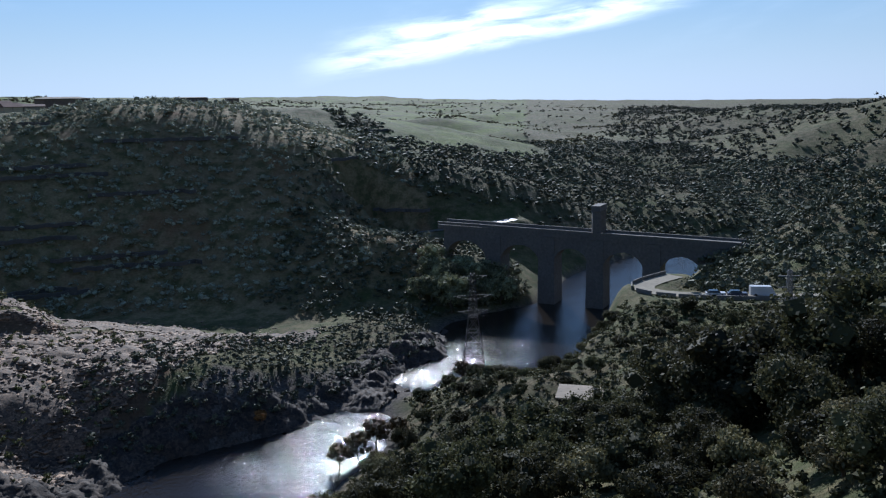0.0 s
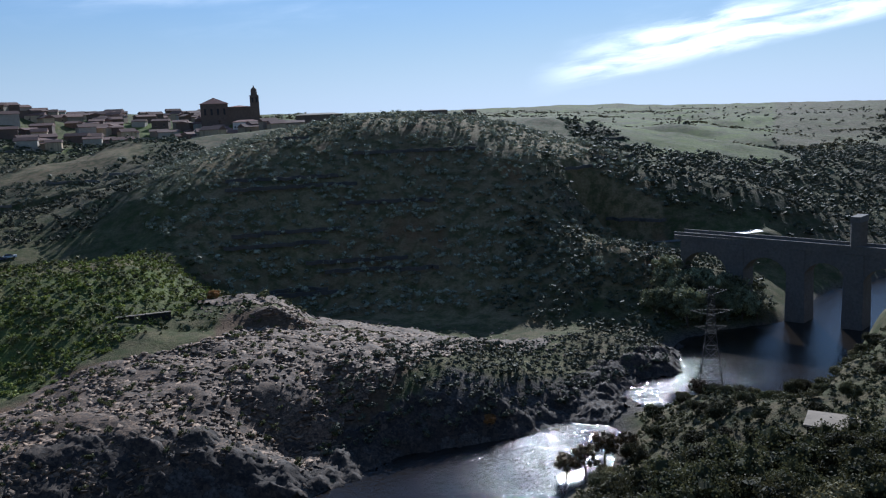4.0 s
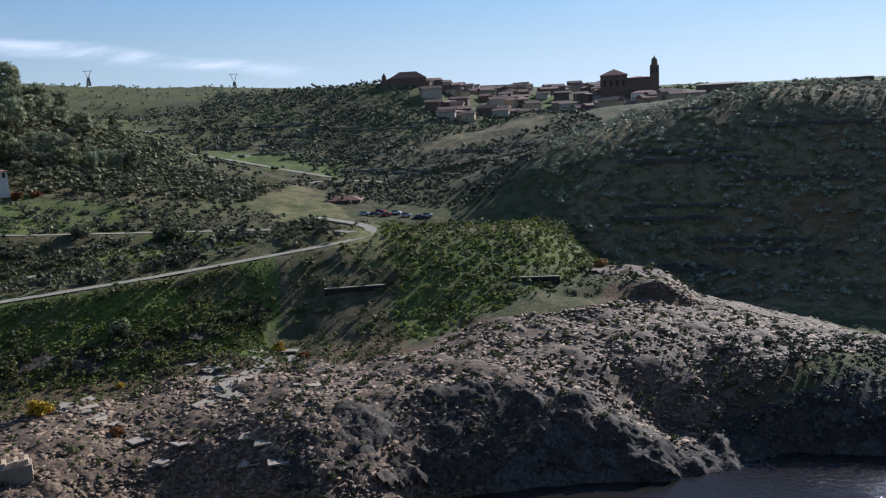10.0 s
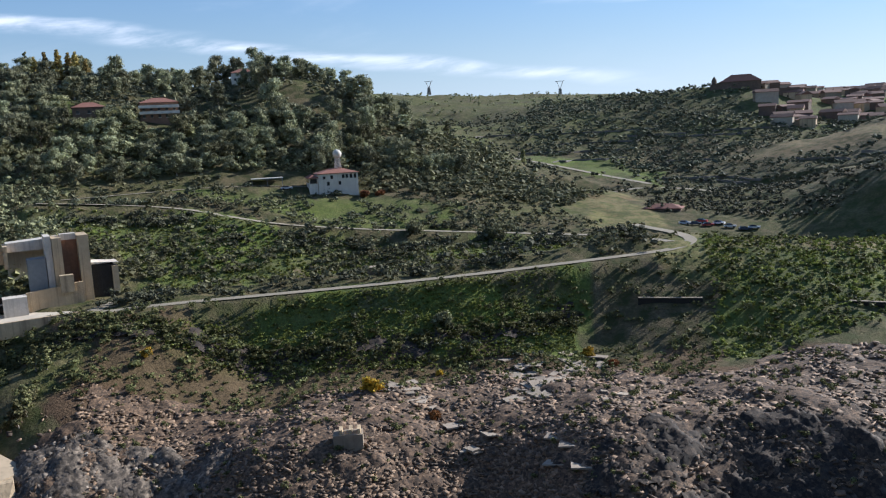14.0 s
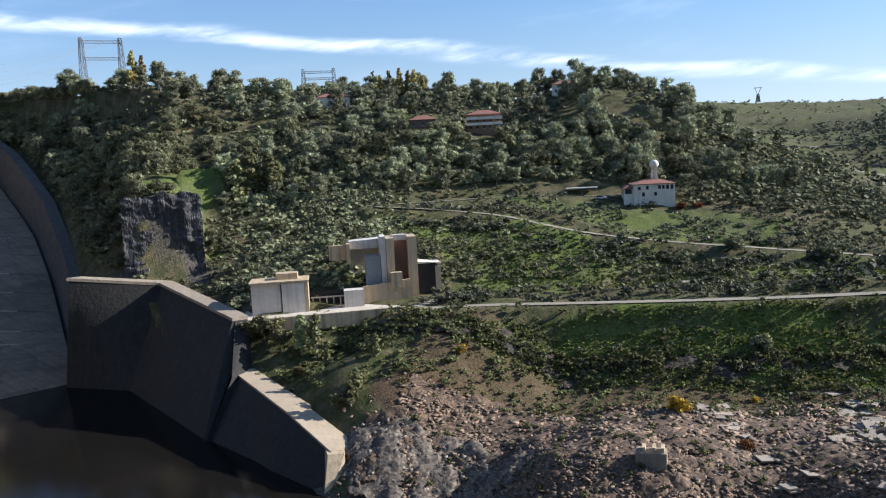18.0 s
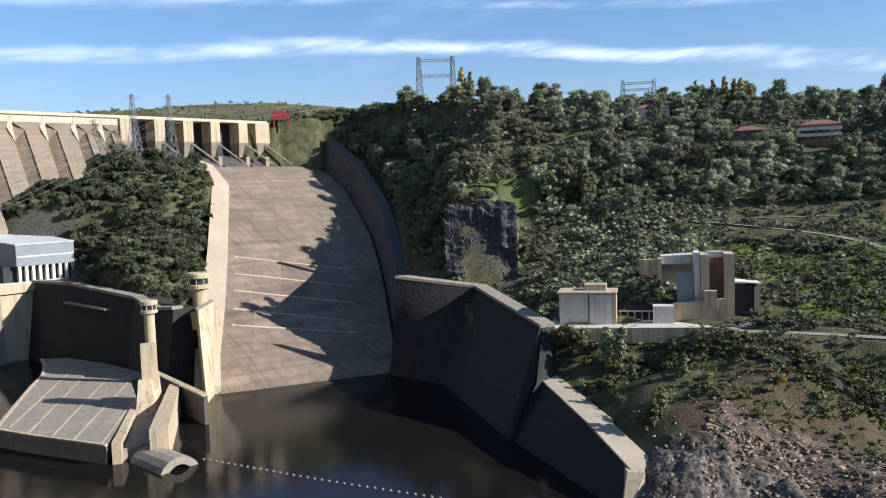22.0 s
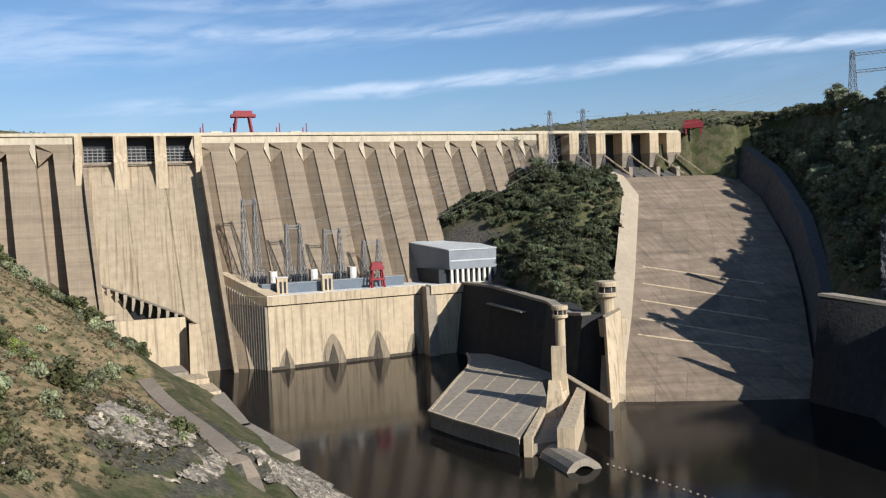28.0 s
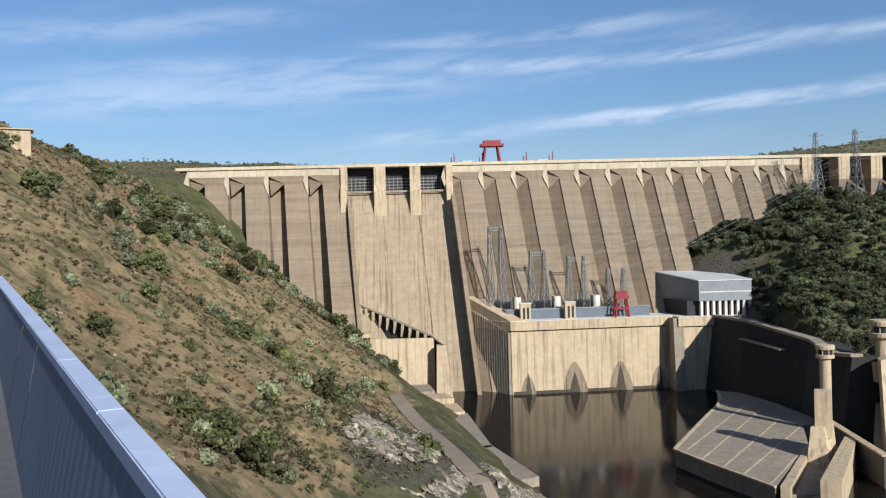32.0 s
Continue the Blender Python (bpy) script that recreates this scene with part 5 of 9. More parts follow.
for f0, f1 in zip(ROWS_DOWN, ROWS_DOWN[1:]):
    (l0, r0), (l1, r1) = chute_row(f0), chute_row(f1)
    for c in range(6):
        q = [[l[i] + (r[i] - l[i]) * g for i in range(3)] for l, r, g in ((l0, r0, c / 6), (l0, r0, (c + 1) / 6), (l1, r1, (c + 1) / 6), (l1, r1, c / 6))]
        solid(bm, [(*p[:2], p[2] - 4) for p in q] + [(*p[:2], p[2] - 0.3) for p in q])
under("joint_bed", bm, M_CHUTEWALL, chute)
for f in (3.875, 4.25, 4.625, 5.0, 5.375):  # pale lime lines across the slabs
    l, r = chute_row(f)
    bm = bmesh.new()
    a, b = [l[i] + (r[i] - l[i]) * 0.05 for i in range(3)], [l[i] + (r[i] - l[i]) * 0.78 for i in range(3)]
    solid(bm, [(a[0], a[1], a[2] - 0.2), (b[0], b[1], b[2] - 0.2), (b[0] - 0.3, b[1] + 0.4, b[2] - 0.45), (a[0] - 0.3, a[1] + 0.4, a[2] - 0.45), (a[0], a[1], a[2] + 0.28), (b[0], b[1], b[2] + 0.28), (b[0] - 0.3, b[1] + 0.4, b[2] + 0.1), (a[0] - 0.3, a[1] + 0.4, a[2] + 0.1)])
    under("lime_line", bm, M_PALE, chute)
bm = bmesh.new()
for k in range(1, 7):
    a, b = CHUTE_LEFT[k], CHUTE_LEFT[k + 1]
    w = 7.5
    solid(bm, [(a[0] - w, a[1] - 2.5, a[2] - 9), (a[0] + 0.5, a[1], a[2] - 3), (b[0] + 0.5, b[1], b[2] - 3), (b[0] - w, b[1] - 2.5, b[2] - 9), (a[0] - w, a[1] - 2.5, a[2] + 4.6), (a[0] + 0.3, a[1], a[2] + 1.2), (b[0] + 0.3, b[1], b[2] + 1.2), (b[0] - w, b[1] - 2.5, b[2] + 4.6)])
under("left_wall", bm, M_KERB, side, "pale curved kerb wall")
bm = bmesh.new()
RIGHT_F = list(np.linspace(1, 7, 19))


def right_rim(f):
    """Foot and rim of the wall that holds back the hill beside the chute."""
    r = chute_row(f)[1]
    rim = (r[0] + 5, r[1] + 2.8)
    top = r[2] + 10.5 + 5 * max(0.0, min(1.0, (4 - f) / 1.5))
    return r, (*rim, top)


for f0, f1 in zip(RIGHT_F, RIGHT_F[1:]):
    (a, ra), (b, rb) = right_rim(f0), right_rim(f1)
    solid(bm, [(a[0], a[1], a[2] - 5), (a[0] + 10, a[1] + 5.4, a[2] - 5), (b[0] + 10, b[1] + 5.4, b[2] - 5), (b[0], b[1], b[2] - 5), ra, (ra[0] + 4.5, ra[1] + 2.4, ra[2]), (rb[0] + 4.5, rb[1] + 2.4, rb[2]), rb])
# the wall's shade is partly in its colour
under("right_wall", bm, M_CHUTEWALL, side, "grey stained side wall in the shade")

lining = thing("bank_lining", dam_at(160, 260, 0), "dark sloping concrete bank lining beside the basin", "retaining wall", kind="structure")
TOP = [(174, 202, 34), (191, 223, 30), (163, 270, 25)]
FOOT = [(173, 197, -5), (171, 222, -5), (135, 277, -5)]
def patch(bm, a, b, c, d, nu=10, nv=6):
    """A smoothly warped sheet between two top and two foot corners."""
    g = [[bm.verts.new(dam_at(*[(a[i] * (1 - u / nu) + b[i] * u / nu) * (1 - v / nv) + (c[i] * (1 - u / nu) + d[i] * u / nu) * v / nv for i in range(3)])) for v in range(nv + 1)] for u in range(nu + 1)]
    for p, q in zip(g, g[1:]):
        for v in range(nv):
            bm.faces.new((p[v], p[v + 1], q[v + 1], q[v]))


# panels face away from the sun; the dark tone deepens that shade
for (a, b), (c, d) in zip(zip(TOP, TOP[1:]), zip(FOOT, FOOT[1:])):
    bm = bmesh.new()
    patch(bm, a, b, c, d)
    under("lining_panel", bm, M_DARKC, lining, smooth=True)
    bm = bmesh.new()
    solid(bm, [(a[0] - 0.6, a[1] - 0.4, a[2]), (a[0] + 3.4, a[1] + 2, a[2]), (b[0] + 3.4, b[1] + 2, b[2]), (b[0] - 0.6, b[1] - 0.4, b[2]), (a[0] - 0.6, a[1] - 0.4, a[2] + 0.9), (a[0] + 3.4, a[1] + 2, a[2] + 0.9), (b[0] + 3.4, b[1] + 2, b[2] + 0.9), (b[0] - 0.6, b[1] - 0.4, b[2] + 0.9)])
    under("coping", bm, M_GREYC, lining)
LOW = [(154, 275, 13), (135, 302, 10), (124, 319, 6)]
LOWF = [(135, 277, -5), (122, 303, -5), (113, 322, -5)]
for (a, b), (c, d) in zip(zip(LOW, LOW[1:]), zip(LOWF, LOWF[1:])):
    bm = bmesh.new()
    solid(bm, [c, (c[0] + 10, c[1] + 6, -6), (d[0] + 10, d[1] + 6, -6), d, a, (a[0] + 1, a[1] + 1, a[2]), (b[0] + 1, b[1] + 1, b[2]), b])
    under("lining_panel", bm, M_DARKC, lining)
    bm = bmesh.new()
    solid(bm, [(a[0], a[1], a[2] - 1), (a[0] + 4.6, a[1] + 2.8, a[2] - 1), (b[0] + 5.5, b[1] + 3.2, b[2] - 1), (b[0], b[1], b[2] - 1), (a[0], a[1], a[2] + 0.5), (a[0] + 4.6, a[1] + 2.8, a[2] + 0.5), (b[0] + 5.5, b[1] + 3.2, b[2] + 0.5), (b[0], b[1], b[2] + 0.5)])
    under("walkway", bm, M_KERB, lining)
bm = bmesh.new()
solid(bm, [(135, 276.5, -5), (150, 284, -5), (167, 273, -5), (160, 268, -5), (150, 277, 13), (154, 278, 13), (166, 272, 25), (163, 270, 25)])
under("end_wall", bm, M_DARKC, lining)
bm = bmesh.new()
solid(bm, [(134.5, 276.2, -5), (140, 280, -5), (156, 276, -5), (150, 272, -5), (162.6, 269.4, 25.1), (164.5, 271, 25.1), (158, 276.5, 14), (153.5, 274.4, 13.4)])
under("joint_wall", bm, M_DARKC, lining)
bm = bmesh.new()
solid(bm, [(113, 322, -5), (118, 326, -5), (128, 320, -5), (122, 316, -5), (122.5, 319, 6.4), (124, 322, 6.4), (128, 320, 6.4), (125, 317, 6.4)])
under("end_pier", bm, M_PALE, lining)

# retaining walls, pier and low platform between powerhouse and chute
ret = thing("basin_retaining_wall", dam_at(118, 110, 0), "dark high retaining wall below the wooded island", "retaining wall", kind="structure")
RT = [(112, 52, 31), (114, 82, 31.5), (119.5, 123, 28.3), (113, 148, 27), (115.5, 157, 27.6)]
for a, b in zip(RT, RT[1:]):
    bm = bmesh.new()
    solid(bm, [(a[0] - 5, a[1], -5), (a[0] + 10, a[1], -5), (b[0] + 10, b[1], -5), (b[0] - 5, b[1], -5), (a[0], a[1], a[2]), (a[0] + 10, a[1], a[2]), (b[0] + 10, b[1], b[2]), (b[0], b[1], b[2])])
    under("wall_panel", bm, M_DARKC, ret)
    bm = bmesh.new()
    solid(bm, [(a[0] - 0.5, a[1], a[2]), (a[0] + 3.4, a[1], a[2]), (b[0] + 3.4, b[1], b[2]), (b[0] - 0.5, b[1], b[2]), (a[0] - 0.5, a[1], a[2] + 1), (a[0] + 3.4, a[1], a[2] + 1), (b[0] + 3.4, b[1], b[2] + 1), (b[0] - 0.5, b[1], b[2] + 1)])
    under("coping", bm, M_GREYC, ret)
bm = bmesh.new()
solid(bm, [(113.2, 178.5, -5), (131.5, 158.5, -5), (134, 152.5, -5), (115.7, 172.5, -5), (118.2, 167.5, 27.8), (128.5, 160.5, 29), (131, 154.5, 29), (120.7, 161.5, 27.8)])
under("wing_pier", bm, M_PALE, ret, "pale leaning wing pier")
bm = bmesh.new()
beam(bm, dam_at(111.6, 84, 25.2), dam_at(114.6, 112, 24.2), 2.4, 0.5)
under("ledge", bm, M_GREYC, ret, "pale ledge on the dark wall")
bm = bmesh.new()
solid(bm, [(122, 150, 20), (131, 151, 20), (131, 160, 20), (122, 160, 20), (121.5, 150, 26), (131, 151, 26), (131, 160, 26), (121.5, 160, 26)])
under("tower_base", bm, M_PALE, ret)

plat = thing("basin_platform", dam_at(85, 160, 0), "low stained concrete platform in the water with pale seams", "platform", kind="structure")
PLAT = [(55.3, 170.5), (68.8, 147.8), (80, 129), (90, 113), (97, 98), (101, 84), (108, 90), (112, 112), (113, 146), (104.4, 147), (94, 171.5), (67, 209), (63.2, 197.2), (59, 184.7)]
bm = bmesh.new()
prism(bm, PLAT, 3.4, 5, dam_at)
under("top_slab", bm, M_GREYC, plat)
c = np.mean(PLAT, axis=0)
bm = bmesh.new()
prism(bm, [tuple(c + (np.array(p) - c) * 0.985) for p in PLAT], -5, 3.4, dam_at)
under("base", bm, M_GREYC, plat)
for a, b in (((98.9, 114.8), (58.3, 172)), ((101.4, 122.4), (59.1, 181.9)), ((101.7, 136.6), (62.2, 189.6)), ((104.4, 146.7), (63.9, 197.6)), ((93.7, 171.4), (66.5, 207))):
    bm = bmesh.new()
    beam(bm, dam_at(*a, 5.0), dam_at(*b, 5.0), 0.55, 0.16)
    under("seam", bm, M_PALE, plat)
EDGE = [PLAT[-3], PLAT[-2], PLAT[-1], PLAT[0], PLAT[1], PLAT[2], PLAT[3], PLAT[4], PLAT[5]]
for a, b in zip(EDGE, EDGE[1:]):
    bm = bmesh.new()
    beam(bm, dam_at(*a, 5.05), dam_at(*b, 5.05), 0.9, 0.5)
    under("edge_kerb", bm, M_PALE, plat)
bm = bmesh.new()
prism(bm, [(71, 209), (98, 167), (110, 158), (110, 168), (82, 210)], -4, 3, dam_at)
under("apron", bm, M_GREYC, plat)
for a, b, w, z0, z1 in (((69, 210), (95, 171), 2.2, 0, 5.4), ((77, 216), (104, 176), 4.5, 0, 8), ((108, 156), (101, 198), 1.6, 0, 8.2)):
    bm = bmesh.new()
    d = np.array(b) - np.array(a)
    q = np.array([-d[1], d[0]]) / np.hypot(*d) * w / 2
    prism(bm, [tuple(np.array(a) - q), tuple(np.array(a) + q), tuple(np.array(b) + q * 0.7), tuple(np.array(b) - q * 0.7)], z0 - 4, z1, dam_at)
    # the tallest wall gets the darker concrete for its shaded face
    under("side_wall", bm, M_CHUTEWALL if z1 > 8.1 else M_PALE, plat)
bm = bmesh.new()
beam(bm, dam_at(108, 156, 8.4), dam_at(101, 198, 8.4), 2.0, 0.4)
under("coping", bm, M_PALE, plat)
bm = bmesh.new()
solid(bm, [(86, 186, 2), (91, 189, 2), (99, 178, 2), (94, 175, 2), (89, 183, 13), (92, 184.5, 13), (98, 178, 13), (95, 176, 13)])
under("ramp_block", bm, M_PALE, plat)
bm = bmesh.new()
prism(bm, [(90.2, 183), (94, 185), (96, 181), (92.4, 179)], 10, 22.6, dam_at)
under("gate_tower", bm, M_PALE, plat)
bm = bmesh.new()  # culvert mouth
for k in range(9):
    t0, t1 = math.pi * k / 9, math.pi * (k + 1) / 9
    f = lambda t, r, n: (76.5 + r * math.cos(t), n, -2 + r * math.sin(t) * 0.95)
    solid(bm, [f(t0, 3.4, 226), f(t0, 5.4, 226), f(t0, 5.4, 211), f(t0, 3.4, 211), f(t1, 3.4, 226), f(t1, 5.4, 226), f(t1, 5.4, 211), f(t1, 3.4, 211)])
under("culvert_arch", bm, M_GREYC, plat)

boom = thing("buoy_line", dam_at(95, 255, 0), "line of small pale floats across the water", "buoy line")
for run in ([(84, 224.3), (88, 240), (91.5, 255.2), (99.7, 283), (108, 310)],):
    pts = along([(*p, 0) for p in run], 1.9)
    for x, y, _ in pts:
        bm = bmesh.new()
        turned(bm, [(0.12, -0.15), (0.34, 0.02), (0.34, 0.2), (0.1, 0.38)], x, y, 6, dam_at)
        under("float", bm, M_GREYC, boom)

# crest furniture: gantry crane, red poles, huts
big = thing("crest_crane", dam_at(23, -3, 105), "dark red gantry crane standing on the dam crest", "gantry crane")
for ds in (-4.2, 4.2):
    for dn in (-3.3, 2):
        bm = bmesh.new()
        beam(bm, dam_at(23 + ds, dn, 104.9), dam_at(23 + ds * 0.7, dn * 0.6, 113.5), 0.9)
        under("leg", bm, M_RED, big)
bm = bmesh.new()
slab(bm, 17.5, 29, -3.6, 2.2, 113.3, 114.6)
slab(bm, 19, 27.5, -3, 1.8, 114.6, 116.2)
under("girder_house", bm, M_RED, big)
for s in (3.5, 4.8, 17.5, 19, 39.5, 41, 52.5, 54.2):
    pole = thing("red_pole", dam_at(s, -5, 105), "thin red steel pole on the dam crest", "pole", "red poles on the crest")
    bm = bmesh.new()
    turned(bm, [(0.35, 104.9), (0.3, 107), (0.22, 111 if s in (4.8, 19, 41, 54.2) else 109)], s, -5, 6, dam_at)
    under("shaft", bm, M_RED, pole)
for s in (11, 49):
    hut = thing("crest_hut", dam_at(s, -5, 105), "small white hut on the dam crest", "hut", "huts on the crest")
    bm = bmesh.new()
    slab(bm, s - 2.5, s + 2.5, -6, -4, 104.9, 106.9)
    under("shell", bm, M_WHITE, hut)
    bm = bmesh.new()
    slab(bm, s - 2.8, s + 2.8, -6.2, -3.8, 106.9, 107.1)
    under("roof", bm, M_ROOFW, hut)

# road surfaces laid on their levelled beds
for name, (run, w) in ROAD_RUNS.items():
    d = np.gradient(run[:, :2], axis=0)
    d /= np.hypot(d[:, 0], d[:, 1])[:, None]
    q = np.stack([-d[:, 1], d[:, 0]], 1) * w / 2
    bm = bmesh.new()
    lo = [bm.verts.new((p[0] + k[0], p[1] + k[1], p[2] + 0.05)) for p, k in zip(run, q)]
    hi = [bm.verts.new((p[0] - k[0], p[1] - k[1], p[2] + 0.05)) for p, k in zip(run, q)]
    for i in range(len(run) - 1):
        bm.faces.new((lo[i], lo[i + 1], hi[i + 1], hi[i]))
    tagged(part("road", bm, M_SHEEN if name == "bridge_road" else M_DRYEARTH if name == "towpath" else M_ROAD), "narrow pale road winding along the hillside", "road", kind="structure")

# ---- plants ----
CORE = np.array([(a, b, c) for c in (-1, 1) for a, b in ((-1, -1), (1, -1), (1, 1), (-1, 1))], float) * 0.85
CORE_Q = np.array([(0, 3, 2, 1), (4, 5, 6, 7), (0, 1, 5, 4), (1, 2, 6, 5), (2, 3, 7, 6), (3, 0, 4, 7)])


def leaf_mesh(name, blobs, per, leaf, mat, seed, flat=0.75):
    """A crown: ragged clumps of small leaf faces round the given centres and radii."""
    rng = np.random.default_rng(seed)
    vs = []
    for cx, cy, cz, r in blobs:
        d = rng.normal(size=(per, 3))
        d /= np.linalg.norm(d, axis=1)[:, None]
        c = np.array([cx, cy, cz]) + d * (r * rng.uniform(0.55, 1.05, (per, 1))) * np.array([1, 1, flat])
        nrm = d + rng.normal(scale=0.7, size=(per, 3))
        a = np.cross(nrm, rng.normal(size=(per, 3)))
        a /= np.linalg.norm(a, axis=1)[:, None] + 1e-9
        b = np.cross(nrm, a)
        b /= np.linalg.norm(b, axis=1)[:, None] + 1e-9
        w = leaf * rng.uniform(0.6, 1.4, (per, 1))
        h = leaf * rng.uniform(0.6, 1.4, (per, 1))
        vs.append(np.stack([c - a * w, c - b * h * 0.8, c + a * w, c + b * h], 1))
        turn = np.linalg.qr(rng.normal(size=(3, 3)))[0]
        core = (CORE * (0.4 * r * rng.uniform(0.7, 1.15, (8, 3)))) @ turn
        vs.append((np.array([cx, cy, cz]) + core)[CORE_Q])
    v = np.concatenate(vs).reshape(-1, 3)
    return quad_mesh(name, v, np.arange(len(v)).reshape(-1, 4), mat)


def quad_mesh(name, v, quads, mat):
    me = bpy.data.meshes.new(name)
    me.vertices.add(len(v))
    me.vertices.foreach_set("co", np.asarray(v, np.float32).ravel())
    me.loops.add(quads.size)
    me.loops.foreach_set("vertex_index", quads.ravel().astype(np.int32))
    me.polygons.add(len(quads))
    me.polygons.foreach_set("loop_start", np.arange(0, quads.size, 4, dtype=np.int32))
    me.polygons.foreach_set("loop_total", np.full(len(quads), 4, np.int32))
    me.update()
    me.materials.append(mat)
    return me


def trunk_mesh(name, height, r, limbs, mat, seed):
    """A tapered bent trunk with limbs that reach the clumps."""
    rng = random.Random(seed)
    bm = bmesh.new()

    def ring(a, d, r0):
        u = d.cross(Vector((0.3, 1, 0.2))).normalized()
        w = d.cross(u)
        return [bm.verts.new(a + (u * math.cos(k * math.pi / 3) + w * math.sin(k * math.pi / 3)) * r0) for k in range(6)]

    def skin(ra, rb):
        for k in range(6):
            bm.faces.new((ra[k], ra[(k + 1) % 6], rb[(k + 1) % 6], rb[k]))

    up, k = Vector((0, 0, 1)), 4
    rings = [ring(Vector((0, 0, -0.6)), up, r)]
    for i in range(k):
        q = Vector((rng.uniform(-0.05, 0.05) * height * (i > 0), rng.uniform(-0.05, 0.05) * height, height * (i + 1) / k))
        rings.append(ring(q, up, r * (0.8 - 0.2 * i) + 0.03))
        skin(rings[-2], rings[-1])
    for cx, cy, cz, cr in limbs:
        s = min(height * 0.9, max(height * 0.3, cz - cr * 1.2))
        a, b = Vector((0, 0, s)), Vector((cx * 0.85, cy * 0.85, cz))
        d = (b - a).normalized()
        ra, rb = ring(a, d, r * 0.35), ring(b, d, r * 0.1)
        skin(ra, rb)
        near = rings[min(k, max(0, round(s / height * k)))]
        bm.faces.new((near[0], ra[0], ra[1]))
    me = bpy.data.meshes.new(name)
    bm.to_mesh(me)
    bm.free()
    me.materials.append(mat)
    return me


def crown_blobs(kind, height, width, count, seed):
    rng = random.Random(seed)
    out = []
    for i in range(count):
        a, f = rng.uniform(0, 2 * math.pi), rng.random()
        if kind == "round":       # holm oak, olive: low and spreading
            z = height * (0.35 + 0.5 * f)
            spread = width / 2 * math.sqrt(max(0.1, 1 - ((f - 0.4) / 0.75) ** 2)) * rng.uniform(0.35, 0.95)
            r = width * rng.uniform(0.15, 0.24)
        elif kind == "tall":      # eucalyptus: high, broken crown
            z = height * (0.2 + 0.76 * f)
            spread = width / 2 * (1.05 - 0.6 * abs(f - 0.45)) * rng.uniform(0.2, 1.0)
            r = width * rng.uniform(0.16, 0.27)
        elif kind == "spire":     # poplar, cypress
            z = height * (0.15 + 0.8 * f)
            spread = width / 2 * (1 - 0.75 * f) * rng.uniform(0.2, 0.9)
            r = width * rng.uniform(0.16, 0.24) * (1.1 - 0.5 * f)
        else:                     # bush: crown down to the ground
            z = height * (0.12 + 0.68 * f)
            spread = width / 2 * math.sqrt(max(0.1, 1 - f * f)) * rng.uniform(0.2, 0.9)
            r = width * rng.uniform(0.17, 0.27)
        out.append((spread * math.cos(a), spread * math.sin(a), z, r))
    return out


def plant_kind(name, kind, height, width, count, per, leaf, mat, bark, label, category, group, seed):
    """A plant standing at the origin, with trunk and crown, ready to be copied."""
    blobs = crown_blobs(kind, height, width, count, seed)
    ob = new(name)
    tagged(ob, label, category, group)
    if kind != "bush":
        t = new("trunk", trunk_mesh("trunk", height * (0.8 if kind in ("tall", "spire") else 0.55), height * 0.02 + 0.08, blobs[:7], bark, seed))
    else:
        t = new("stem", trunk_mesh("stem", height * 0.5, 0.1, blobs[:4], bark, seed))
    t.parent = ob
    c = new("crown", leaf_mesh("crown", blobs, per, leaf, mat, seed))
    c.parent = ob
    return ob


def drop_plants(kinds, spots, rng, lo=0.75, hi=1.25):
    """Stand copies of the given kinds on the ground at plan spots; the first of each kind is used itself."""
    if not len(spots):
        return
    zs = land(spots[:, 0], spots[:, 1])
    for (x, y), z in zip(spots, zs):
        ob = rng.choice(kinds)
        s = rng.uniform(lo, hi)
        m = Matrix.LocRotScale((x, y, z - 0.15), Euler((0, 0, rng.uniform(0, 6.28))), (s, s, s * rng.uniform(0.85, 1.15)))
        if not ob.get("placed"):
            ob["placed"] = 1
            ob.matrix_basis = m
        else:
            made = copy_thing(ob, Matrix.Identity(4))
            made.matrix_basis = m


CLEAR = [(-d * math.sin(radians(b)), d * math.cos(radians(b)), r) for b, d, r in ((84.15, 389, 12), (84.15, 377, 8), (88.4, 386, 10), (88.4, 376, 6), (94.5, 438, 11), (94.5, 426, 8), (78.6, 440, 8), (72.9, 326, 12), (72.9, 312, 10), (73.5, 300, 8), (77.6, 330, 8), (77.6, 320, 7))]


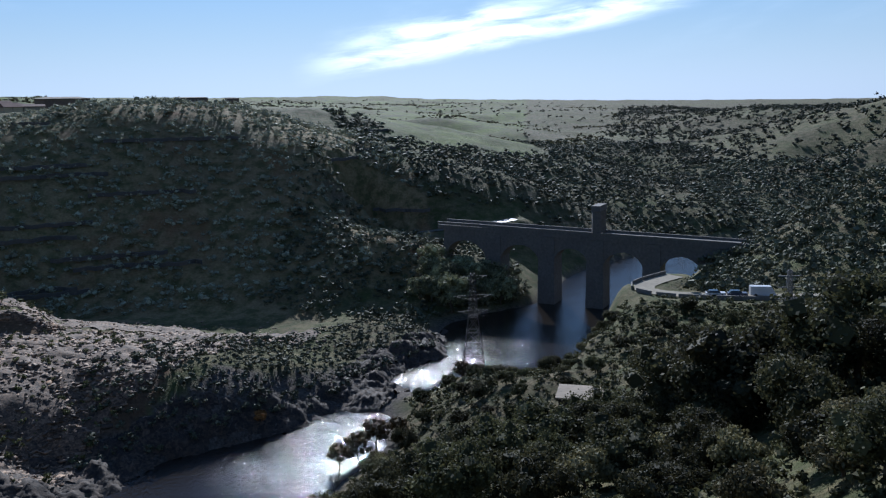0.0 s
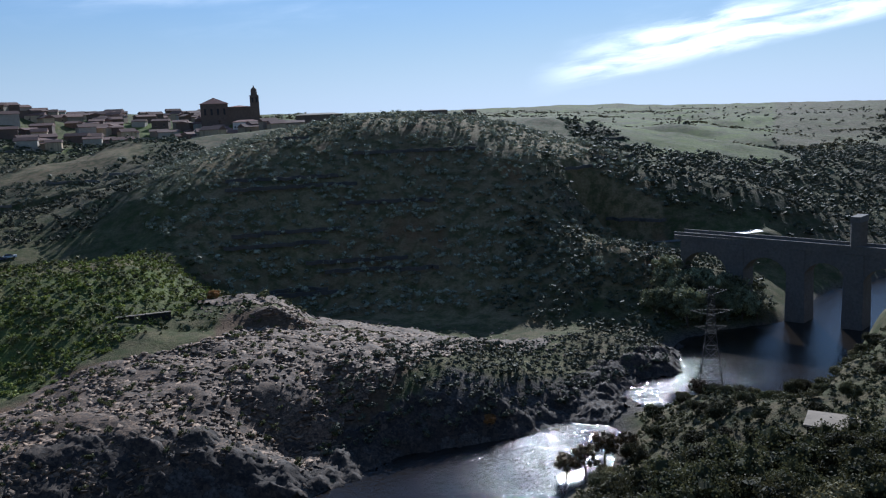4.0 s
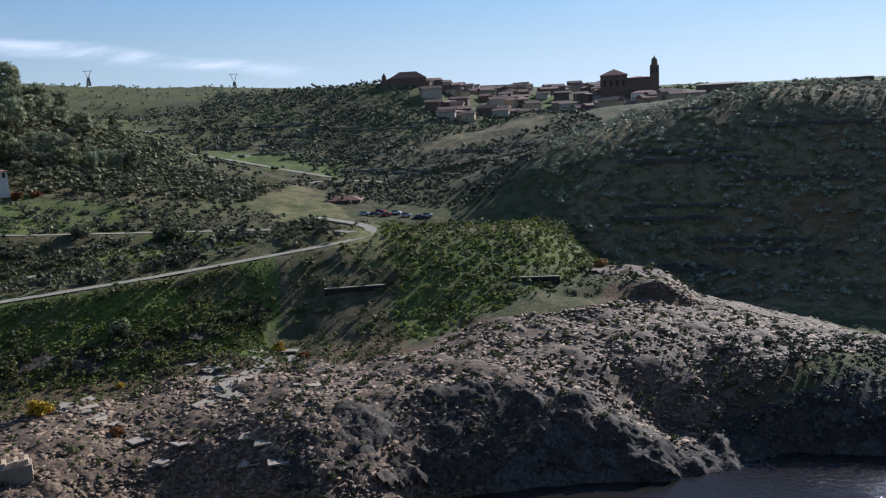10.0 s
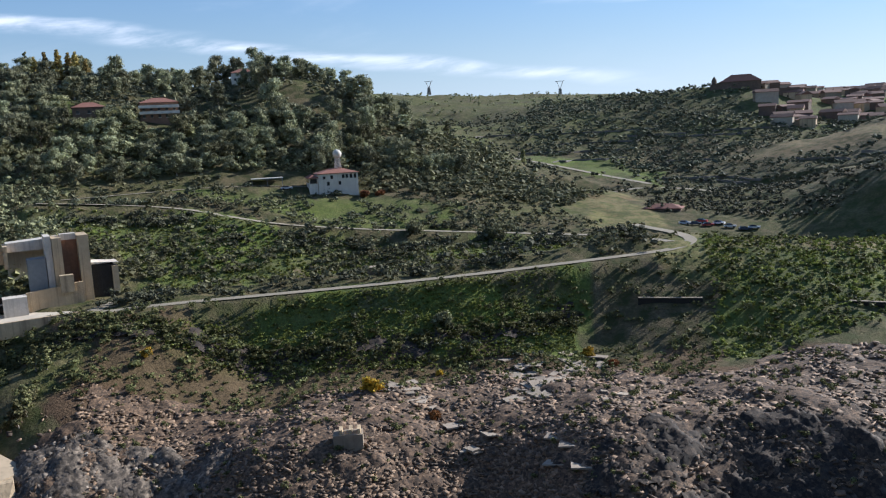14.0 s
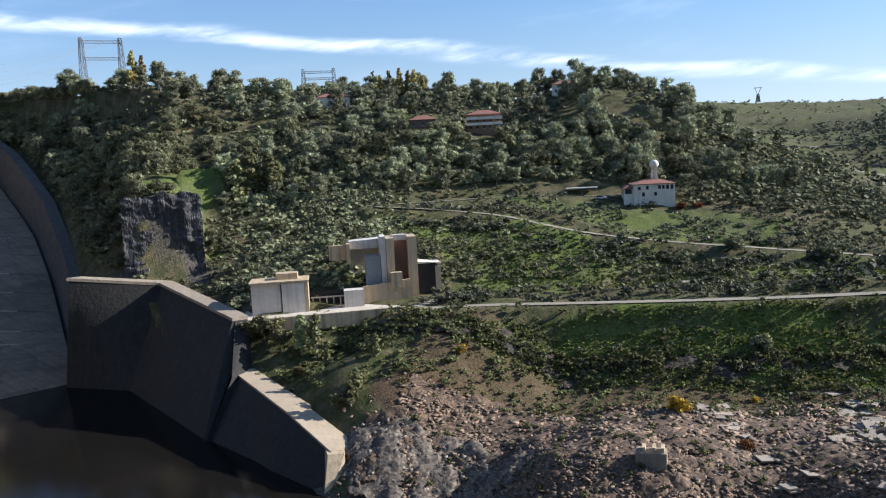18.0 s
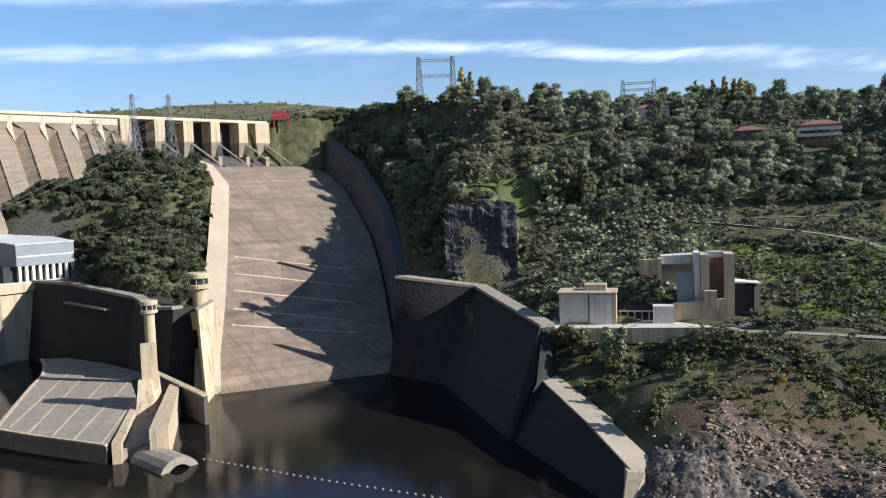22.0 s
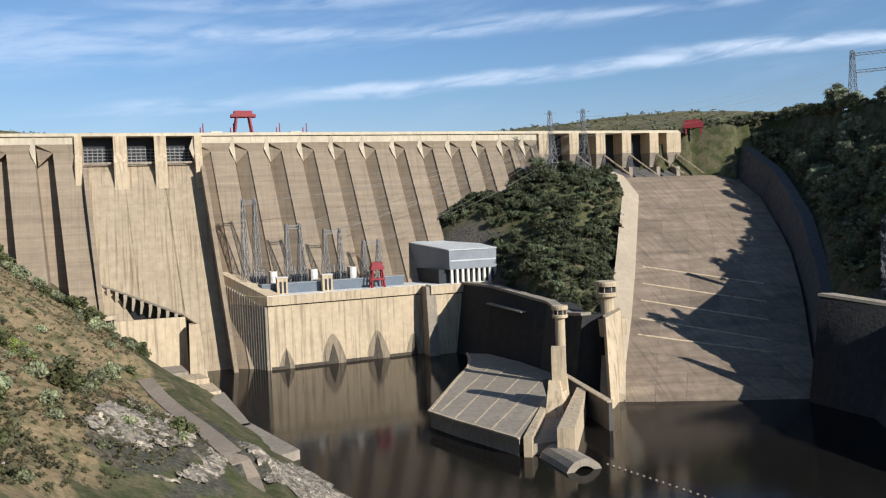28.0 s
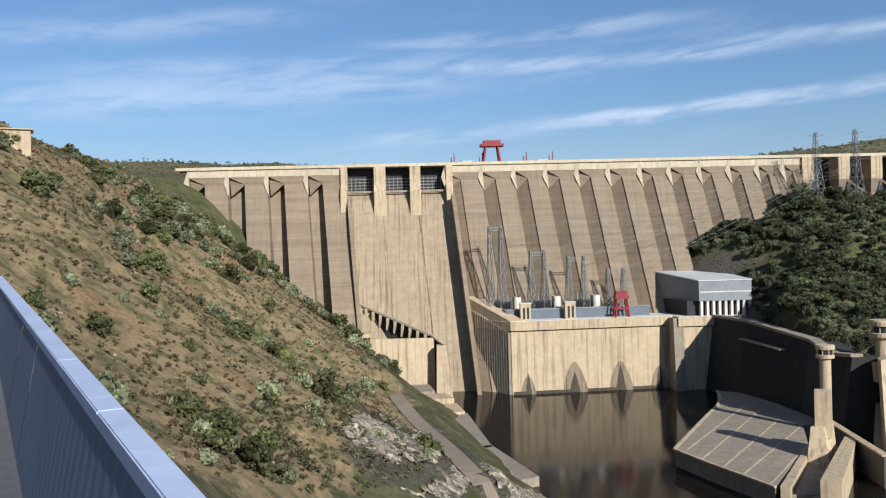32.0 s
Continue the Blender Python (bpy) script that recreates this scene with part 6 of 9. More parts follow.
def scatter(outline, count, seed, gap=2.0, avoid=(), clump=0.0, clump_size=40.0):
    """Up to count plan spots inside an outline, at least gap apart, off the roads, thinned into clumps."""
    rng = np.random.default_rng(seed)
    o = np.array(outline, float)
    lo, hi = o.min(0), o.max(0)
    q = rng.uniform(lo, hi, (count * 9, 2))
    ok = inside(q[:, 0], q[:, 1], [tuple(p) for p in outline])
    for a in avoid:
        ok &= ~inside(q[:, 0], q[:, 1], PLOTS[a])
    if clump:
        ok &= grain(q[:, 0], q[:, 1], clump_size, seed) > clump * 1.2 - 1 + rng.uniform(-0.25, 0.25, len(q))
    q = q[ok]
    for road, (run, w) in ROAD_RUNS.items():
        if len(q):
            d = np.min(np.hypot(q[:, None, 0] - run[None, :, 0], q[:, None, 1] - run[None, :, 1]), 1)
            q = q[d > w / 2 + (11 if road == "bridge_road" else 2.2)]
    q = q[~inside(q[:, 0], q[:, 1], PLOTS["rock_face"])]
    for cx, cy, cr in CLEAR:
        q = q[np.hypot(q[:, 0] - cx, q[:, 1] - cy) > cr]
    cs, cn = dam_plan(q[:, 0], q[:, 1])
    q = q[~(inside(cs, cn, CHUTE_PLAN) | inside(cs - 7, cn - 3, CHUTE_PLAN) | inside(cs + 7, cn + 4, CHUTE_PLAN))]
    z = land(q[:, 0], q[:, 1]) if len(q) else np.zeros(0)
    s, n = dam_plan(q[:, 0], q[:, 1])
    q = q[(z > 1.2) & ~((n < 8) & (s < 268) & (s > -110))]
    cells, keep = {}, []
    for p in q:
        c = (int(p[0] // gap), int(p[1] // gap))
        if any((p[0] - r[0]) ** 2 + (p[1] - r[1]) ** 2 < gap * gap for i in (-1, 0, 1) for j in (-1, 0, 1) for r in cells.get((c[0] + i, c[1] + j), ())):
            continue
        cells.setdefault(c, []).append(p)
        keep.append(p)
        if len(keep) >= count:
            break
    return np.array(keep).reshape(-1, 2)


def scrub_stuff(name, spots, size, per, leaf, mat, label, seed, flat=0.7):
    """Uncounted scrub in one mesh: each bush a few ragged clumps of leaf faces."""
    rng = np.random.default_rng(seed)
    if not len(spots):
        return
    z = land(spots[:, 0], spots[:, 1])
    n = len(spots)
    r = rng.uniform(size[0], size[1], n)
    lump = np.repeat(np.arange(n), 4)
    off = rng.normal(size=(len(lump), 3)) * np.array([0.42, 0.42, 0.22]) * r[lump, None]
    cen = np.stack([spots[lump, 0], spots[lump, 1], z[lump] + r[lump] * 0.45], 1) + off
    rad = r[lump] * rng.uniform(0.4, 0.7, len(lump))
    k = np.repeat(np.arange(len(lump)), per // 4)
    m = len(k)
    d = rng.normal(size=(m, 3))
    d /= np.linalg.norm(d, axis=1)[:, None]
    c = cen[k] + d * (rad[k] * rng.uniform(0.6, 1.05, m))[:, None] * np.array([1, 1, flat])
    nrm = d + rng.normal(scale=0.6, size=(m, 3))
    a = np.cross(nrm, rng.normal(size=(m, 3)))
    a /= np.linalg.norm(a, axis=1)[:, None] + 1e-9
    b = np.cross(nrm, a)
    b /= np.linalg.norm(b, axis=1)[:, None] + 1e-9
    w = (leaf * rng.uniform(0.6, 1.4, m) * np.clip(r[lump][k] / size[1], 0.5, 1))[:, None]
    v = np.stack([c - a * w, c - b * w, c + a * w, c + b * w], 1).reshape(-1, 3)
    turn = np.linalg.qr(rng.normal(size=(len(lump), 3, 3)))[0]
    inner = cen[:, None] + (CORE[None] * (rad[:, None] * 0.4)[..., None] * rng.uniform(0.7, 1.2, (len(lump), 8, 3))) @ turn * np.array([1, 1, flat])
    v = np.concatenate([v, inner[:, CORE_Q].reshape(-1, 3)])
    ob = new(name, quad_mesh(name, v, np.arange(len(v)).reshape(-1, 4), mat))
    tagged(ob, label, "bushes", kind="stuff")


R6 = random.Random(6)
# tall eucalyptus and pines on the hill above the concrete works
EUC = [plant_kind("eucalyptus_tree", "tall", h, w, n, 74, 0.27, L_EUC, M_PALEBARK, "tall grey-green eucalyptus tree on the hillside", "tree", "eucalyptus trees on the hill", 100 + i) for i, (h, w, n) in enumerate(((12.5, 8.5, 34), (10.5, 8, 30), (14, 9, 36), (8.5, 8, 28)))]
HILL_TOP = polar_corners((66, 395), (70, 385), (75, 375), (82, 395), (90, 400), (97, 405), (104, 420), (112, 445), (117, 470), (112, 500), (100, 500), (88, 490), (76, 470), (68, 440))
drop_plants(EUC, scatter(HILL_TOP, 195, 11, 5.0, ("park_grass", "abutment_grass")), R6, 0.65, 1.12)
OAK = [plant_kind("holm_oak", "round", h, w, n, 84, 0.23, L_OAK, M_BARK, "dark rounded holm oak on the slope", "tree", "holm oaks on the slopes", 200 + i) for i, (h, w, n) in enumerate(((8, 9, 20), (6.5, 7, 16), (10, 9, 24)))]
HILL_LOW = polar_corners((62, 380), (68, 345), (76, 338), (84, 345), (92, 345), (98, 330), (104, 350), (110, 360), (116, 400), (119, 440), (112, 440), (100, 405), (85, 395), (72, 380))
drop_plants(OAK, scatter(HILL_LOW, 130, 12, 4.6, ("park_grass", "abutment_grass", "house_lawn")), R6, 0.7, 1.2)
# mixed wood between the hilltop and the villa road
WOOD_FOOT = polar_corners((62, 352), (68, 338), (72, 340), (76, 342), (82, 336), (90, 328), (97, 322), (103, 330), (103, 372), (92, 388), (80, 388), (68, 385))
drop_plants(EUC + OAK[:2], scatter(WOOD_FOOT, 160, 17, 5.0, ("park_grass", "abutment_grass")), R6, 0.55, 0.95)
# oaks along the rim above the chute and around the rock bench
RIM = [dam_at(*p, 0)[:2] for p in ((300, 4), (306, 30), (284, 78), (256, 118), (232, 150), (246, 168), (276, 130), (306, 92), (330, 40), (330, 0))]
drop_plants(OAK, scatter(RIM, 80, 18, 4.0, ("abutment_grass",)), R6, 0.6, 1.05)
# oaks on the bank that rises beside the chute
RIM_OAK = [plant_kind("bank_oak", "round", h, w, n, 78, 0.22, L_OAK, M_BARK, "dark evergreen oak on the bank beside the chute", "tree", "oaks beside the chute", 260 + i) for i, (h, w, n) in enumerate(((7, 8, 20), (5.5, 6.5, 16)))]
CHUTE_BANK = [dam_at(*p, 0)[:2] for p in ((306, 12), (302, 45), (277, 94), (264, 112), (284, 124), (304, 108), (338, 50), (342, 10))]
drop_plants(RIM_OAK, scatter(CHUTE_BANK, 150, 20, 3.6, ("abutment_grass",)), R6, 0.65, 1.15)
# bushes and young oaks on the bench above the rock face
BENCH = polar_corners((109.6, 296), (108, 293), (107, 293), (107.5, 302), (109.8, 312))
drop_plants(RIM_OAK, scatter(BENCH, 16, 21, 3.0), R6, 0.4, 0.7)
BENCH_BACK = polar_corners((109.5, 345), (108, 349), (104, 346), (104, 375), (109, 380))
drop_plants(OAK, scatter(BENCH_BACK, 70, 22, 4.4), R6, 0.55, 0.8)
BENCH_END = polar_corners((107, 292), (105, 291), (102.5, 294), (102, 312), (104.5, 300))
drop_plants(RIM_OAK, scatter(BENCH_END, 14, 23, 3.2), R6, 0.5, 1.0)
SIDE_BANK = [dam_at(*p, 0)[:2] for p in ((304, 10), (310, 45), (286, 95), (270, 122), (285, 130), (300, 130), (338, 60), (340, 5))]
drop_plants(RIM_OAK, scatter(SIDE_BANK, 120, 25, 3.6), R6, 0.4, 0.6)
# oaks on the shaded bank above the top of the chute
END_BANK = [dam_at(*p, 0)[:2] for p in ((271, -4), (300, 6), (322, 8), (330, -30), (300, -40), (275, -30))]
drop_plants(OAK, scatter(END_BANK, 40, 24, 4.0), R6, 0.55, 0.95)
# oaks on the rim of the bank lining
LINING_RIM = [dam_at(*p, 0)[:2] for p in ((183, 196), (188, 206), (196, 218), (202, 214), (196, 194))]
drop_plants(OAK[1:], scatter(LINING_RIM, 9, 19, 3.4), R6, 0.6, 0.95)
# the wooded island between powerhouse and chute
ISLAND = [dam_at(*p, 0)[:2] for p in ((96, 12), (120, 9), (150, 9), (178, 10), (205, 20), (208, 42), (186, 68), (160, 102), (142, 130), (128, 140), (124, 110), (120, 80), (128, 55), (134, 30))]
ISLE = [plant_kind("island_oak", "round", h, w, n, 70, 0.21, L_ISLE, M_BARK, "dense dark evergreen oak on the island", "tree", "evergreen oaks on the island", 300 + i) for i, (h, w, n) in enumerate(((6, 7, 18), (5, 6, 16), (7, 7.5, 20)))]
drop_plants(ISLE, scatter(ISLAND, 250, 13, 3.7), R6, 0.7, 1.15)
ISLAND_BACK = [dam_at(*p, 0)[:2] for p in ((92, 9), (150, 8.5), (150, 26), (132, 20), (100, 17))]
drop_plants(ISLE, scatter(ISLAND_BACK, 60, 26, 2.6), R6, 0.6, 0.95)
# oaks on the far shore before the first arches of the bridge
ARCH_FOOT = polar_corners((1, 270), (-3, 264), (-7.2, 256), (-7.6, 244), (-3, 242), (2, 250))
drop_plants(OAK, scatter(ARCH_FOOT, 34, 27, 3.6), R6, 0.8, 1.35)
# bank below the viewpoint
BANK = polar_corners((-30, 42), (-18, 52), (-6, 60), (6, 72), (13, 100), (15, 132), (7, 158), (-1, 186), (-6, 195), (-12, 180), (-18, 172), (-30, 165), (-33, 100))
THICK = [plant_kind("thicket_tree", "round", h, w, n, 190, 0.13, m, M_BARK, "dense evergreen thicket tree below the viewpoint", "tree", "thicket trees below the viewpoint", 400 + i) for i, (h, w, n, m) in enumerate(((6, 7, 26, L_THICK), (4.6, 6, 22, L_THICK), (7.5, 8, 30, L_THICK), (3.6, 4.5, 16, L_GREY)))]
HUT_X, HUT_Y = 134 * math.sin(radians(10.2)), 134 * math.cos(radians(10.2))
_spots = scatter(BANK, 230, 14, 3.9)
_far = np.hypot(_spots[:, 0], _spots[:, 1])
_clear = np.hypot(_spots[:, 0] - HUT_X, _spots[:, 1] - HUT_Y) > 7.5
_front = (np.abs(np.degrees(np.arctan2(_spots[:, 0], _spots[:, 1])) - 10.2) < 4) & (_far > 112) & (_far < 134)
drop_plants(THICK, _spots[_clear & ~_front & (_far < 105)], R6, 0.65, 1.1)
drop_plants(THICK, _spots[_clear & ~_front & (_far >= 105) & (_far < 140)], R6, 0.45, 0.8)
drop_plants(THICK, _spots[_clear & (_far >= 140)], R6, 0.3, 0.55)
for b, d, k, sc in ((-17.5, 96, 2, 1.75), (-21.5, 92, 0, 2.0), (-25.5, 104, 2, 1.7), (-13.8, 108, 1, 1.5), (-20.5, 116, 0, 1.6), (-28, 86, 2, 1.8), (-7.2, 92, 0, 1.35), (-2.0, 100, 1, 1.3), (-15.5, 126, 0, 1.3)):
    x, y = -d * math.sin(radians(b)), d * math.cos(radians(b))
    copy_thing(THICK[k], Matrix.Identity(4)).matrix_basis = Matrix.LocRotScale((x, y, float(land(x, y)[0]) - 0.3), Euler((0, 0, b)), (sc, sc, sc * 0.9))
THIN = plant_kind("bank_alder", "round", 6.5, 6.5, 34, 26, 0.14, leafage("sparse_winter_leaves", (0.07, 0.05, 0.025), (0.15, 0.11, 0.055)), M_BARK, "thin half-bare tree leaning over the glittering river", "tree", "half-bare trees at the water", 430)
for i, (b, d, sc) in enumerate(((5.2, 148, 1.0), (6.6, 144, 0.85), (8.0, 141, 0.75), (3.6, 152, 0.7), (-1.2, 172, 0.6))):
    x, y = -d * math.sin(radians(b)), d * math.cos(radians(b))
    m = Matrix.LocRotScale((x, y, max(0.4, float(land(x, y)[0])) - 0.3), Euler((0.1, 0, 20 * b)), (sc, sc, sc))
    if i == 0:
        THIN.matrix_basis = m
    else:
        copy_thing(THIN, Matrix.Identity(4)).matrix_basis = m
NHILL = polar_corners((-16, 190), (-22, 185), (-31, 180), (-36, 300), (-26, 330), (-19, 270))
scrub_stuff("hill_scrub", scatter(NHILL, 520, 15, 2.6), (1.6, 3.4), 64, 0.36, L_BACK, "dark evergreen scrub covering the hillside above the road", 15)
# mid slopes south of the river
MID = [("slope_scrub", polar_corners((66, 246), (80, 250), (92, 250), (90, 275), (78, 275), (68, 270)), 260, 2.6, (1.2, 3.0), L_OAK, ()),
       ("slope_scrub", polar_corners((50, 240), (60, 236), (75, 232), (88, 240), (102, 250), (108, 300), (100, 335), (85, 335), (72, 325), (62, 330), (52, 300)), 400, 3.4, (1.0, 3.4), L_OAK, ("house_lawn", "green_slope_upper")),
       ("slope_scrub", polar_corners((58, 205), (70, 212), (82, 205), (90, 200), (97, 205), (101, 225), (95, 232), (84, 222), (72, 222), (60, 236)), 150, 2.6, (0.9, 2.2), L_SCRUB, ()),
       ("slope_scrub", polar_corners((80, 200), (86, 184), (93, 185), (101, 200), (103, 228), (96, 232), (88, 222), (80, 216)), 120, 2.2, (0.9, 2.6), L_SCRUB, ()),
       ("slope_scrub", polar_corners((60, 185), (70, 192), (80, 192), (82, 205), (70, 208), (58, 202)), 60, 3.0, (0.6, 1.6), L_BACK, ()),
       ("terrace_scrub", polar_corners((26, 228), (34, 205), (42, 195), (52, 200), (58, 215), (52, 260), (46, 300), (38, 300), (30, 262)), 430, 2.8, (0.6, 2.4), L_SCRUB, ()),
       ("dark_slope_scrub", polar_corners((2, 270), (10, 255), (20, 252), (30, 255), (36, 300), (38, 420), (30, 450), (18, 440), (6, 420), (0, 330)), 1500, 3.2, (1.4, 3.2), L_SLOPE, ("ridge_grass",)),
       ("town_slope_scrub", polar_corners((32, 420), (40, 400), (50, 410), (54, 520), (50, 640), (40, 640), (34, 560)), 640, 4.6, (1.2, 4.2), L_BACK, ("hill_field",)),
       ("valley_scrub", polar_corners((50, 430), (56, 410), (62, 440), (68, 520), (66, 800), (52, 800), (46, 680)), 520, 5.0, (1.4, 4.6), L_BACK, ("valley_field",)),
       ("bridge_slope_scrub", polar_corners((-22, 400), (-14, 360), (-6, 325), (2, 270), (5, 330), (8, 520), (-4, 760), (-18, 740)), 2300, 3.0, (1.5, 4.2), L_BACK, ("far_green",)),
       ("far_scrub", polar_corners((-30, 700), (-10, 700), (8, 600), (30, 640), (30, 1500), (0, 1900), (-30, 1700)), 600, 9.0, (1.6, 4.4), L_BACK, ()),
       ("far_scrub", polar_corners((40, 760), (66, 760), (70, 1500), (40, 1600)), 350, 9.0, (2.0, 5.0), L_OAK, ()),
       ("shore_scrub", polar_corners((-1, 215), (4, 192), (10, 168), (18, 158), (26, 150), (24, 180), (16, 205), (6, 226), (-1, 240)), 380, 2.0, (0.8, 2.2), L_BACK, ()),
       ("quarry_scrub", PLOTS["quarry"], 750, 1.8, (0.3, 1.2), L_SCRUB, ())]
MID += [("lawn_bushes", polar_corners((60, 262), (70, 285), (80, 300), (96, 300), (96, 325), (80, 335), (70, 310), (60, 300)), 170, 3.4, (0.9, 2.6), L_BACK, ()),
        ("ridge_wood", polar_corners((44, 560), (50, 470), (57, 480), (61, 640), (58, 900), (46, 900)), 800, 5.0, (2.0, 5.0), L_BACK, ("valley_field",)),
        ("river_slope_scrub", polar_corners((-7, 245), (0, 236), (8, 232), (13, 250), (9, 345), (-4, 335)), 420, 2.6, (1.2, 3.2), L_BACK, ()),
        ("far_scrub", polar_corners((112, 600), (135, 900), (172, 1000), (183, 700), (183, 1500), (150, 1650), (118, 1500)), 900, 9.0, (2.5, 6.0), L_OAK, ()),
        ("valley_side_scrub", polar_corners((-27, 420), (-20, 415), (-17, 470), (-18, 640), (-27, 620)), 620, 3.4, (1.8, 4.4), L_BACK, ()),
        ("far_wood", polar_corners((-30, 560), (-22, 520), (-15, 640), (-11, 1000), (-13, 1900), (-30, 1800)), 2600, 5.5, (2.4, 6.0), L_BACK, ()),
        ("far_hedge", polar_corners((-12, 600), (8, 560), (28, 620), (28, 1900), (-12, 2100)), 160, 9.0, (2.0, 4.5), L_GREY, ()),
        ("foot_scrub", PLOTS["foot_band"], 420, 1.7, (0.5, 1.7), L_SCRUB, ()),
        ("hill_wood", polar_corners((57, 335), (64, 326), (71, 322), (71, 380), (64, 405), (54, 385)), 460, 2.8, (1.8, 4.8), L_OAK, ()),
        ("wood_fill", HILL_TOP, 1000, 2.8, (1.4, 4.6), L_EUC, ("park_grass", "abutment_grass")),
        ("wood_fill", HILL_LOW, 800, 2.8, (1.2, 4.2), L_OAK, ("park_grass", "abutment_grass", "house_lawn")),
        ("wood_fill", polar_corners((59, 395), (64, 370), (70, 350), (72, 385), (68, 430), (62, 450)), 520, 3.0, (2.2, 5.0), L_OAK, ()),
        ("wood_fill", WOOD_FOOT, 620, 2.8, (1.4, 4.4), L_OAK, ("park_grass", "abutment_grass")),
        ("slope_wood", polar_corners((91, 246), (98, 238), (102, 246), (103, 300), (102, 335), (91, 322)), 360, 2.6, (1.3, 3.8), L_OAK, ("abutment_grass",)),
        ("slope_scrub", polar_corners((60, 262), (74, 262), (90, 262), (90, 285), (78, 318), (66, 318), (60, 300)), 210, 3.2, (0.8, 2.9), L_OAK, ()),
        ("road_scrub", polar_corners((-12, 186), (-14, 172), (-20, 164), (-30, 160), (-31, 176), (-20, 180), (-15, 184)), 260, 1.8, (0.8, 1.9), L_THICK, ()),
        ("bank_scrub", BANK, 1500, 1.5, (0.5, 1.3), L_THICK, ()),
        ("valley_scrub", polar_corners((40, 320), (48, 340), (56, 330), (60, 400), (52, 420), (42, 410), (36, 360)), 420, 3.6, (1.3, 3.2), L_BACK, ("terrace_field",)),
        ("island_scrub", ISLAND, 520, 2.2, (1.2, 2.6), L_ISLE, ()),
        ("abutment_scrub", [dam_at(*p, 0)[:2] for p in ((272, 14), (306, 14), (304, 44), (276, 96), (247, 136), (222, 168), (190, 215), (215, 225), (250, 180), (290, 130), (330, 60), (330, 0))], 420, 2.8, (1.8, 4.2), L_OAK, ("abutment_grass",))]
for i, (nm, plan, count, gap, size, mat, avoid) in enumerate(MID):
    per, leaf = (32, 0.6) if "far" in nm else (76, 0.24)
    if nm in ("quarry_scrub", "terrace_scrub", "shore_scrub") or size[1] < 2.5:
        per, leaf = 60, 0.19
    scrub_stuff(nm, scatter(plan, count, 30 + i, gap, avoid, 0.0 if nm.startswith("dark") else 0.35, 30.0), size, per, leaf, mat, "low dark evergreen scrub on the hillside", 30 + i)
# single bushes and young trees that stand out
LONE = [plant_kind("round_bush", "bush", 4.6, 6.4, 24, 60, 0.3, L_OAK, M_BARK, "large round dark bush standing alone on the slope", "bush", "lone bushes", 710), plant_kind("olive_tree", "round", 7.5, 6.5, 26, 60, 0.3, L_GREY, M_BARK, "grey-green olive tree beside the basin wall", "tree", "olive trees", 711)]
for k, b, d, sc in ((0, 67.69, 278, 1.0), (0, 62.1, 276, 1.15), (0, 66.0, 203, 0.8), (0, 159.7, 210, 1.0), (0, 58.3, 350, 1.0), (0, 95.6, 292, 0.7), (1, 100.1, 222, 1.25), (1, 101.2, 224, 1.0), (1, 99.2, 219, 0.9), (1, 97.9, 205, 0.6), (1, 93.8, 186, 0.5), (1, 95.6, 182, 0.55), (1, 94.6, 181, 0.5), (1, 177.4, 203, 0.4), (0, 170.0, 203, 0.75), (0, 174.4, 222, 0.6)):
    x, y = -d * math.sin(radians(b)), d * math.cos(radians(b))
    m = Matrix.LocRotScale((x, y, float(land(x, y)[0]) - 0.15), Euler((0, 0, b)), (sc, sc, sc))
    if LONE[k].get("placed"):
        copy_thing(LONE[k], Matrix.Identity(4)).matrix_basis = m
    else:
        LONE[k]["placed"] = 1
        LONE[k].matrix_basis = m
# hedgerows that part the far fields
_rng = np.random.default_rng(91)
_rows = []
for _ in range(46):
    b, d, a, n = _rng.uniform(-12, 30), _rng.uniform(620, 1700), _rng.uniform(0, 3.14), _rng.integers(14, 34)
    k = np.arange(n) * 6.0
    _rows.append(np.stack([-d * math.sin(radians(b)) + k * math.cos(a), d * math.cos(radians(b)) + k * math.sin(a)], 1) + _rng.normal(0, 1.0, (n, 2)))
scrub_stuff("far_hedgerows", np.concatenate(_rows), (1.4, 3.0), 32, 0.7, L_GREY, "dark hedgerows parting the far green fields", 91)
# dry hill beside the viewpoint
DRY = PLOTS["dry_hill"]
BUSH = [plant_kind("hill_bush", "bush", h, w, n, 40, 0.26, m, M_BARK, "rounded dark evergreen bush on the dry hillside", "bush", "bushes on the dry hill", 500 + i) for i, (h, w, n, m) in enumerate(((2.6, 4.0, 16, L_OAK), (1.8, 3.0, 12, L_OAK), (3.2, 4.6, 18, L_SCRUB)))]
drop_plants(BUSH, scatter(DRY, 230, 50, 3.6, (), 0.45, 26.0), R6, 0.4, 1.5)
scrub_stuff("green_tufts", scatter(PLOTS["green_patch"], 260, 56, 0.7), (0.3, 0.7), 24, 0.24, L_GRASS, "bright green grass patch on the dry hill", 56, 0.5)
HILL_EDGE = polar_corners((178, 215), (174, 262), (171, 300), (166, 318), (160, 305), (156, 290), (158, 270), (164, 275), (170, 250), (175, 205))
drop_plants(BUSH, scatter(HILL_EDGE, 95, 57, 3.0), R6, 0.9, 1.9)
HILL_FOOT = polar_corners((172, 80), (164, 95), (158, 120), (152, 160), (158, 175), (165, 130), (174, 100))
drop_plants(BUSH, scatter(HILL_FOOT, 24, 58, 3.6), R6, 0.5, 1.1)
scrub_stuff("hill_foot_scrub", scatter(HILL_FOOT, 600, 59, 1.3), (0.3, 1.0), 36, 0.18, L_GREY, "low green scrub at the foot of the dry hill", 59)
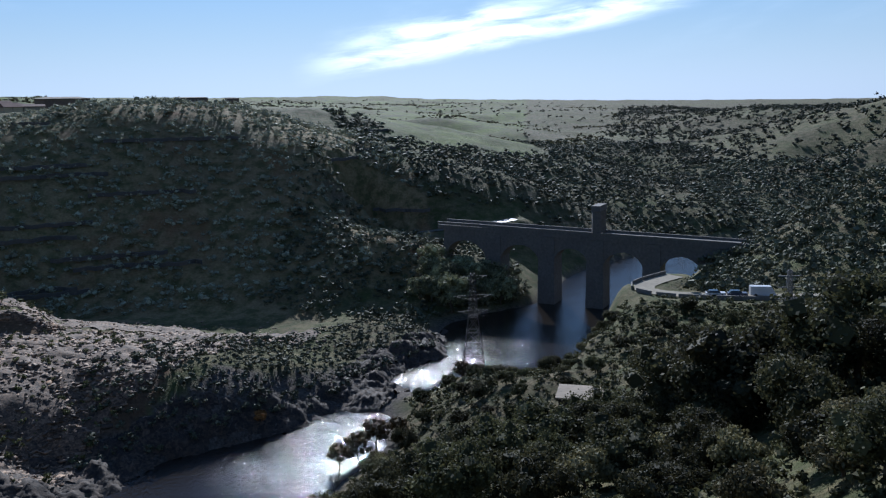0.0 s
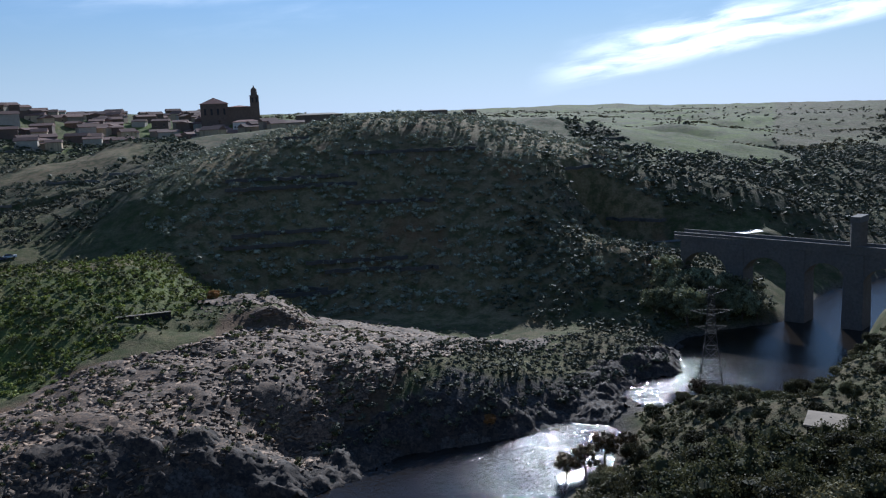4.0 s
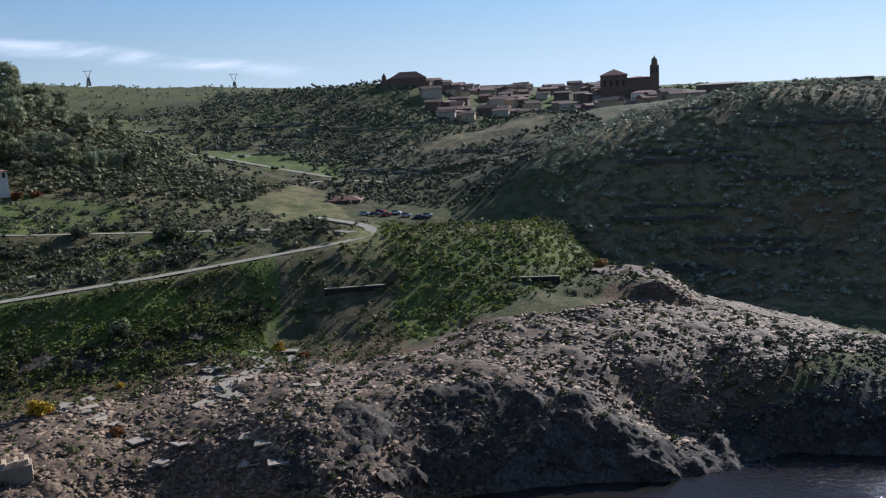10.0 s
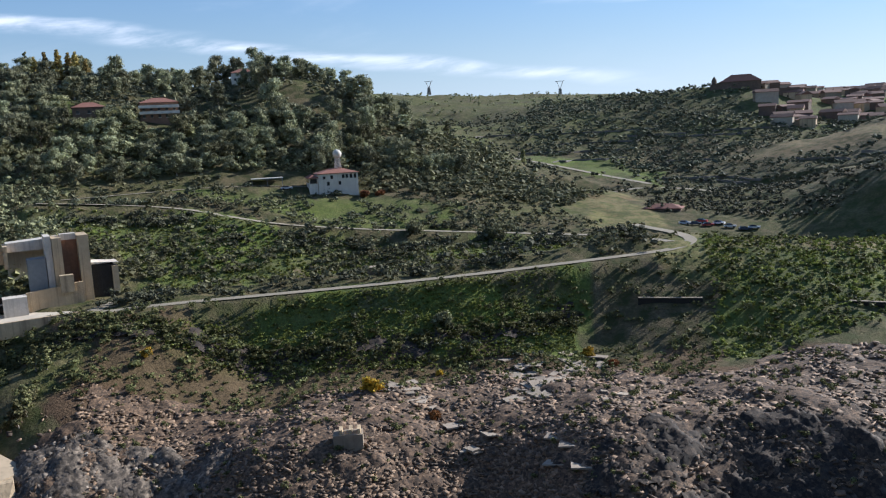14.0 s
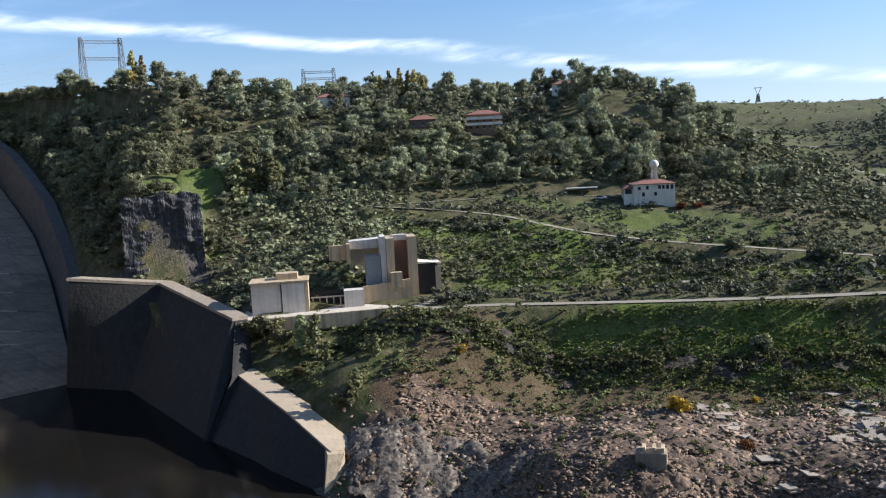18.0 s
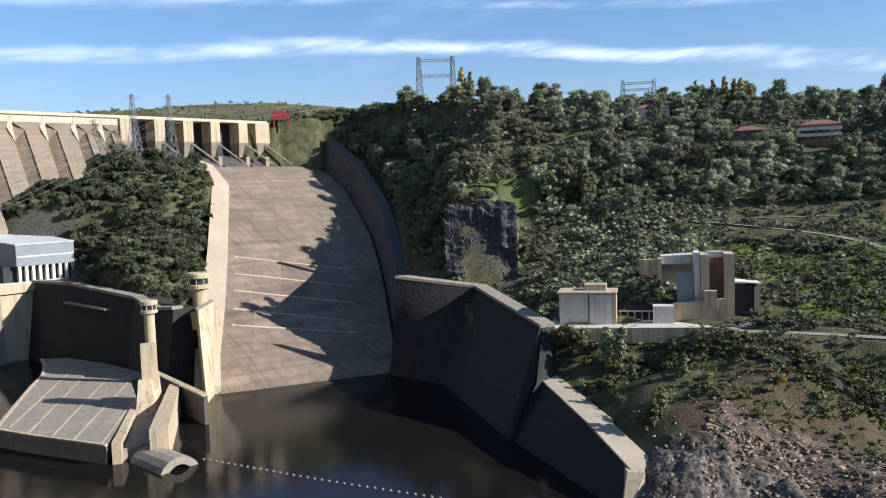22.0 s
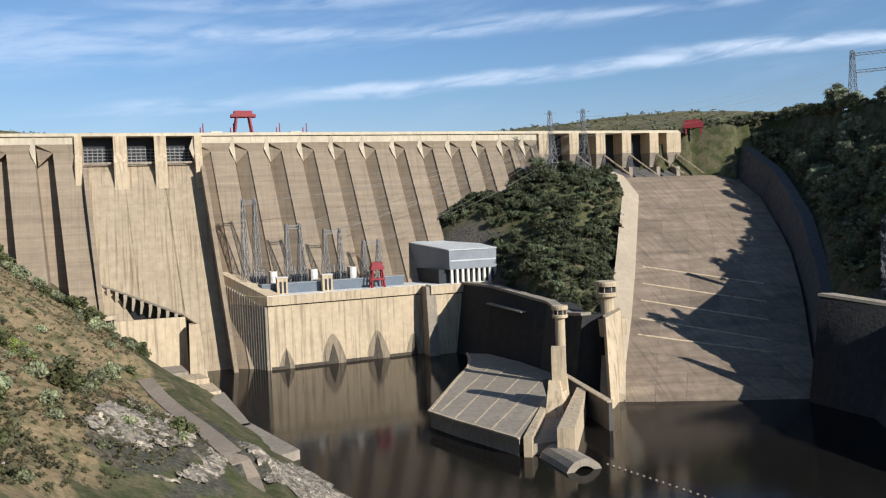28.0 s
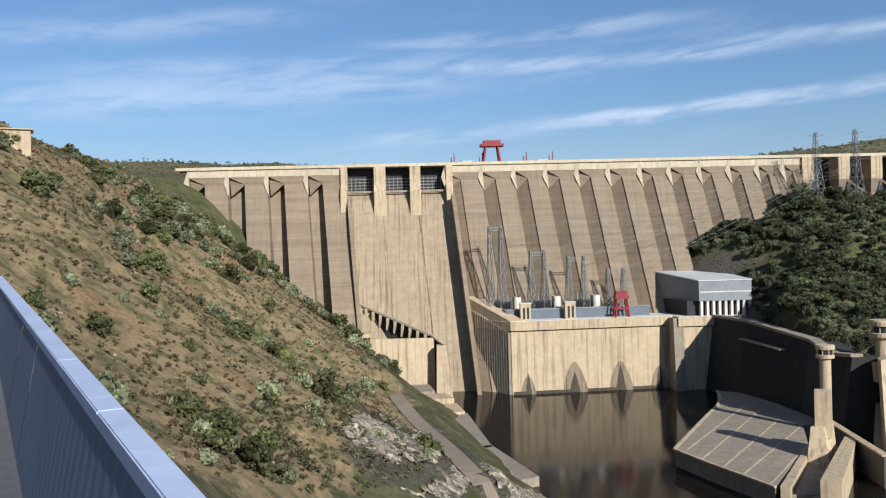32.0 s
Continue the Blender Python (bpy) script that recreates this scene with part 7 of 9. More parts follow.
scrub_stuff("dry_tufts", scatter(DRY, 3600, 51, 0.9), (0.2, 0.75), 12, 0.24, L_GREY, "low dry grey-green tufts covering the hillside", 51)
scrub_stuff("dry_tufts", scatter(DRY, 4600, 52, 0.8), (0.2, 0.65), 12, 0.2, leafage("straw_tufts", (0.16, 0.11, 0.05), (0.36, 0.27, 0.13)), "straw-coloured dry grass tufts on the hillside", 52)
_rng = np.random.default_rng(60)
_foot = along([(-216, -22, 0), (-206, 10, 0), (-197, 34, 0), (-187, 60, 0), (-179, 90, 0), (-176, 116, 0)], 0.3)[:, :2]
scrub_stuff("bank_foot_scrub", _foot[_rng.integers(0, len(_foot), 420)] + _rng.normal(0, 2.6, (420, 2)), (0.6, 2.0), 56, 0.26, L_SCRUB, "dark scrub and brambles at the foot of the green bank", 60)
for _road, _shift, _n, _seed in (("up_road", 9.0, 190, 61), ("low_road", -9.0, 150, 62), ("house_road", 8.0, 70, 63)):
    _run = ROAD_RUNS[_road][0]
    _way = np.gradient(_run[:, :2], axis=0)
    _way /= np.hypot(_way[:, 0], _way[:, 1])[:, None]
    _side = np.stack([_way[:, 1], -_way[:, 0]], 1) * _shift
    _k = _rng.integers(0, len(_run), _n)
    _q = _run[_k, :2] + _side[_k] * _rng.uniform(0.7, 1.7, (_n, 1)) + _rng.normal(0, 2.0, (_n, 2))
    _q = _q[(_q[:, 1] > -5) & (grain(_q[:, 0], _q[:, 1], 26, _seed) > -0.45)]
    scrub_stuff("road_bank_bushes", _q, (1.2, 3.3), 84, 0.24, L_BACK, "dark round bushes on the bank beside the road", _seed)
scrub_stuff("green_tufts", scatter(PLOTS["green_slope"], 4200, 53, 0.8), (0.35, 0.8), 24, 0.22, L_GRASS, "rows of green grass tufts on the steep bank", 53, 0.5)
scrub_stuff("green_tufts", scatter(PLOTS["green_slope_upper"], 1300, 55, 1.3), (0.4, 0.9), 20, 0.3, L_GRASS, "green grass tufts between the two roads", 55, 0.5)
scrub_stuff("green_tufts", scatter(PLOTS["terrace_slope"], 1200, 54, 1.2), (0.5, 1.2), 24, 0.32, L_GRASS, "green grass tufts on the terrace slope", 54, 0.5)

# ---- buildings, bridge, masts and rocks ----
# granite at half tone, the shade of the dark slope in its colour
M_SHADESTONE = surface("shaded_granite", (0.06, 0.052, 0.045), (0.13, 0.115, 0.095), 0.8, 0.9, 0.5)


def at_polar(bearing, d):
    return -d * math.sin(radians(bearing)), d * math.cos(radians(bearing))


def ground_at(x, y):
    return float(land(x, y)[0])


def framed(x, y, z, yaw):
    """A local frame at a place on the ground: x to the right, y away."""
    c, s = math.cos(radians(yaw)), math.sin(radians(yaw))
    return lambda u, v, w: (x + u * c - v * s, y + u * s + v * c, z + w)


def hip_roof(bm, x0, x1, y0, y1, z, rise, f, over=0.5, gable=False):
    x0, x1, y0, y1 = x0 - over, x1 + over, y0 - over, y1 + over
    in_ = 0.0 if gable else min((x1 - x0), (y1 - y0)) / 2
    if x1 - x0 >= y1 - y0:
        r = [(x0 + in_, (y0 + y1) / 2), (x1 - in_, (y0 + y1) / 2)]
    else:
        r = [((x0 + x1) / 2, y0 + in_), ((x0 + x1) / 2, y1 - in_)]
    b = [bm.verts.new(f(*p, z)) for p in ((x0, y0), (x1, y0), (x1, y1), (x0, y1))]
    lo = [bm.verts.new(f(*p, z - 0.25)) for p in ((x0, y0), (x1, y0), (x1, y1), (x0, y1))]
    t = [bm.verts.new(f(*p, z + rise)) for p in r]
    if x1 - x0 >= y1 - y0:
        faces = ((b[0], b[1], t[1], t[0]), (b[1], b[2], t[1]), (b[2], b[3], t[0], t[1]), (b[3], b[0], t[0]))
    else:
        faces = ((b[0], b[1], t[0]), (b[1], b[2], t[1], t[0]), (b[2], b[3], t[1]), (b[3], b[0], t[0], t[1]))
    for q in faces:
        bm.faces.new(q)
    for i in range(4):
        bm.faces.new((lo[i], lo[(i + 1) % 4], b[(i + 1) % 4], b[i]))
    bm.faces.new(lo[::-1])


def house(name, x, y, yaw, w, d, h, roof, label, wall=None, tile=None, group="", windows=0, sunk=3.0, gable=False, z=None, category="house"):
    z = ground_at(x, y) if z is None else z
    f = framed(x, y, z, yaw)
    ob = thing(name, (x, y, z), label, category, group)
    bm = bmesh.new()
    box(bm, -w / 2, w / 2, -d / 2, d / 2, -sunk, h, f)
    under("wall_shell", bm, wall or M_WHITE, ob)
    bm = bmesh.new()
    hip_roof(bm, -w / 2, w / 2, -d / 2, d / 2, h, roof, f, gable=gable)
    under("roof", bm, tile or M_TILE, ob)
    rows = max(1, int(h / 3.2))
    for r in range(rows if windows else 0):
        for k in range(windows):
            u = -w / 2 + w * (k + 0.5) / windows
            bm = bmesh.new()
            box(bm, u - 0.55, u + 0.55, -d / 2 - 0.05, -d / 2 + 0.1, 0.9 + r * 3.1, 2.2 + r * 3.1, f)
            pane = under("window", bm, M_GLASS, ob)
            bm = bmesh.new()
            box(bm, u - 0.7, u + 0.7, -d / 2 - 0.16, -d / 2, 0.75 + r * 3.1, 0.9 + r * 3.1, f)
            sill = under("sill", bm, M_WHITE, pane)
    return ob, f


# derelict concrete works beside the basin: local frame, u to the right, v away
WORKS = framed(-231.1, -20.2, 0, 95)
works = thing("concrete_works", WORKS(0, 0, 24), "derelict roofless concrete intake works on a gravel yard", "ruin")


def wbox(name, mat, u0, u1, v0, v1, z0, z1, slope=0.0):
    bm = bmesh.new()
    hexa(bm, [WORKS(u0, v0, z0), WORKS(u1, v0, z0), WORKS(u1, v1, z0), WORKS(u0, v1, z0), WORKS(u0, v0, z1), WORKS(u1, v0, z1 + slope), WORKS(u1, v1, z1 + slope), WORKS(u0, v1, z1)])
    return under(name, bm, mat, works)


M_WORKS = surface("bleached_concrete", (0.55, 0.49, 0.41), (0.74, 0.67, 0.57), 1.5, 0.9, 0.2, 0.45, (0.2, 0.16, 0.12))
M_YARD = surface("pale_yard_concrete", (0.5, 0.43, 0.33), (0.66, 0.58, 0.46), 1.5, 0.9, 0.15)
M_RUST = surface("rusty_recess", (0.2, 0.1, 0.06), (0.32, 0.18, 0.11), 0.8, 0.9, 0.2, 0.5)
wbox("yard", M_YARD, -27, 36, -7, 12, 20, 24.3, 1.0)
wbox("yard_edge", M_PALE, -27, 36, -8, -7, 21, 24.6, 1.0)
wbox("block", M_WORKS, -24.3, -16.2, 0, 9, 23, 33.2)
wbox("block", M_WORKS, -15.8, -9.5, -0.6, 9, 23, 33.0)
wbox("block_end", M_PALE, -9.4, -8.4, -0.6, 8, 23, 33.0)
wbox("roof_slab", M_PALE, -24.8, -8.2, -1.0, 9.4, 33.2, 33.7)
wbox("roof_hut", M_PALE, -17.5, -11.3, 3, 8, 33.7, 35.4)
for k in range(5):
    wbox("rail_post", M_WORKS, -7.6 + k * 2, -7.3 + k * 2, 6, 6.3, 24, 27.4)
wbox("rail_wall", M_DARKC, -8, 2, 7, 8, 24, 29)
wbox("rail", M_WORKS, -8, 2, 5.9, 6.3, 27.2, 27.6)
wbox("wing_block", M_WORKS, 1.6, 7.2, 0.5, 5, 24, 29.6)
wbox("wing_wall", M_PALE, 7.2, 21, 3.4, 4.4, 24.3, 30.0, 1.4)
wbox("pillar", M_WORKS, 13, 14.6, 6, 14, 25, 44)
wbox("pillar", M_PALE, 14.7, 17, 5.4, 14, 25, 43.4)
wbox("pillar", M_PALE, 21, 23.7, 5.4, 15, 25, 43.6)
wbox("recess", M_RUST, 17, 21, 9, 10, 25, 42.4)
wbox("lintel", M_WORKS, 17, 21, 9, 12, 42.4, 44)
wbox("stop_block", M_PALE, 15.5, 18.8, 2.6, 5, 29, 33.6)
wbox("machine_box", M_CLAD, 8.4, 12.8, 6, 11, 30, 38.4)
wbox("back_slab", M_WORKS, 4, 17, 14, 20, 40, 42.4, 0.6)
wbox("back_wall", M_PALE, 3.2, 4.2, 10, 20, 36, 42)
wbox("back_wall", M_PALE, -2, 3.4, 13, 14.2, 37, 41.5)
wbox("back_wall", M_WORKS, 4, 17, 20, 21, 30, 41)
wbox("annex", M_DARKC, 24, 30.4, 7, 14, 25, 35.2, -0.8)
wbox("annex_roof", M_WORKS, 23.8, 30.8, 6.6, 14.2, 35.2, 35.8, -0.8)
wbox("annex_end", M_PALE, 29, 30.6, 6.5, 7.0, 27, 34.2)
for k in range(9):
    wbox("fence_post", M_STEEL, 27 + k * 1.8, 27.15 + k * 1.8, -4, -3.85, 25, 26.6)
wbox("fence_rail", M_STEEL, 27, 42, -4, -3.9, 26.4, 26.6)
wbox("fence_rail", M_STEEL, 27, 42, -4, -3.9, 25.7, 25.8)

# white villa with a globe on its tower
hx, hy = at_polar(72.9, 326)
vz = 47.2
villa, vf = house("villa", hx, hy, 72.9 + 8, 15.5, 12, 5.4, 1.8, "white two-storey villa with a terracotta hipped roof", windows=0, z=vz, sunk=5)
for u, w0, w1 in ((-5.5, 3.2, 4.3), (-2.5, 3.2, 4.6), (2.0, 3.3, 4.7), (3.4, 3.3, 4.7), (5.0, 3.1, 4.8), (6.6, 3.1, 4.8), (-4.0, 0.7, 2.2), (0.5, 0.8, 2.2)):
    bm = bmesh.new()
    box(bm, u - 0.5, u + 0.5, -6.06, -5.9, w0, w1, vf)
    under("window", bm, M_GLASS, villa)
bm = bmesh.new()
box(bm, -11.2, -7.9, -5.5, 5.5, -5, 4.0, vf)
under("side_wing", bm, M_WHITE, villa)
bm = bmesh.new()
hip_roof(bm, -11.2, -7.9, -5.5, 5.5, 4.0, 1.2, vf)
under("wing_roof", bm, M_TILE, villa)
bm = bmesh.new()
box(bm, -11.26, -11.1, -4, 5, 2.0, 3.6, vf)
box(bm, -10.9, -8.3, -5.6, -5.4, 1.8, 3.6, vf)
under("dark_gallery", bm, M_GLASS, villa)
globe = thing("globe_mast", vf(2, 1, 7), "white globe on a short steel tower above the villa", "globe tower")
bm = bmesh.new()
lattice_mast(bm, vf(1, 0, 6.5), vf(1, 0, 11.2), 2.2, 1.4, 4, 0.16)
under("tower", bm, M_WHITE, globe)
bm = bmesh.new()
bmesh.ops.create_icosphere(bm, subdivisions=3, radius=1.75, matrix=Matrix.Translation(vf(1, 0, 12.6)))
under("globe", bm, M_WHITE, globe, smooth=True)
cx, cy = at_polar(77.6, 330)
can = thing("carport", (cx, cy, 48), "flat white carport roof on thin posts", "carport")
cf = framed(cx, cy, ground_at(cx, cy), 77.6)
bm = bmesh.new()
box(bm, -6.2, 6.2, -2.5, 2.5, 2.9, 3.2, cf)
under("roof", bm, M_WHITE, can)
for u in (-5.8, 0, 5.8):
    bm = bmesh.new()
    box(bm, u - 0.1, u + 0.1, -2.3, -2.1, -0.5, 2.9, cf)
    under("post", bm, M_STEEL, can)

# villas in the wood
for bear, d, w, dd, h, lab, wall, win in ((84.15, 389, 16, 11, 7.5, "brick villa with balconies and a red tiled roof among trees", surface("brown_brick", (0.2, 0.12, 0.08), (0.32, 0.2, 0.14), 0.6, 0.9, 0.2), 5), (88.4, 386, 13, 9, 3.6, "low house with a red roof among trees", M_OCHRE, 3), (94.5, 438, 17, 9, 4, "white farmhouse on the wooded hilltop", M_WHITE, 4), (78.6, 440, 12, 9, 5, "small house with a red roof among tall trees", M_WHITE, 3)):
    x, y = at_polar(bear, d)
    ob, f = house("wood_villa", x, y, bear, w, dd, h, 2.2, lab, wall, windows=win, sunk=5)
    if h > 7:
        for zz in (2.4, 5.0):
            bm = bmesh.new()
            box(bm, -w / 2 - 0.5, w / 2 + 0.5, -dd / 2 - 2, -dd / 2, zz, zz + 0.35, f)
            box(bm, -w / 2 - 0.5, w / 2 + 0.5, -dd / 2 - 2, -dd / 2 - 1.85, zz + 0.35, zz + 1.2, f)
            under("balcony", bm, M_WHITE, ob)
x, y = at_polar(50.4, 345)
house("pavilion", x, y, 40, 15, 8, 3.2, 1.6, "low pavilion with a dull red roof beside the car park", M_OCHRE, windows=4, z=27.5)
# parked cars at the pavilion and on the road
M_CARS = [surface("car_paint", tuple(0.85 * c for c in col), col, 2.0, 0.35, 0.0) for col in ((0.6, 0.6, 0.6), (0.05, 0.06, 0.1), (0.4, 0.04, 0.04), (0.75, 0.75, 0.75))]


def vehicle(x, y, z, yaw, mat, label, van=False):
    f = framed(x, y, z, yaw)
    ob = thing("van" if van else "car", (x, y, z), label, "van" if van else "car", "parked vehicles")
    L_, H = (5.6, 2.3) if van else (4.3, 0.95)
    bm = bmesh.new()
    hexa(bm, [f(-L_ / 2, -0.88, 0.3), f(L_ / 2, -0.88, 0.3), f(L_ / 2, 0.88, 0.3), f(-L_ / 2, 0.88, 0.3), f(-L_ / 2, -0.85, H), f(L_ / 2 - (1.2 if van else 0.1), -0.85, H), f(L_ / 2 - (1.2 if van else 0.1), 0.85, H), f(-L_ / 2, 0.85, H)])
    body = under("body", bm, mat, ob)
    if not van:
        bm = bmesh.new()
        hexa(bm, [f(-1.9, -0.82, 0.9), f(1.1, -0.82, 0.9), f(1.1, 0.82, 0.9), f(-1.9, 0.82, 0.9), f(-1.4, -0.65, 1.45), f(0.4, -0.65, 1.45), f(0.4, 0.65, 1.45), f(-1.4, 0.65, 1.45)])
        under("cabin", bm, M_GLASS, ob)
    for u in (-L_ * 0.3, L_ * 0.3):
        for v in (-0.8, 0.8):
            bm = bmesh.new()
            r = [bm.verts.new(f(u + 0.33 * math.cos(k * math.pi / 6), v - 0.12, 0.33 + 0.33 * math.sin(k * math.pi / 6))) for k in range(12)]
            q = [bm.verts.new(f(u + 0.33 * math.cos(k * math.pi / 6), v + 0.12, 0.33 + 0.33 * math.sin(k * math.pi / 6))) for k in range(12)]
            bm.faces.new(r[::-1]), bm.faces.new(q)
            for k in range(12):
                bm.faces.new((r[k], r[(k + 1) % 12], q[(k + 1) % 12], q[k]))
            under("wheel", bm, M_BLACK, ob)


for i, (b, d) in enumerate(((49.0, 322), (48.3, 320), (47.5, 318), (46.8, 322), (46.1, 316), (45.2, 314), (47.9, 326), (44.6, 316))):
    x, y = at_polar(b, d)
    vehicle(x, y, ground_at(x, y), 30 + 15 * (i % 3), M_CARS[i % 4], "parked car on the terrace")
for b, d, k, van in ((-21.9, 190, 3, True), (-18.9, 187, 0, False), (-20.3, 188, 1, False)):
    x, y = at_polar(b, d)
    vehicle(x, y, ground_at(x, y) + 0.2, -8, M_CARS[k], "white van on the riverside road" if van else "car on the riverside road", van)
x, y = at_polar(76.3, 322)
vehicle(x, y, ground_at(x, y), 70, M_CARS[0], "parked car beside the villa")
# low wall along the riverside road
run, w = ROAD_RUNS["car_road"]
rw = thing("road_wall", tuple(run[4]), "low stone retaining wall below the riverside road", "wall")
for a, b in zip(run, run[1:]):
    d = (b - a)[:2] / np.hypot(*(b - a)[:2])
    o = np.array([d[1], -d[0]]) * (w / 2 + 0.3)
    bm = bmesh.new()
    hexa(bm, [(*(a[:2] + o * k), a[2] + z) if i in (0, 3) else (*(b[:2] + o * k), b[2] + z) for i, k, z in ((0, 1, -5), (1, 1, -5), (2, 1.12, -5), (3, 1.12, -5), (0, 1, 0.8), (1, 1, 0.8), (2, 1.1, 0.8), (3, 1.1, 0.8))])
    under("wall_length", bm, M_STONE, rw)
# plain hut and walls on the near bank and on the slopes
x, y = at_polar(-10.2, 134)
# hut walls coloured dark for the shade under the roof slab
hut, f = house("bank_hut", x, y, -14, 8.5, 6, 2.4, 0.15, "flat-roofed concrete hut sunk in the thicket", M_DARKC, M_GREYC, sunk=3, category="hut", z=ground_at(x, y) - 0.9)
for b0, b1, d, h in ((52.2, 47.9, 214, 1.6), (38.9, 35.4, 214, 1.2)):
    x0, y0 = at_polar(b0, d)
    x1, y1 = at_polar(b1, d)
    wl = thing("terrace_wall", (x0, y0, ground_at(x0, y0)), "dark retaining wall with a pale coping on the overgrown terrace", "wall", "terrace walls")
    zz = (ground_at(x0, y0) + ground_at(x1, y1)) / 2 + 0.6
    bm = bmesh.new()
    beam(bm, (x0, y0, zz - 1), (x1, y1, zz - 1), 0.6, h + 2)
    under("wall_length", bm, M_DARKC, wl)
    bm = bmesh.new()
    beam(bm, (x0, y0, zz + h / 2 + 0.1), (x1, y1, zz + h / 2 + 0.1), 0.9, 0.2)
    under("coping", bm, M_GREYC, wl)


def contour_wall(b0, b1, d0, d1, z):
    """A dry stone terrace wall that follows the ground at one height between two bearings."""
    bs = np.arange(b0, b1, 0.45)
    ds = np.linspace(d0, d1, 90)
    run = []
    for b in bs:
        q = land(-ds * math.sin(radians(b)), ds * math.cos(radians(b)))
        up = np.nonzero((q[:-1] < z) & (q[1:] >= z))[0]
        if len(up):
            dd = ds[up[0]]
            run.append((b, dd))
    keep = []
    for b, dd in run:
        if keep and (abs(dd - keep[-1][1]) > 9 or b - keep[-1][0] > 1.0):
            break
        keep.append((b, dd))
    if len(keep) < 5:
        return
    w = thing("stone_terrace", (*at_polar(*keep[0]), z), "low dry stone terrace wall across the slope", "wall", "stone terraces")
    bm = bmesh.new()
    rings = []
    for p in keep:
        zz = z + 0.25 * math.sin(p[0] * 9) + 0.1
        (x0, y0), (x1, y1) = at_polar(p[0], p[1] - 0.9), at_polar(p[0], p[1] - 0.3)
        rings.append([bm.verts.new(c) for c in ((x0, y0, zz - 0.8), (x0, y0, zz + 0.5), (x1, y1, zz + 0.5), (x1, y1, zz - 0.8))])
    for u, v in zip(rings, rings[1:]):
        for i in range(4):
            bm.faces.new((u[i], u[(i + 1) % 4], v[(i + 1) % 4], v[i]))
    bm.faces.new(rings[0])
    bm.faces.new(rings[-1][::-1])
    # paler copy for sunlit terrace edges, darker copy on the shaded slope
    under("wall_length", bm, M_STONE if b0 > 30 else M_SHADESTONE, w)


RW = random.Random(77)
for z in (12, 18, 24, 30, 36, 42, 48, 54, 60):
    for _ in range(2):
        b0 = RW.uniform(0, 30)
        contour_wall(b0, b0 + RW.uniform(4, 11), 235, 560, z + RW.uniform(-2, 2))
for z in (34, 38, 42, 46, 50, 54, 58, 62):
    for _ in range(3):
        b0 = RW.uniform(30, 60)
        contour_wall(b0, b0 + RW.uniform(3, 8), 380, 780, z + RW.uniform(-1.5, 1.5))
for z in (20, 30, 40, 50):
    b0 = RW.uniform(-14, -4)
    contour_wall(b0, b0 + RW.uniform(4, 8), 320, 760, z)
x, y = at_polar(70.7, 240)
house("pump_hut", x, y, 70, 4, 3, 2.4, 0.2, "small grey pump hut beside the lower road", M_GREYC, M_GREYC, category="hut")
x, y = at_polar(-178.2, 195)
house("hill_hut", x, y, 180, 7, 5, 3.2, 0.4, "pale flat-roofed hut on the dry hilltop", M_PALE, M_PALE, category="hut")

# the town on the far plateau
RT6 = random.Random(66)
# tiles and walls of the town take its backlight as a duller colour
M_DIMTILE = surface("backlit_town_tiles", (0.13, 0.07, 0.05), (0.24, 0.14, 0.1), 0.8, 0.9, 0.3, each=0.25)
WALLS = [M_PALE, M_OCHRE, M_OCHRE, surface("cream_render", (0.36, 0.31, 0.24), (0.5, 0.44, 0.34), 2.0, 0.9, 0.1), M_GREYC]
for i in range(150):
    b, d = RT6.uniform(30.5, 44.5), RT6.uniform(600, 860)
    if i < 22:
        b, d = RT6.uniform(26, 33), RT6.uniform(560, 660)
    x, y = at_polar(b, d)
    house("town_house", x, y, b + RT6.uniform(-35, 35), RT6.uniform(8, 16), RT6.uniform(7, 11), RT6.uniform(3.2, 6.6), RT6.uniform(1.2, 2.4), "small town house with a tiled roof dimmed for backlight", RT6.choice(WALLS), M_DIMTILE, group="houses of the town", gable=True, sunk=4, windows=2 if i % 4 == 0 else 0)
x, y = at_polar(29.4, 640)
house("town_hall", x, y, 29, 20, 10, 8.5, 1.5, "white three-storey building with rows of windows", M_WHITE, windows=6, sunk=6)
x, y = at_polar(30.7, 700)
z0 = 65 + 700 * math.tan(radians(0.6))
church = thing("church", (x, y, z0), "large brown stone church with a bell tower on the skyline", "church")
f = framed(x, y, z0, 31)
for u0, u1, v0, v1, h in ((-19.5, 2, -9, 12, 15), (2, 20, -7, 9, 12)):
    bm = bmesh.new()
    box(bm, u0, u1, v0, v1, -14, h, f)
    under("nave", bm, M_OCHRE, church)
bm = bmesh.new()
hip_roof(bm, -19.5, 2, -9, 12, 15, 5, f)
under("choir_roof", bm, M_TILE, church)
bm = bmesh.new()
hip_roof(bm, 2, 20, -7, 9, 12, 1.2, f)
under("nave_roof", bm, M_TILE, church)
bm = bmesh.new()
box(bm, 20, 27, -7, 0, -14, 21, f)
tower_part = under("bell_tower", bm, M_OCHRE, church)
for u in (21.2, 24.4):
    bm = bmesh.new()
    box(bm, u, u + 1.4, -7.1, -6.9, 15, 19, f)
    under("belfry_opening", bm, M_BLACK, tower_part)
bm = bmesh.new()
turned(bm, [(2.6, 21), (2.4, 25), (1.9, 26.2), (0.5, 27.4), (0.1, 29)], 23.5, -3.5, 10, f)
under("lantern", bm, M_OCHRE, church)
for u in (-16, -11, -6, -1):
    bm = bmesh.new()
    box(bm, u - 0.8, u + 0.8, -9.1, -8.9, 6, 11, f)
    under("window", bm, M_BLACK, church)
x, y = at_polar(45.5, 700)
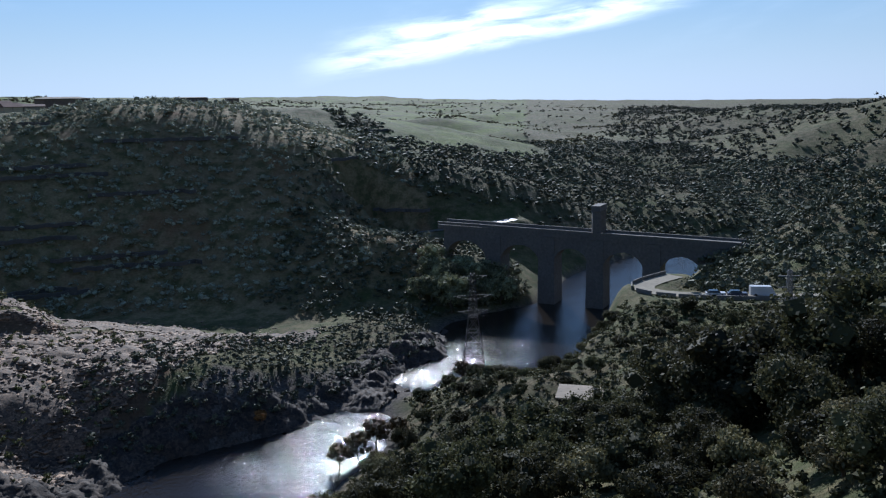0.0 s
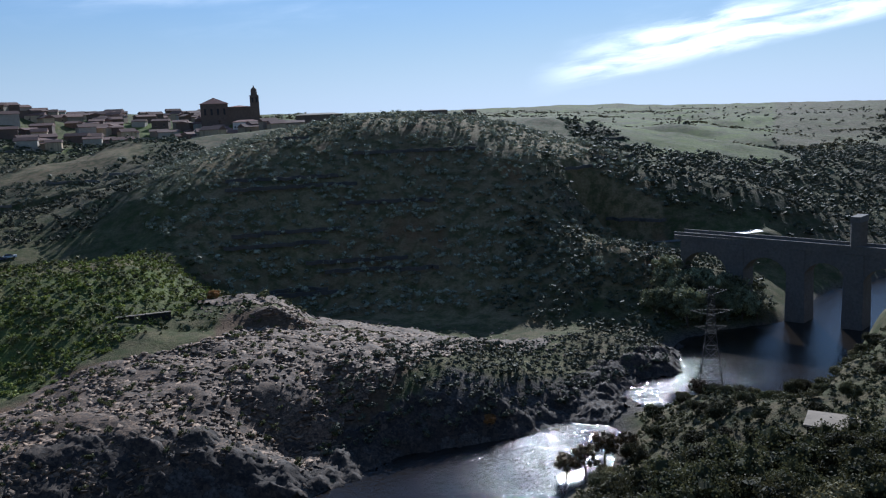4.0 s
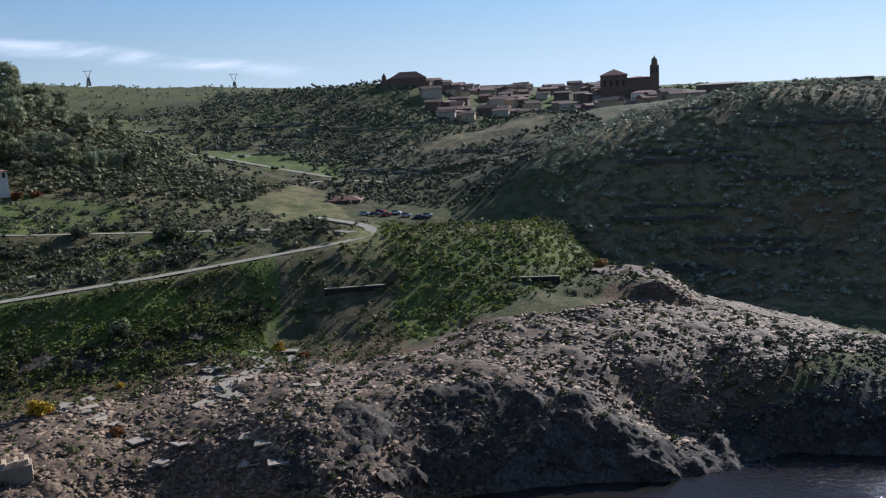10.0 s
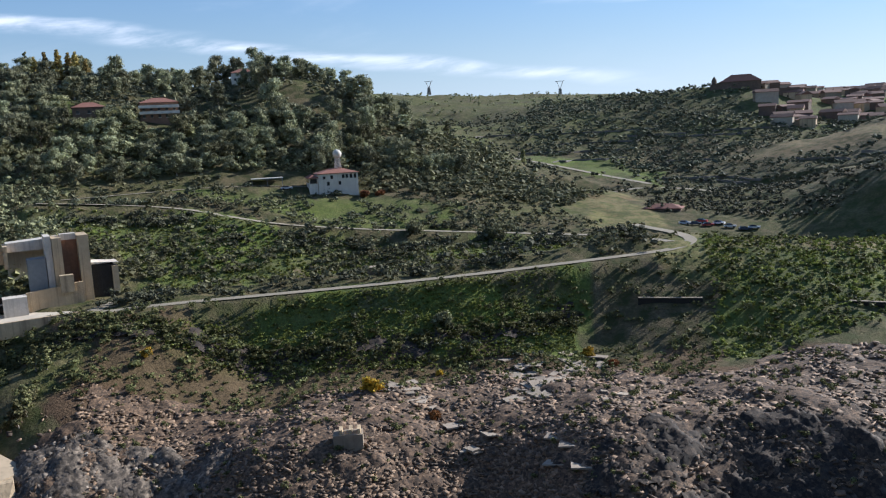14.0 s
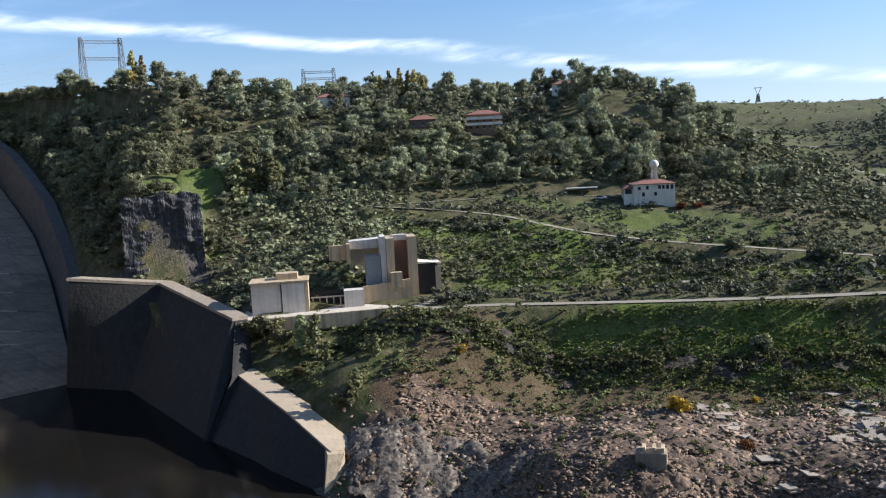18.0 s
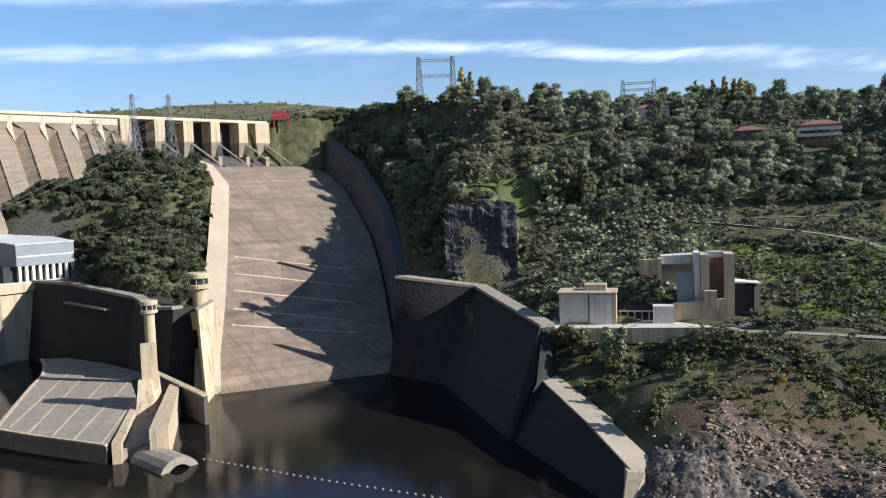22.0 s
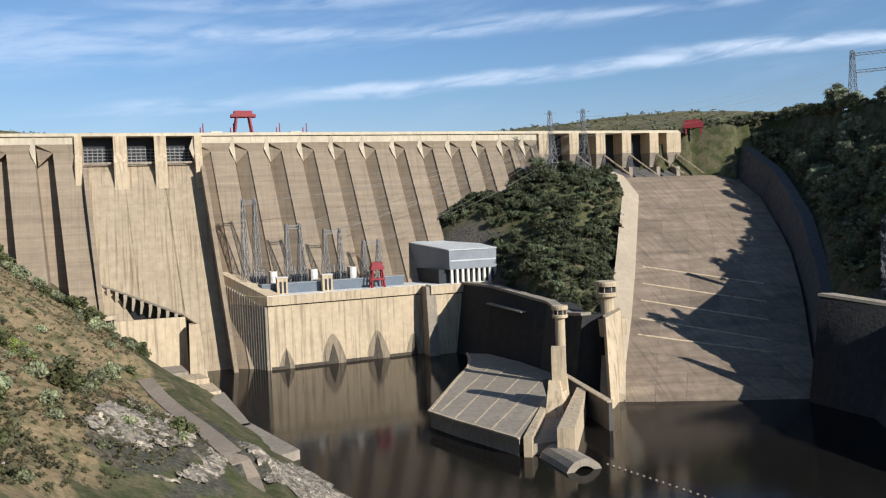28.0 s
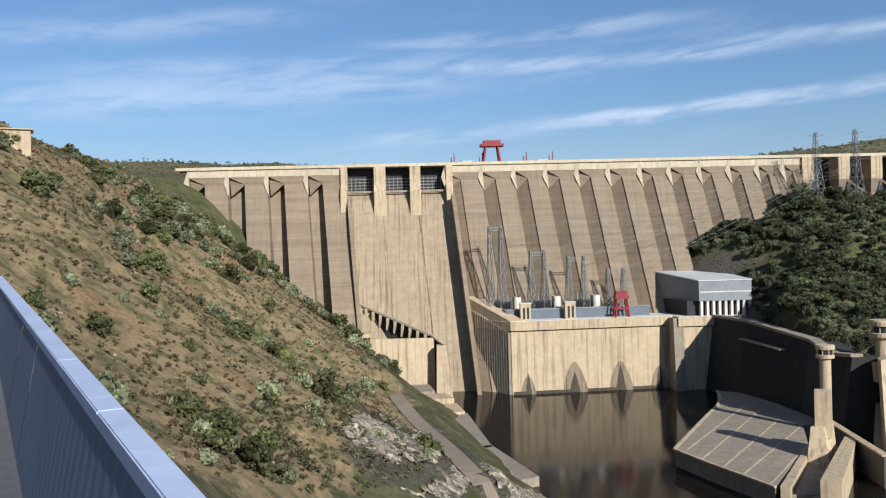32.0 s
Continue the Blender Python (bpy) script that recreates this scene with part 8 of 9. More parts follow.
z0 = 65 + 700 * math.tan(radians(1.9))
fort = thing("convent", (x, y, z0), "broad brown convent with a low hipped roof on the hilltop", "convent")
f = framed(x, y, z0, 45)
bm = bmesh.new()
box(bm, -14, 16, -8, 8, -6, 6, f)
box(bm, -22, -14, -6, 6, -6, 5, f)
under("wall_shell", bm, M_OCHRE, fort)
bm = bmesh.new()
hip_roof(bm, -14, 16, -8, 8, 6, 5.5, f)
under("roof", bm, M_TILE, fort)
bm = bmesh.new()
turned(bm, [(2.0, 5), (2.0, 8), (1.2, 9.5), (0.2, 11)], -19, 0, 8, f)
under("turret", bm, M_OCHRE, fort)
bm = bmesh.new()
box(bm, -40, 44, -9, -8, -10, -1.5, f)
under("terrace_wall", bm, M_OCHRE, fort)
x, y = at_polar(16.8, 462)
z0 = 65 + 462 * math.tan(radians(-1.3))
ht = thing("watch_tower", (x, y, z0), "ruined stone watch tower on the canyon rim", "tower")
f = framed(x, y, z0, 17)
bm = bmesh.new()
box(bm, -9, 8, -3, 5, -6, 9, f)
under("hall", bm, M_STONE, ht)
bm = bmesh.new()
box(bm, -1.5, 4.5, -4, 2, -6, 15, f)
for k in range(4):
    box(bm, -1.5 + k * 1.7, -0.6 + k * 1.7, -4, -3.4, 15, 16.2, f)
under("tower", bm, M_STONE, ht)
for b, d, w, dd, h in ((16.7, 1500, 55, 14, 7), (14.1, 1500, 24, 12, 10), (24.5, 620, 34, 14, 10)):
    x, y = at_polar(b, d)
    house("farm_building", x, y, b, w, dd, h, 1.2, "long low farm building on the plateau", M_OCHRE, M_GREYC, sunk=8)

# stone bridge with tall piers downstream
M_BRIDGE = surface("lichened_granite", (0.09, 0.081, 0.07), (0.19, 0.17, 0.145), 0.8, 0.9, 0.4)
br = thing("stone_bridge", (50, 258, 0), "old granite bridge on tall piers across the river", "bridge", kind="structure")
B0, B1 = Vector((0, 283, 24.6)), Vector((94, 236, 23.2))
bd = (B1 - B0).normalized()
bn = Vector((-bd.y, bd.x, 0)).normalized()
PIERS = [0.198, 0.377, 0.532, 0.702, 0.87]
for s in (-1, 1):
    bm = bmesh.new()
    beam(bm, B0 + bn * 3.6 * s + Vector((0, 0, 0.5)), B1 + bn * 3.6 * s + Vector((0, 0, 0.1)), 0.5, 0.9)
    under("parapet", bm, M_BRIDGE, br)
bm = bmesh.new()
beam(bm, B0 + Vector((0, 0, -0.9)), B1 + Vector((0, 0, -0.9)), 7.6, 1.6)
under("deck", bm, M_BRIDGE, br)
for p in PIERS:
    c = B0.lerp(B1, p)
    bm = bmesh.new()
    hexa(bm, [c + bd * a * 3.0 + bn * b * 4.2 + Vector((0, 0, -28 - (c.z - 22))) for a, b in ((-1, -1), (1, -1), (1, 1), (-1, 1))] + [c + bd * a * 2.6 + bn * b * 3.9 + Vector((0, 0, -1.8)) for a, b in ((-1, -1), (1, -1), (1, 1), (-1, 1))])
    under("pier", bm, M_BRIDGE, br)
ends = [0.0] + PIERS + [1.0]
for p0, p1 in zip(ends, ends[1:]):
    bm = bmesh.new()
    a, b = B0.lerp(B1, p0), B0.lerp(B1, p1)
    r = (b - a).length / 2 - 2.2
    c = (a + b) / 2
    r = max(r, 0.6)
    pts = [c + bd * r * math.cos(math.pi * k / 12) + Vector((0, 0, -5 - r + r * math.sin(math.pi * k / 12))) for k in range(13)]
    for q0, q1 in zip(pts, pts[1:]):
        t0, t1 = Vector((q0.x, q0.y, c.z - 1.6)), Vector((q1.x, q1.y, c.z - 1.6))
        hexa(bm, [q0 - bn * 3.6, q1 - bn * 3.6, q1 + bn * 3.6, q0 + bn * 3.6, t0 - bn * 3.6, t1 - bn * 3.6, t1 + bn * 3.6, t0 + bn * 3.6])
    under("arch", bm, M_BRIDGE, br)
gate = B0.lerp(B1, 0.532)
for s in (-1, 1):
    bm = bmesh.new()
    beam(bm, gate + bn * 3 * s, gate + bn * 3 * s + Vector((0, 0, 7.5)), 1.8, 2.6)
    under("gate_pillar", bm, M_BRIDGE, br)
bm = bmesh.new()
beam(bm, gate - bn * 4 + Vector((0, 0, 8.3)), gate + bn * 4 + Vector((0, 0, 8.3)), 2.8, 1.8)
under("gate_arch", bm, M_BRIDGE, br)


# pylons
def pylon(name, x, y, z0, height, foot_w, label, arms=((0.98, 3.2), (0.78, 4.4), (0.62, 3.4)), group="power pylons", thick=0.2, yaw=0.0, mat=None):
    p = thing(name, (x, y, z0), label, "pylon", group)
    bm = bmesh.new()
    lattice_mast(bm, (x, y, z0 - 1), (x, y, z0 + height * 0.55), foot_w, foot_w * 0.4, 4, thick)
    under("body", bm, mat or M_STEEL, p)
    bm = bmesh.new()
    lattice_mast(bm, (x, y, z0 + height * 0.55), (x, y, z0 + height), foot_w * 0.4, foot_w * 0.18, 5, thick * 0.8)
    under("head", bm, mat or M_STEEL, p)
    c, s = math.cos(radians(yaw)), math.sin(radians(yaw))
    for f, w in arms:
        bm = bmesh.new()
        for k in (-1, 1):
            beam(bm, (x, y, z0 + height * f), (x + k * w * c, y + k * w * s, z0 + height * f - 0.2), thick)
            beam(bm, (x, y, z0 + height * f - 1.2), (x + k * w * c, y + k * w * s, z0 + height * f - 0.2), thick)
        under("cross_arm", bm, mat or M_STEEL, p)
    return p


x, y = at_polar(-2.1, 178)
pylon("pylon", x, y, 6.0, 22, 5.2, "dark lattice power pylon on the river bank", yaw=10, thick=0.11, mat=surface("dark_steel", (0.03, 0.026, 0.022), (0.07, 0.06, 0.05), 0.5, 0.8, 0.05))
x, y = at_polar(129.4, 425)
pylon("pylon", x, y, 78, 36, 7, "grey lattice power pylon on the island", ((0.97, 3.5), (0.8, 3.5)), thick=0.13, yaw=130)
PA = (x, y)
x, y = at_polar(127.15, 425)
pylon("pylon", x, y, 77, 37, 7, "grey lattice power pylon on the island", ((0.97, 3.5), (0.8, 3.5)), thick=0.13, yaw=130)
PB = (x, y)
for b0, b1, d, zb, zt, dz in ((110.3, 107.97, 520, 112, 146, (1, 7)), (96.4, 94.35, 620, 122, 137.5, (1, 4))):
    p0, p1 = at_polar(b0, d), at_polar(b1, d)
    g = thing("portal_pylon", (*p0, zb), "large double-mast portal pylon above the treetops", "pylon", "portal pylons")
    for p in (p0, p1):
        bm = bmesh.new()
        lattice_mast(bm, (*p, zb - 20), (*p, zt), 6, 1.8, 8, 0.17)
        under("mast", bm, M_STEEL, g)
    bm = bmesh.new()
    for k in dz:
        for off in (0, 1.4):
            beam(bm, (*p0, zt - k * 1.6 - off), (*p1, zt - k * 1.6 - off), 0.32)
        for j in range(8):
            a, b = Vector((*p0, zt - k * 1.6)).lerp(Vector((*p1, zt - k * 1.6)), j / 8), Vector((*p0, zt - k * 1.6 - 1.4)).lerp(Vector((*p1, zt - k * 1.6 - 1.4)), (j + 1) / 8)
            beam(bm, a, b, 0.22)
    under("crossbeam", bm, M_STEEL, g)
for b, d, el, h in ((70.5, 1350, 3.25, 34), (57.1, 1300, 2.4, 26), (66.1, 1350, 3.1, 22)):
    x, y = at_polar(b, d)
    z0 = 65 + d * math.tan(radians(el)) - 8
    p = thing("far_pylon", (x, y, z0), "far power pylon with a forked head on the skyline", "pylon", "far pylons")
    bm = bmesh.new()
    lattice_mast(bm, (x, y, z0), (x, y, z0 + h * 0.55), 5, 2.5, 4, 0.45)
    for k in (-1, 1):
        beam(bm, (x, y, z0 + h * 0.5), (x + k * 4, y + k * 3, z0 + h), 0.7)
    beam(bm, (x - 6, y - 4.5, z0 + h), (x + 6, y + 4.5, z0 + h), 0.7)
    under("frame", bm, M_STEEL, p)


def wire(a, b, sag, r=0.055):
    """A hanging line from a to b, as a thin three-sided tube."""
    a, b = Vector(a), Vector(b)
    pts = [a.lerp(b, k / 14) - Vector((0, 0, sag * 4 * (k / 14) * (1 - k / 14))) for k in range(15)]
    bm = bmesh.new()
    rings = [[bm.verts.new(p + Vector((r * math.cos(t), 0, r * math.sin(t)))) for t in (0.5, 2.6, 4.7)] for p in pts]
    for u, v in zip(rings, rings[1:]):
        for i in range(3):
            bm.faces.new((u[i], u[(i + 1) % 3], v[(i + 1) % 3], v[i]))
    return bm


lines = thing("power_lines", (*PA, 100), "bundle of power lines from the island pylons to the gantries", "power lines")
for i, (s, n, z) in enumerate(((17.5, 34, 72), (22.5, 34, 72), (36, 34, 60.5), (39, 34, 60.5), (42, 34, 60.5), (53, 34, 57.5), (56.5, 34, 57.5), (60, 34, 57.5), (71, 34, 51.5), (74.5, 34, 51.5), (78, 34, 51.5))):
    p = PA if i % 2 else PB
    under("line", wire((p[0] + (i % 3 - 1) * 2.5, p[1], 98 + (i % 4) * 4), dam_at(s, n, z), 4 + i % 3), M_STEEL, lines)
for i in range(6):
    x1, y1 = at_polar(109.1, 520)
    under("line", wire((PB[0], PB[1], 100 + (i % 3) * 5), (x1 + i - 3, y1, 134 + (i % 2) * 9), 6), M_STEEL, lines)
for i in range(5):
    p0, p1 = at_polar(-40, 150), at_polar(-23.5, 150)
    q = thing("roadside_line", (*p0, 30), "power line crossing above the thicket", "power lines", "lines above the thicket") if i == 0 else q
    under("line", wire((*p0, 37 - i * 2.0), (*p1, 33.5 - i * 2.2), 1, 0.04), M_STEEL, q)
x, y = at_polar(-23.5, 150)
pole = thing("line_pole", (x, y, ground_at(x, y)), "slim lattice pole with insulators above the thicket", "pole")
bm = bmesh.new()
lattice_mast(bm, (x, y, ground_at(x, y)), (x, y, 36), 1.4, 0.5, 7, 0.1)
under("mast", bm, M_STEEL, pole)
for zz in (35, 33, 31):
    bm = bmesh.new()
    beam(bm, (x - 2, y, zz), (x + 2, y, zz), 0.16)
    under("cross_arm", bm, M_STEEL, pole)
x, y = at_polar(119.9, 490)
rt = thing("red_gate_crane", (x, y, 104), "low red gate crane parked at the end of the crest", "gantry crane")
f = framed(x, y, 105, 120)
bm = bmesh.new()
box(bm, -5.5, 5.5, -2, 2, 1.5, 5, f)
box(bm, -4.5, 3.5, -1.5, 1.5, 5, 6.2, f)
under("body", bm, M_RED, rt)
for u in (-4.5, 3.7):
    bm = bmesh.new()
    box(bm, u, u + 1, -1.6, 1.6, -2, 1.5, f)
    under("leg", bm, M_RED, rt)


# ---- rocks ----
def lump_template():
    g = np.array([(a, b, c) for a in (-1, 0, 1) for b in (-1, 0, 1) for c in (-1, 0, 1) if (a, b, c) != (0, 0, 0)], float)
    idx = {tuple(p.astype(int)): i for i, p in enumerate(g)}
    quads = []
    for ax in range(3):
        for sgn in (-1, 1):
            o = [k for k in range(3) if k != ax]
            for i in (-1, 0):
                for j in (-1, 0):
                    c = []
                    for du, dv in ((0, 0), (1, 0), (1, 1), (0, 1)):
                        p = [0, 0, 0]
                        p[ax], p[o[0]], p[o[1]] = sgn, i + du, j + dv
                        c.append(idx[tuple(p)])
                    quads.append(c if (sgn > 0) == (ax != 1) else c[::-1])
    return g / np.linalg.norm(g, axis=1)[:, None] ** 0.6, np.array(quads)


LUMP_V, LUMP_Q = lump_template()
BOX_V = np.array([(a, b, c) for c in (-1, 1) for a, b in ((-1, -1), (1, -1), (1, 1), (-1, 1))], float)
BOX_Q = np.array([(0, 3, 2, 1), (4, 5, 6, 7), (0, 1, 5, 4), (1, 2, 6, 5), (2, 3, 7, 6), (3, 0, 4, 7)])


def rock_stuff(name, spots, size, shape, mat, label, seed, angular=False, sink=0.3, tilt=0.35, power=2.0):
    """Uncounted broken rock in one mesh."""
    rng = np.random.default_rng(seed)
    n = len(spots)
    if not n:
        return
    V, Q = (BOX_V, BOX_Q) if angular else (LUMP_V, LUMP_Q)
    s = size[0] + (size[1] - size[0]) * rng.random(n) ** power
    v = V[None] * (1 + rng.uniform(-0.28, 0.28, (n, len(V), 3)))
    v = v * (s[:, None] * rng.uniform(0.7, 1.3, (n, 3)) * np.array(shape))[:, None, :]
    a, b, c = rng.uniform(0, 6.28, n), rng.normal(0, tilt, n), rng.normal(0, tilt, n)
    v = np.stack([v[..., 0], v[..., 1] * np.cos(b)[:, None] - v[..., 2] * np.sin(b)[:, None], v[..., 1] * np.sin(b)[:, None] + v[..., 2] * np.cos(b)[:, None]], -1)
    v = np.stack([v[..., 0] * np.cos(c)[:, None] + v[..., 2] * np.sin(c)[:, None], v[..., 1], v[..., 2] * np.cos(c)[:, None] - v[..., 0] * np.sin(c)[:, None]], -1)
    v = np.stack([v[..., 0] * np.cos(a)[:, None] - v[..., 1] * np.sin(a)[:, None], v[..., 0] * np.sin(a)[:, None] + v[..., 1] * np.cos(a)[:, None], v[..., 2]], -1)
    z = land(spots[:, 0], spots[:, 1]) + s * shape[2] * (1 - 2 * sink)
    v += np.stack([spots[:, 0], spots[:, 1], z], 1)[:, None, :]
    q = (Q[None] + (np.arange(n) * len(V))[:, None, None]).reshape(-1, 4)
    tagged(new(name, quad_mesh(name, v.reshape(-1, 3), q, mat)), label, "rocks", kind="stuff")


def near_line(path, count, width, seed):
    rng = np.random.default_rng(seed)
    p = along([(*q[:2], 0) for q in path], 1.0)[:, :2]
    return p[rng.integers(0, len(p), count)] + rng.normal(0, width, (count, 2))


def island_material(name, dark, light):
    """Broken stone, each piece with a tone of its own."""
    mat = surface(name, dark, light, 0.8, 0.8, 0.4)
    nt = mat.node_tree
    bsdf = nt.nodes["Principled BSDF"]
    old = bsdf.inputs["Base Color"].links[0].from_socket
    geo = nt.nodes.new("ShaderNodeNewGeometry")
    hsv = nt.nodes.new("ShaderNodeHueSaturation")
    nt.links.new(ramp_to(nt, geo.outputs["Random Per Island"], 0.35, 1.75), hsv.inputs["Value"])
    nt.links.new(old, hsv.inputs["Color"])
    nt.links.new(hsv.outputs[0], bsdf.inputs["Base Color"])
    return mat


M_BROKEN = island_material("broken_slate", (0.085, 0.055, 0.034), (0.29, 0.195, 0.12))
M_BOULD = island_material("pale_boulders", (0.15, 0.122, 0.092), (0.32, 0.265, 0.205))
QUARRY = PLOTS["quarry"]


def loose(outline, count, seed):
    rng = np.random.default_rng(seed)
    o = np.array(outline, float)
    q = rng.uniform(o.min(0), o.max(0), (count * 6, 2))
    q = q + 3 * np.stack([grain(q[:, 0], q[:, 1], 9, 5), grain(q[:, 0], q[:, 1], 9, 6)], 1)
    q = q[inside(q[:, 0], q[:, 1], outline)][:count]
    return q[land(q[:, 0], q[:, 1]) > 0.3]


def cracked(name, dark, mid, light, size, crack=0.35):
    """Broken rock: angular pieces, each with its own tone, parted by dark cracks, with fine grain."""
    mat = surface(name, dark, light, size * 0.5, 0.85, 0.5)
    nt = mat.node_tree
    bsdf = nt.nodes["Principled BSDF"]
    old = bsdf.inputs["Base Color"].links[0].from_socket
    co = nt.nodes.new("ShaderNodeTexCoord")
    col = old
    for k, amount in ((1.0, 0.6), (0.42, 0.45)):
        cell = nt.nodes.new("ShaderNodeTexVoronoi")
        cell.inputs["Scale"].default_value = k / size * 1.6
        nt.links.new(co.outputs["Object"], cell.inputs["Vector"])
        grey = nt.nodes.new("ShaderNodeSeparateColor")
        nt.links.new(cell.outputs["Color"], grey.inputs[0])
        hsv = nt.nodes.new("ShaderNodeHueSaturation")
        nt.links.new(ramp_to(nt, grey.outputs[0], 1 - amount, 1 + amount), hsv.inputs["Value"])
        nt.links.new(col, hsv.inputs["Color"])
        col = hsv.outputs[0]
    nt.links.new(col, bsdf.inputs["Base Color"])
    return mat


M_QUARRY = cracked("slate_scree", (0.05, 0.03, 0.017), (0.12, 0.08, 0.055), (0.19, 0.118, 0.066), 0.6)
M_CRAG = cracked("dark_crag", (0.016, 0.011, 0.0075), (0.05, 0.04, 0.035), (0.08, 0.054, 0.034), 0.8)
M_PCRAG = cracked("pale_crag", (0.05, 0.038, 0.027), (0.2, 0.17, 0.13), (0.21, 0.165, 0.12), 0.8)
M_LIME = cracked("limestone_crag", (0.15, 0.115, 0.075), (0.4, 0.35, 0.28), (0.38, 0.31, 0.22), 0.9)
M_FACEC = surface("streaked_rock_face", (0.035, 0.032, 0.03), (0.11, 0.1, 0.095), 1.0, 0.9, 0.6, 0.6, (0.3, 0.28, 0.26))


def crag(name, outline, step, rise, mat, label, seed, lift=0.1, size=4.0, line=None, half=0.0):
    """A sheet of broken rock lying on the ground: a jittered grid with sharp uneven facets."""
    rng = np.random.default_rng(seed)
    o = np.array(line if line is not None else outline, float)
    lo, hi = o.min(0) - half, o.max(0) + half
    nx, ny = int((hi[0] - lo[0]) / step), int((hi[1] - lo[1]) / step)
    gx, gy = np.meshgrid(lo[0] + np.arange(nx) * step, lo[1] + np.arange(ny) * step)
    x, y = gx.ravel(), gy.ravel()
    rx, ry = x + 3 * grain(x, y, 9, 5) + 1.2 * grain(x, y, 3, 7), y + 3 * grain(x, y, 9, 6) + 1.2 * grain(x, y, 3, 8)
    if line is not None:
        run = along([(*q, 0) for q in line], 2.0)[:, :2]
        keep = np.zeros(len(x), bool)
        for i in range(0, len(x), 20000):
            keep[i:i + 20000] = np.hypot(rx[i:i + 20000, None] - run[None, :, 0], ry[i:i + 20000, None] - run[None, :, 1]).min(1) < half
    else:
        keep = inside(rx, ry, [tuple(p) for p in outline])
    x = x + rng.uniform(-0.42, 0.42, len(x)) * step
    y = y + rng.uniform(-0.42, 0.42, len(y)) * step
    z = np.full(len(x), -9.0)
    z[keep] = land(x[keep], y[keep])
    bumps = 0.9 * np.abs(grain(x, y, size * 3.1, seed)) + 0.45 * grain(x, y, size, seed + 1) * (1 + grain(x, y, size * 5, seed + 2)) + 0.45 * rng.random(len(x)) ** 2 - 0.2
    z = z + lift + rise * bumps
    for road, w in ROAD_RUNS.values():
        for i in range(0, len(x), 20000):
            keep[i:i + 20000] &= np.hypot(x[i:i + 20000, None] - road[None, :, 0], y[i:i + 20000, None] - road[None, :, 1]).min(1) > w / 2 + 0.8
    keep &= z > -0.6
    idx = np.arange(nx * ny).reshape(ny, nx)
    q = np.stack([idx[:-1, :-1], idx[:-1, 1:], idx[1:, 1:], idx[1:, :-1]], -1).reshape(-1, 4)
    q = q[keep[q].all(1)]
    used, q = np.unique(q, return_inverse=True)
    ob = new(name, quad_mesh(name, np.stack([x, y, z], 1)[used], q.reshape(-1, 4), mat))
    return tagged(ob, label, "rocks", kind="stuff")


edge = [(-110, 76), (-104, 82), (-97, 101), (-86, 116), (-75, 124), (-66, 128), (-58, 140), (-40, 152), (-22, 170), (-8, 198), (4, 226)]
ridge = [(-120, 195), (-106, 203), (-92, 209), (-75, 205), (-58, 205), (-42, 208)]
crag("scree", QUARRY, 0.55, 0.4, M_QUARRY, "brown broken slate scree covering the quarry", 71, 0.1, 2.0)
crag("scree", None, 0.8, 0.6, M_QUARRY, "pale brown scree heaped along the ridge", 73, size=2.2, line=ridge, half=9.0)
crag("scree", None, 0.5, 0.7, M_QUARRY, "brown broken rock along the low bank of the basin", 75, 0.1, 1.6, [(-166, -8), (-150, 14), (-136, 40), (-122, 66), (-110, 77)], 9.0)
crag("river_cliff", None, 0.5, 1.35, M_CRAG, "dark jagged rock of the river cliff", 74, 0.1, 1.7, edge, 8.0)
crag("river_crag", PLOTS["river_rocks"], 0.5, 1.2, M_PCRAG, "pale weathered crags at the end of the wall", 76, 0.15, 1.9)
crag("river_crag", None, 0.5, 1.3, M_PCRAG, "pale weathered crags at the end of the wall", 77, 0.15, 1.9, [(-165, -12), (-160, 4), (-152, 16)], 7.0)
crag("lime_crag", PLOTS["white_rock"], 0.5, 0.9, M_LIME, "pale limestone outcrop along the towpath", 78, 0.1, 2.6)


def cliff(b0, b1, label):
    """A steep quarried face from the rim of the lining up to the bench, broken into ledges and ribs."""
    nb, nz = 230, 90
    bb, hh = np.meshgrid(np.linspace(b0, b1, nb), np.linspace(0, 1, nz))
    rim = np.interp(bb, *BENCH_RIM) + 1.0 + 1.2 * grain(bb * 5, bb * 0, 3, 40)
    z = 24 + hh * (rim - 24)
    u = bb * 4.9  # metres along the face
    rng = np.random.default_rng(79)
    bulge = 1.3 * grain(u, z, 9, 31) + 0.8 * grain(u * 2.2, z, 5, 32) + 0.55 * grain(u, z * 1.8, 2.2, 33) + 0.3 * rng.uniform(-1, 1, u.shape) + 0.8 * np.floor(hh * 3.2 + 0.25 * grain(u, z, 12, 34))
    d = 282.5 + hh * 3.8 + bulge
    v = np.stack([-d * np.sin(np.radians(bb)), d * np.cos(np.radians(bb)), z], -1).reshape(-1, 3)
    idx = np.arange(nb * nz).reshape(nz, nb)
    q = np.stack([idx[:-1, :-1], idx[:-1, 1:], idx[1:, 1:], idx[1:, :-1]], -1).reshape(-1, 4)
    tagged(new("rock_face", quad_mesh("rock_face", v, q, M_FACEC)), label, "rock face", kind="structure")


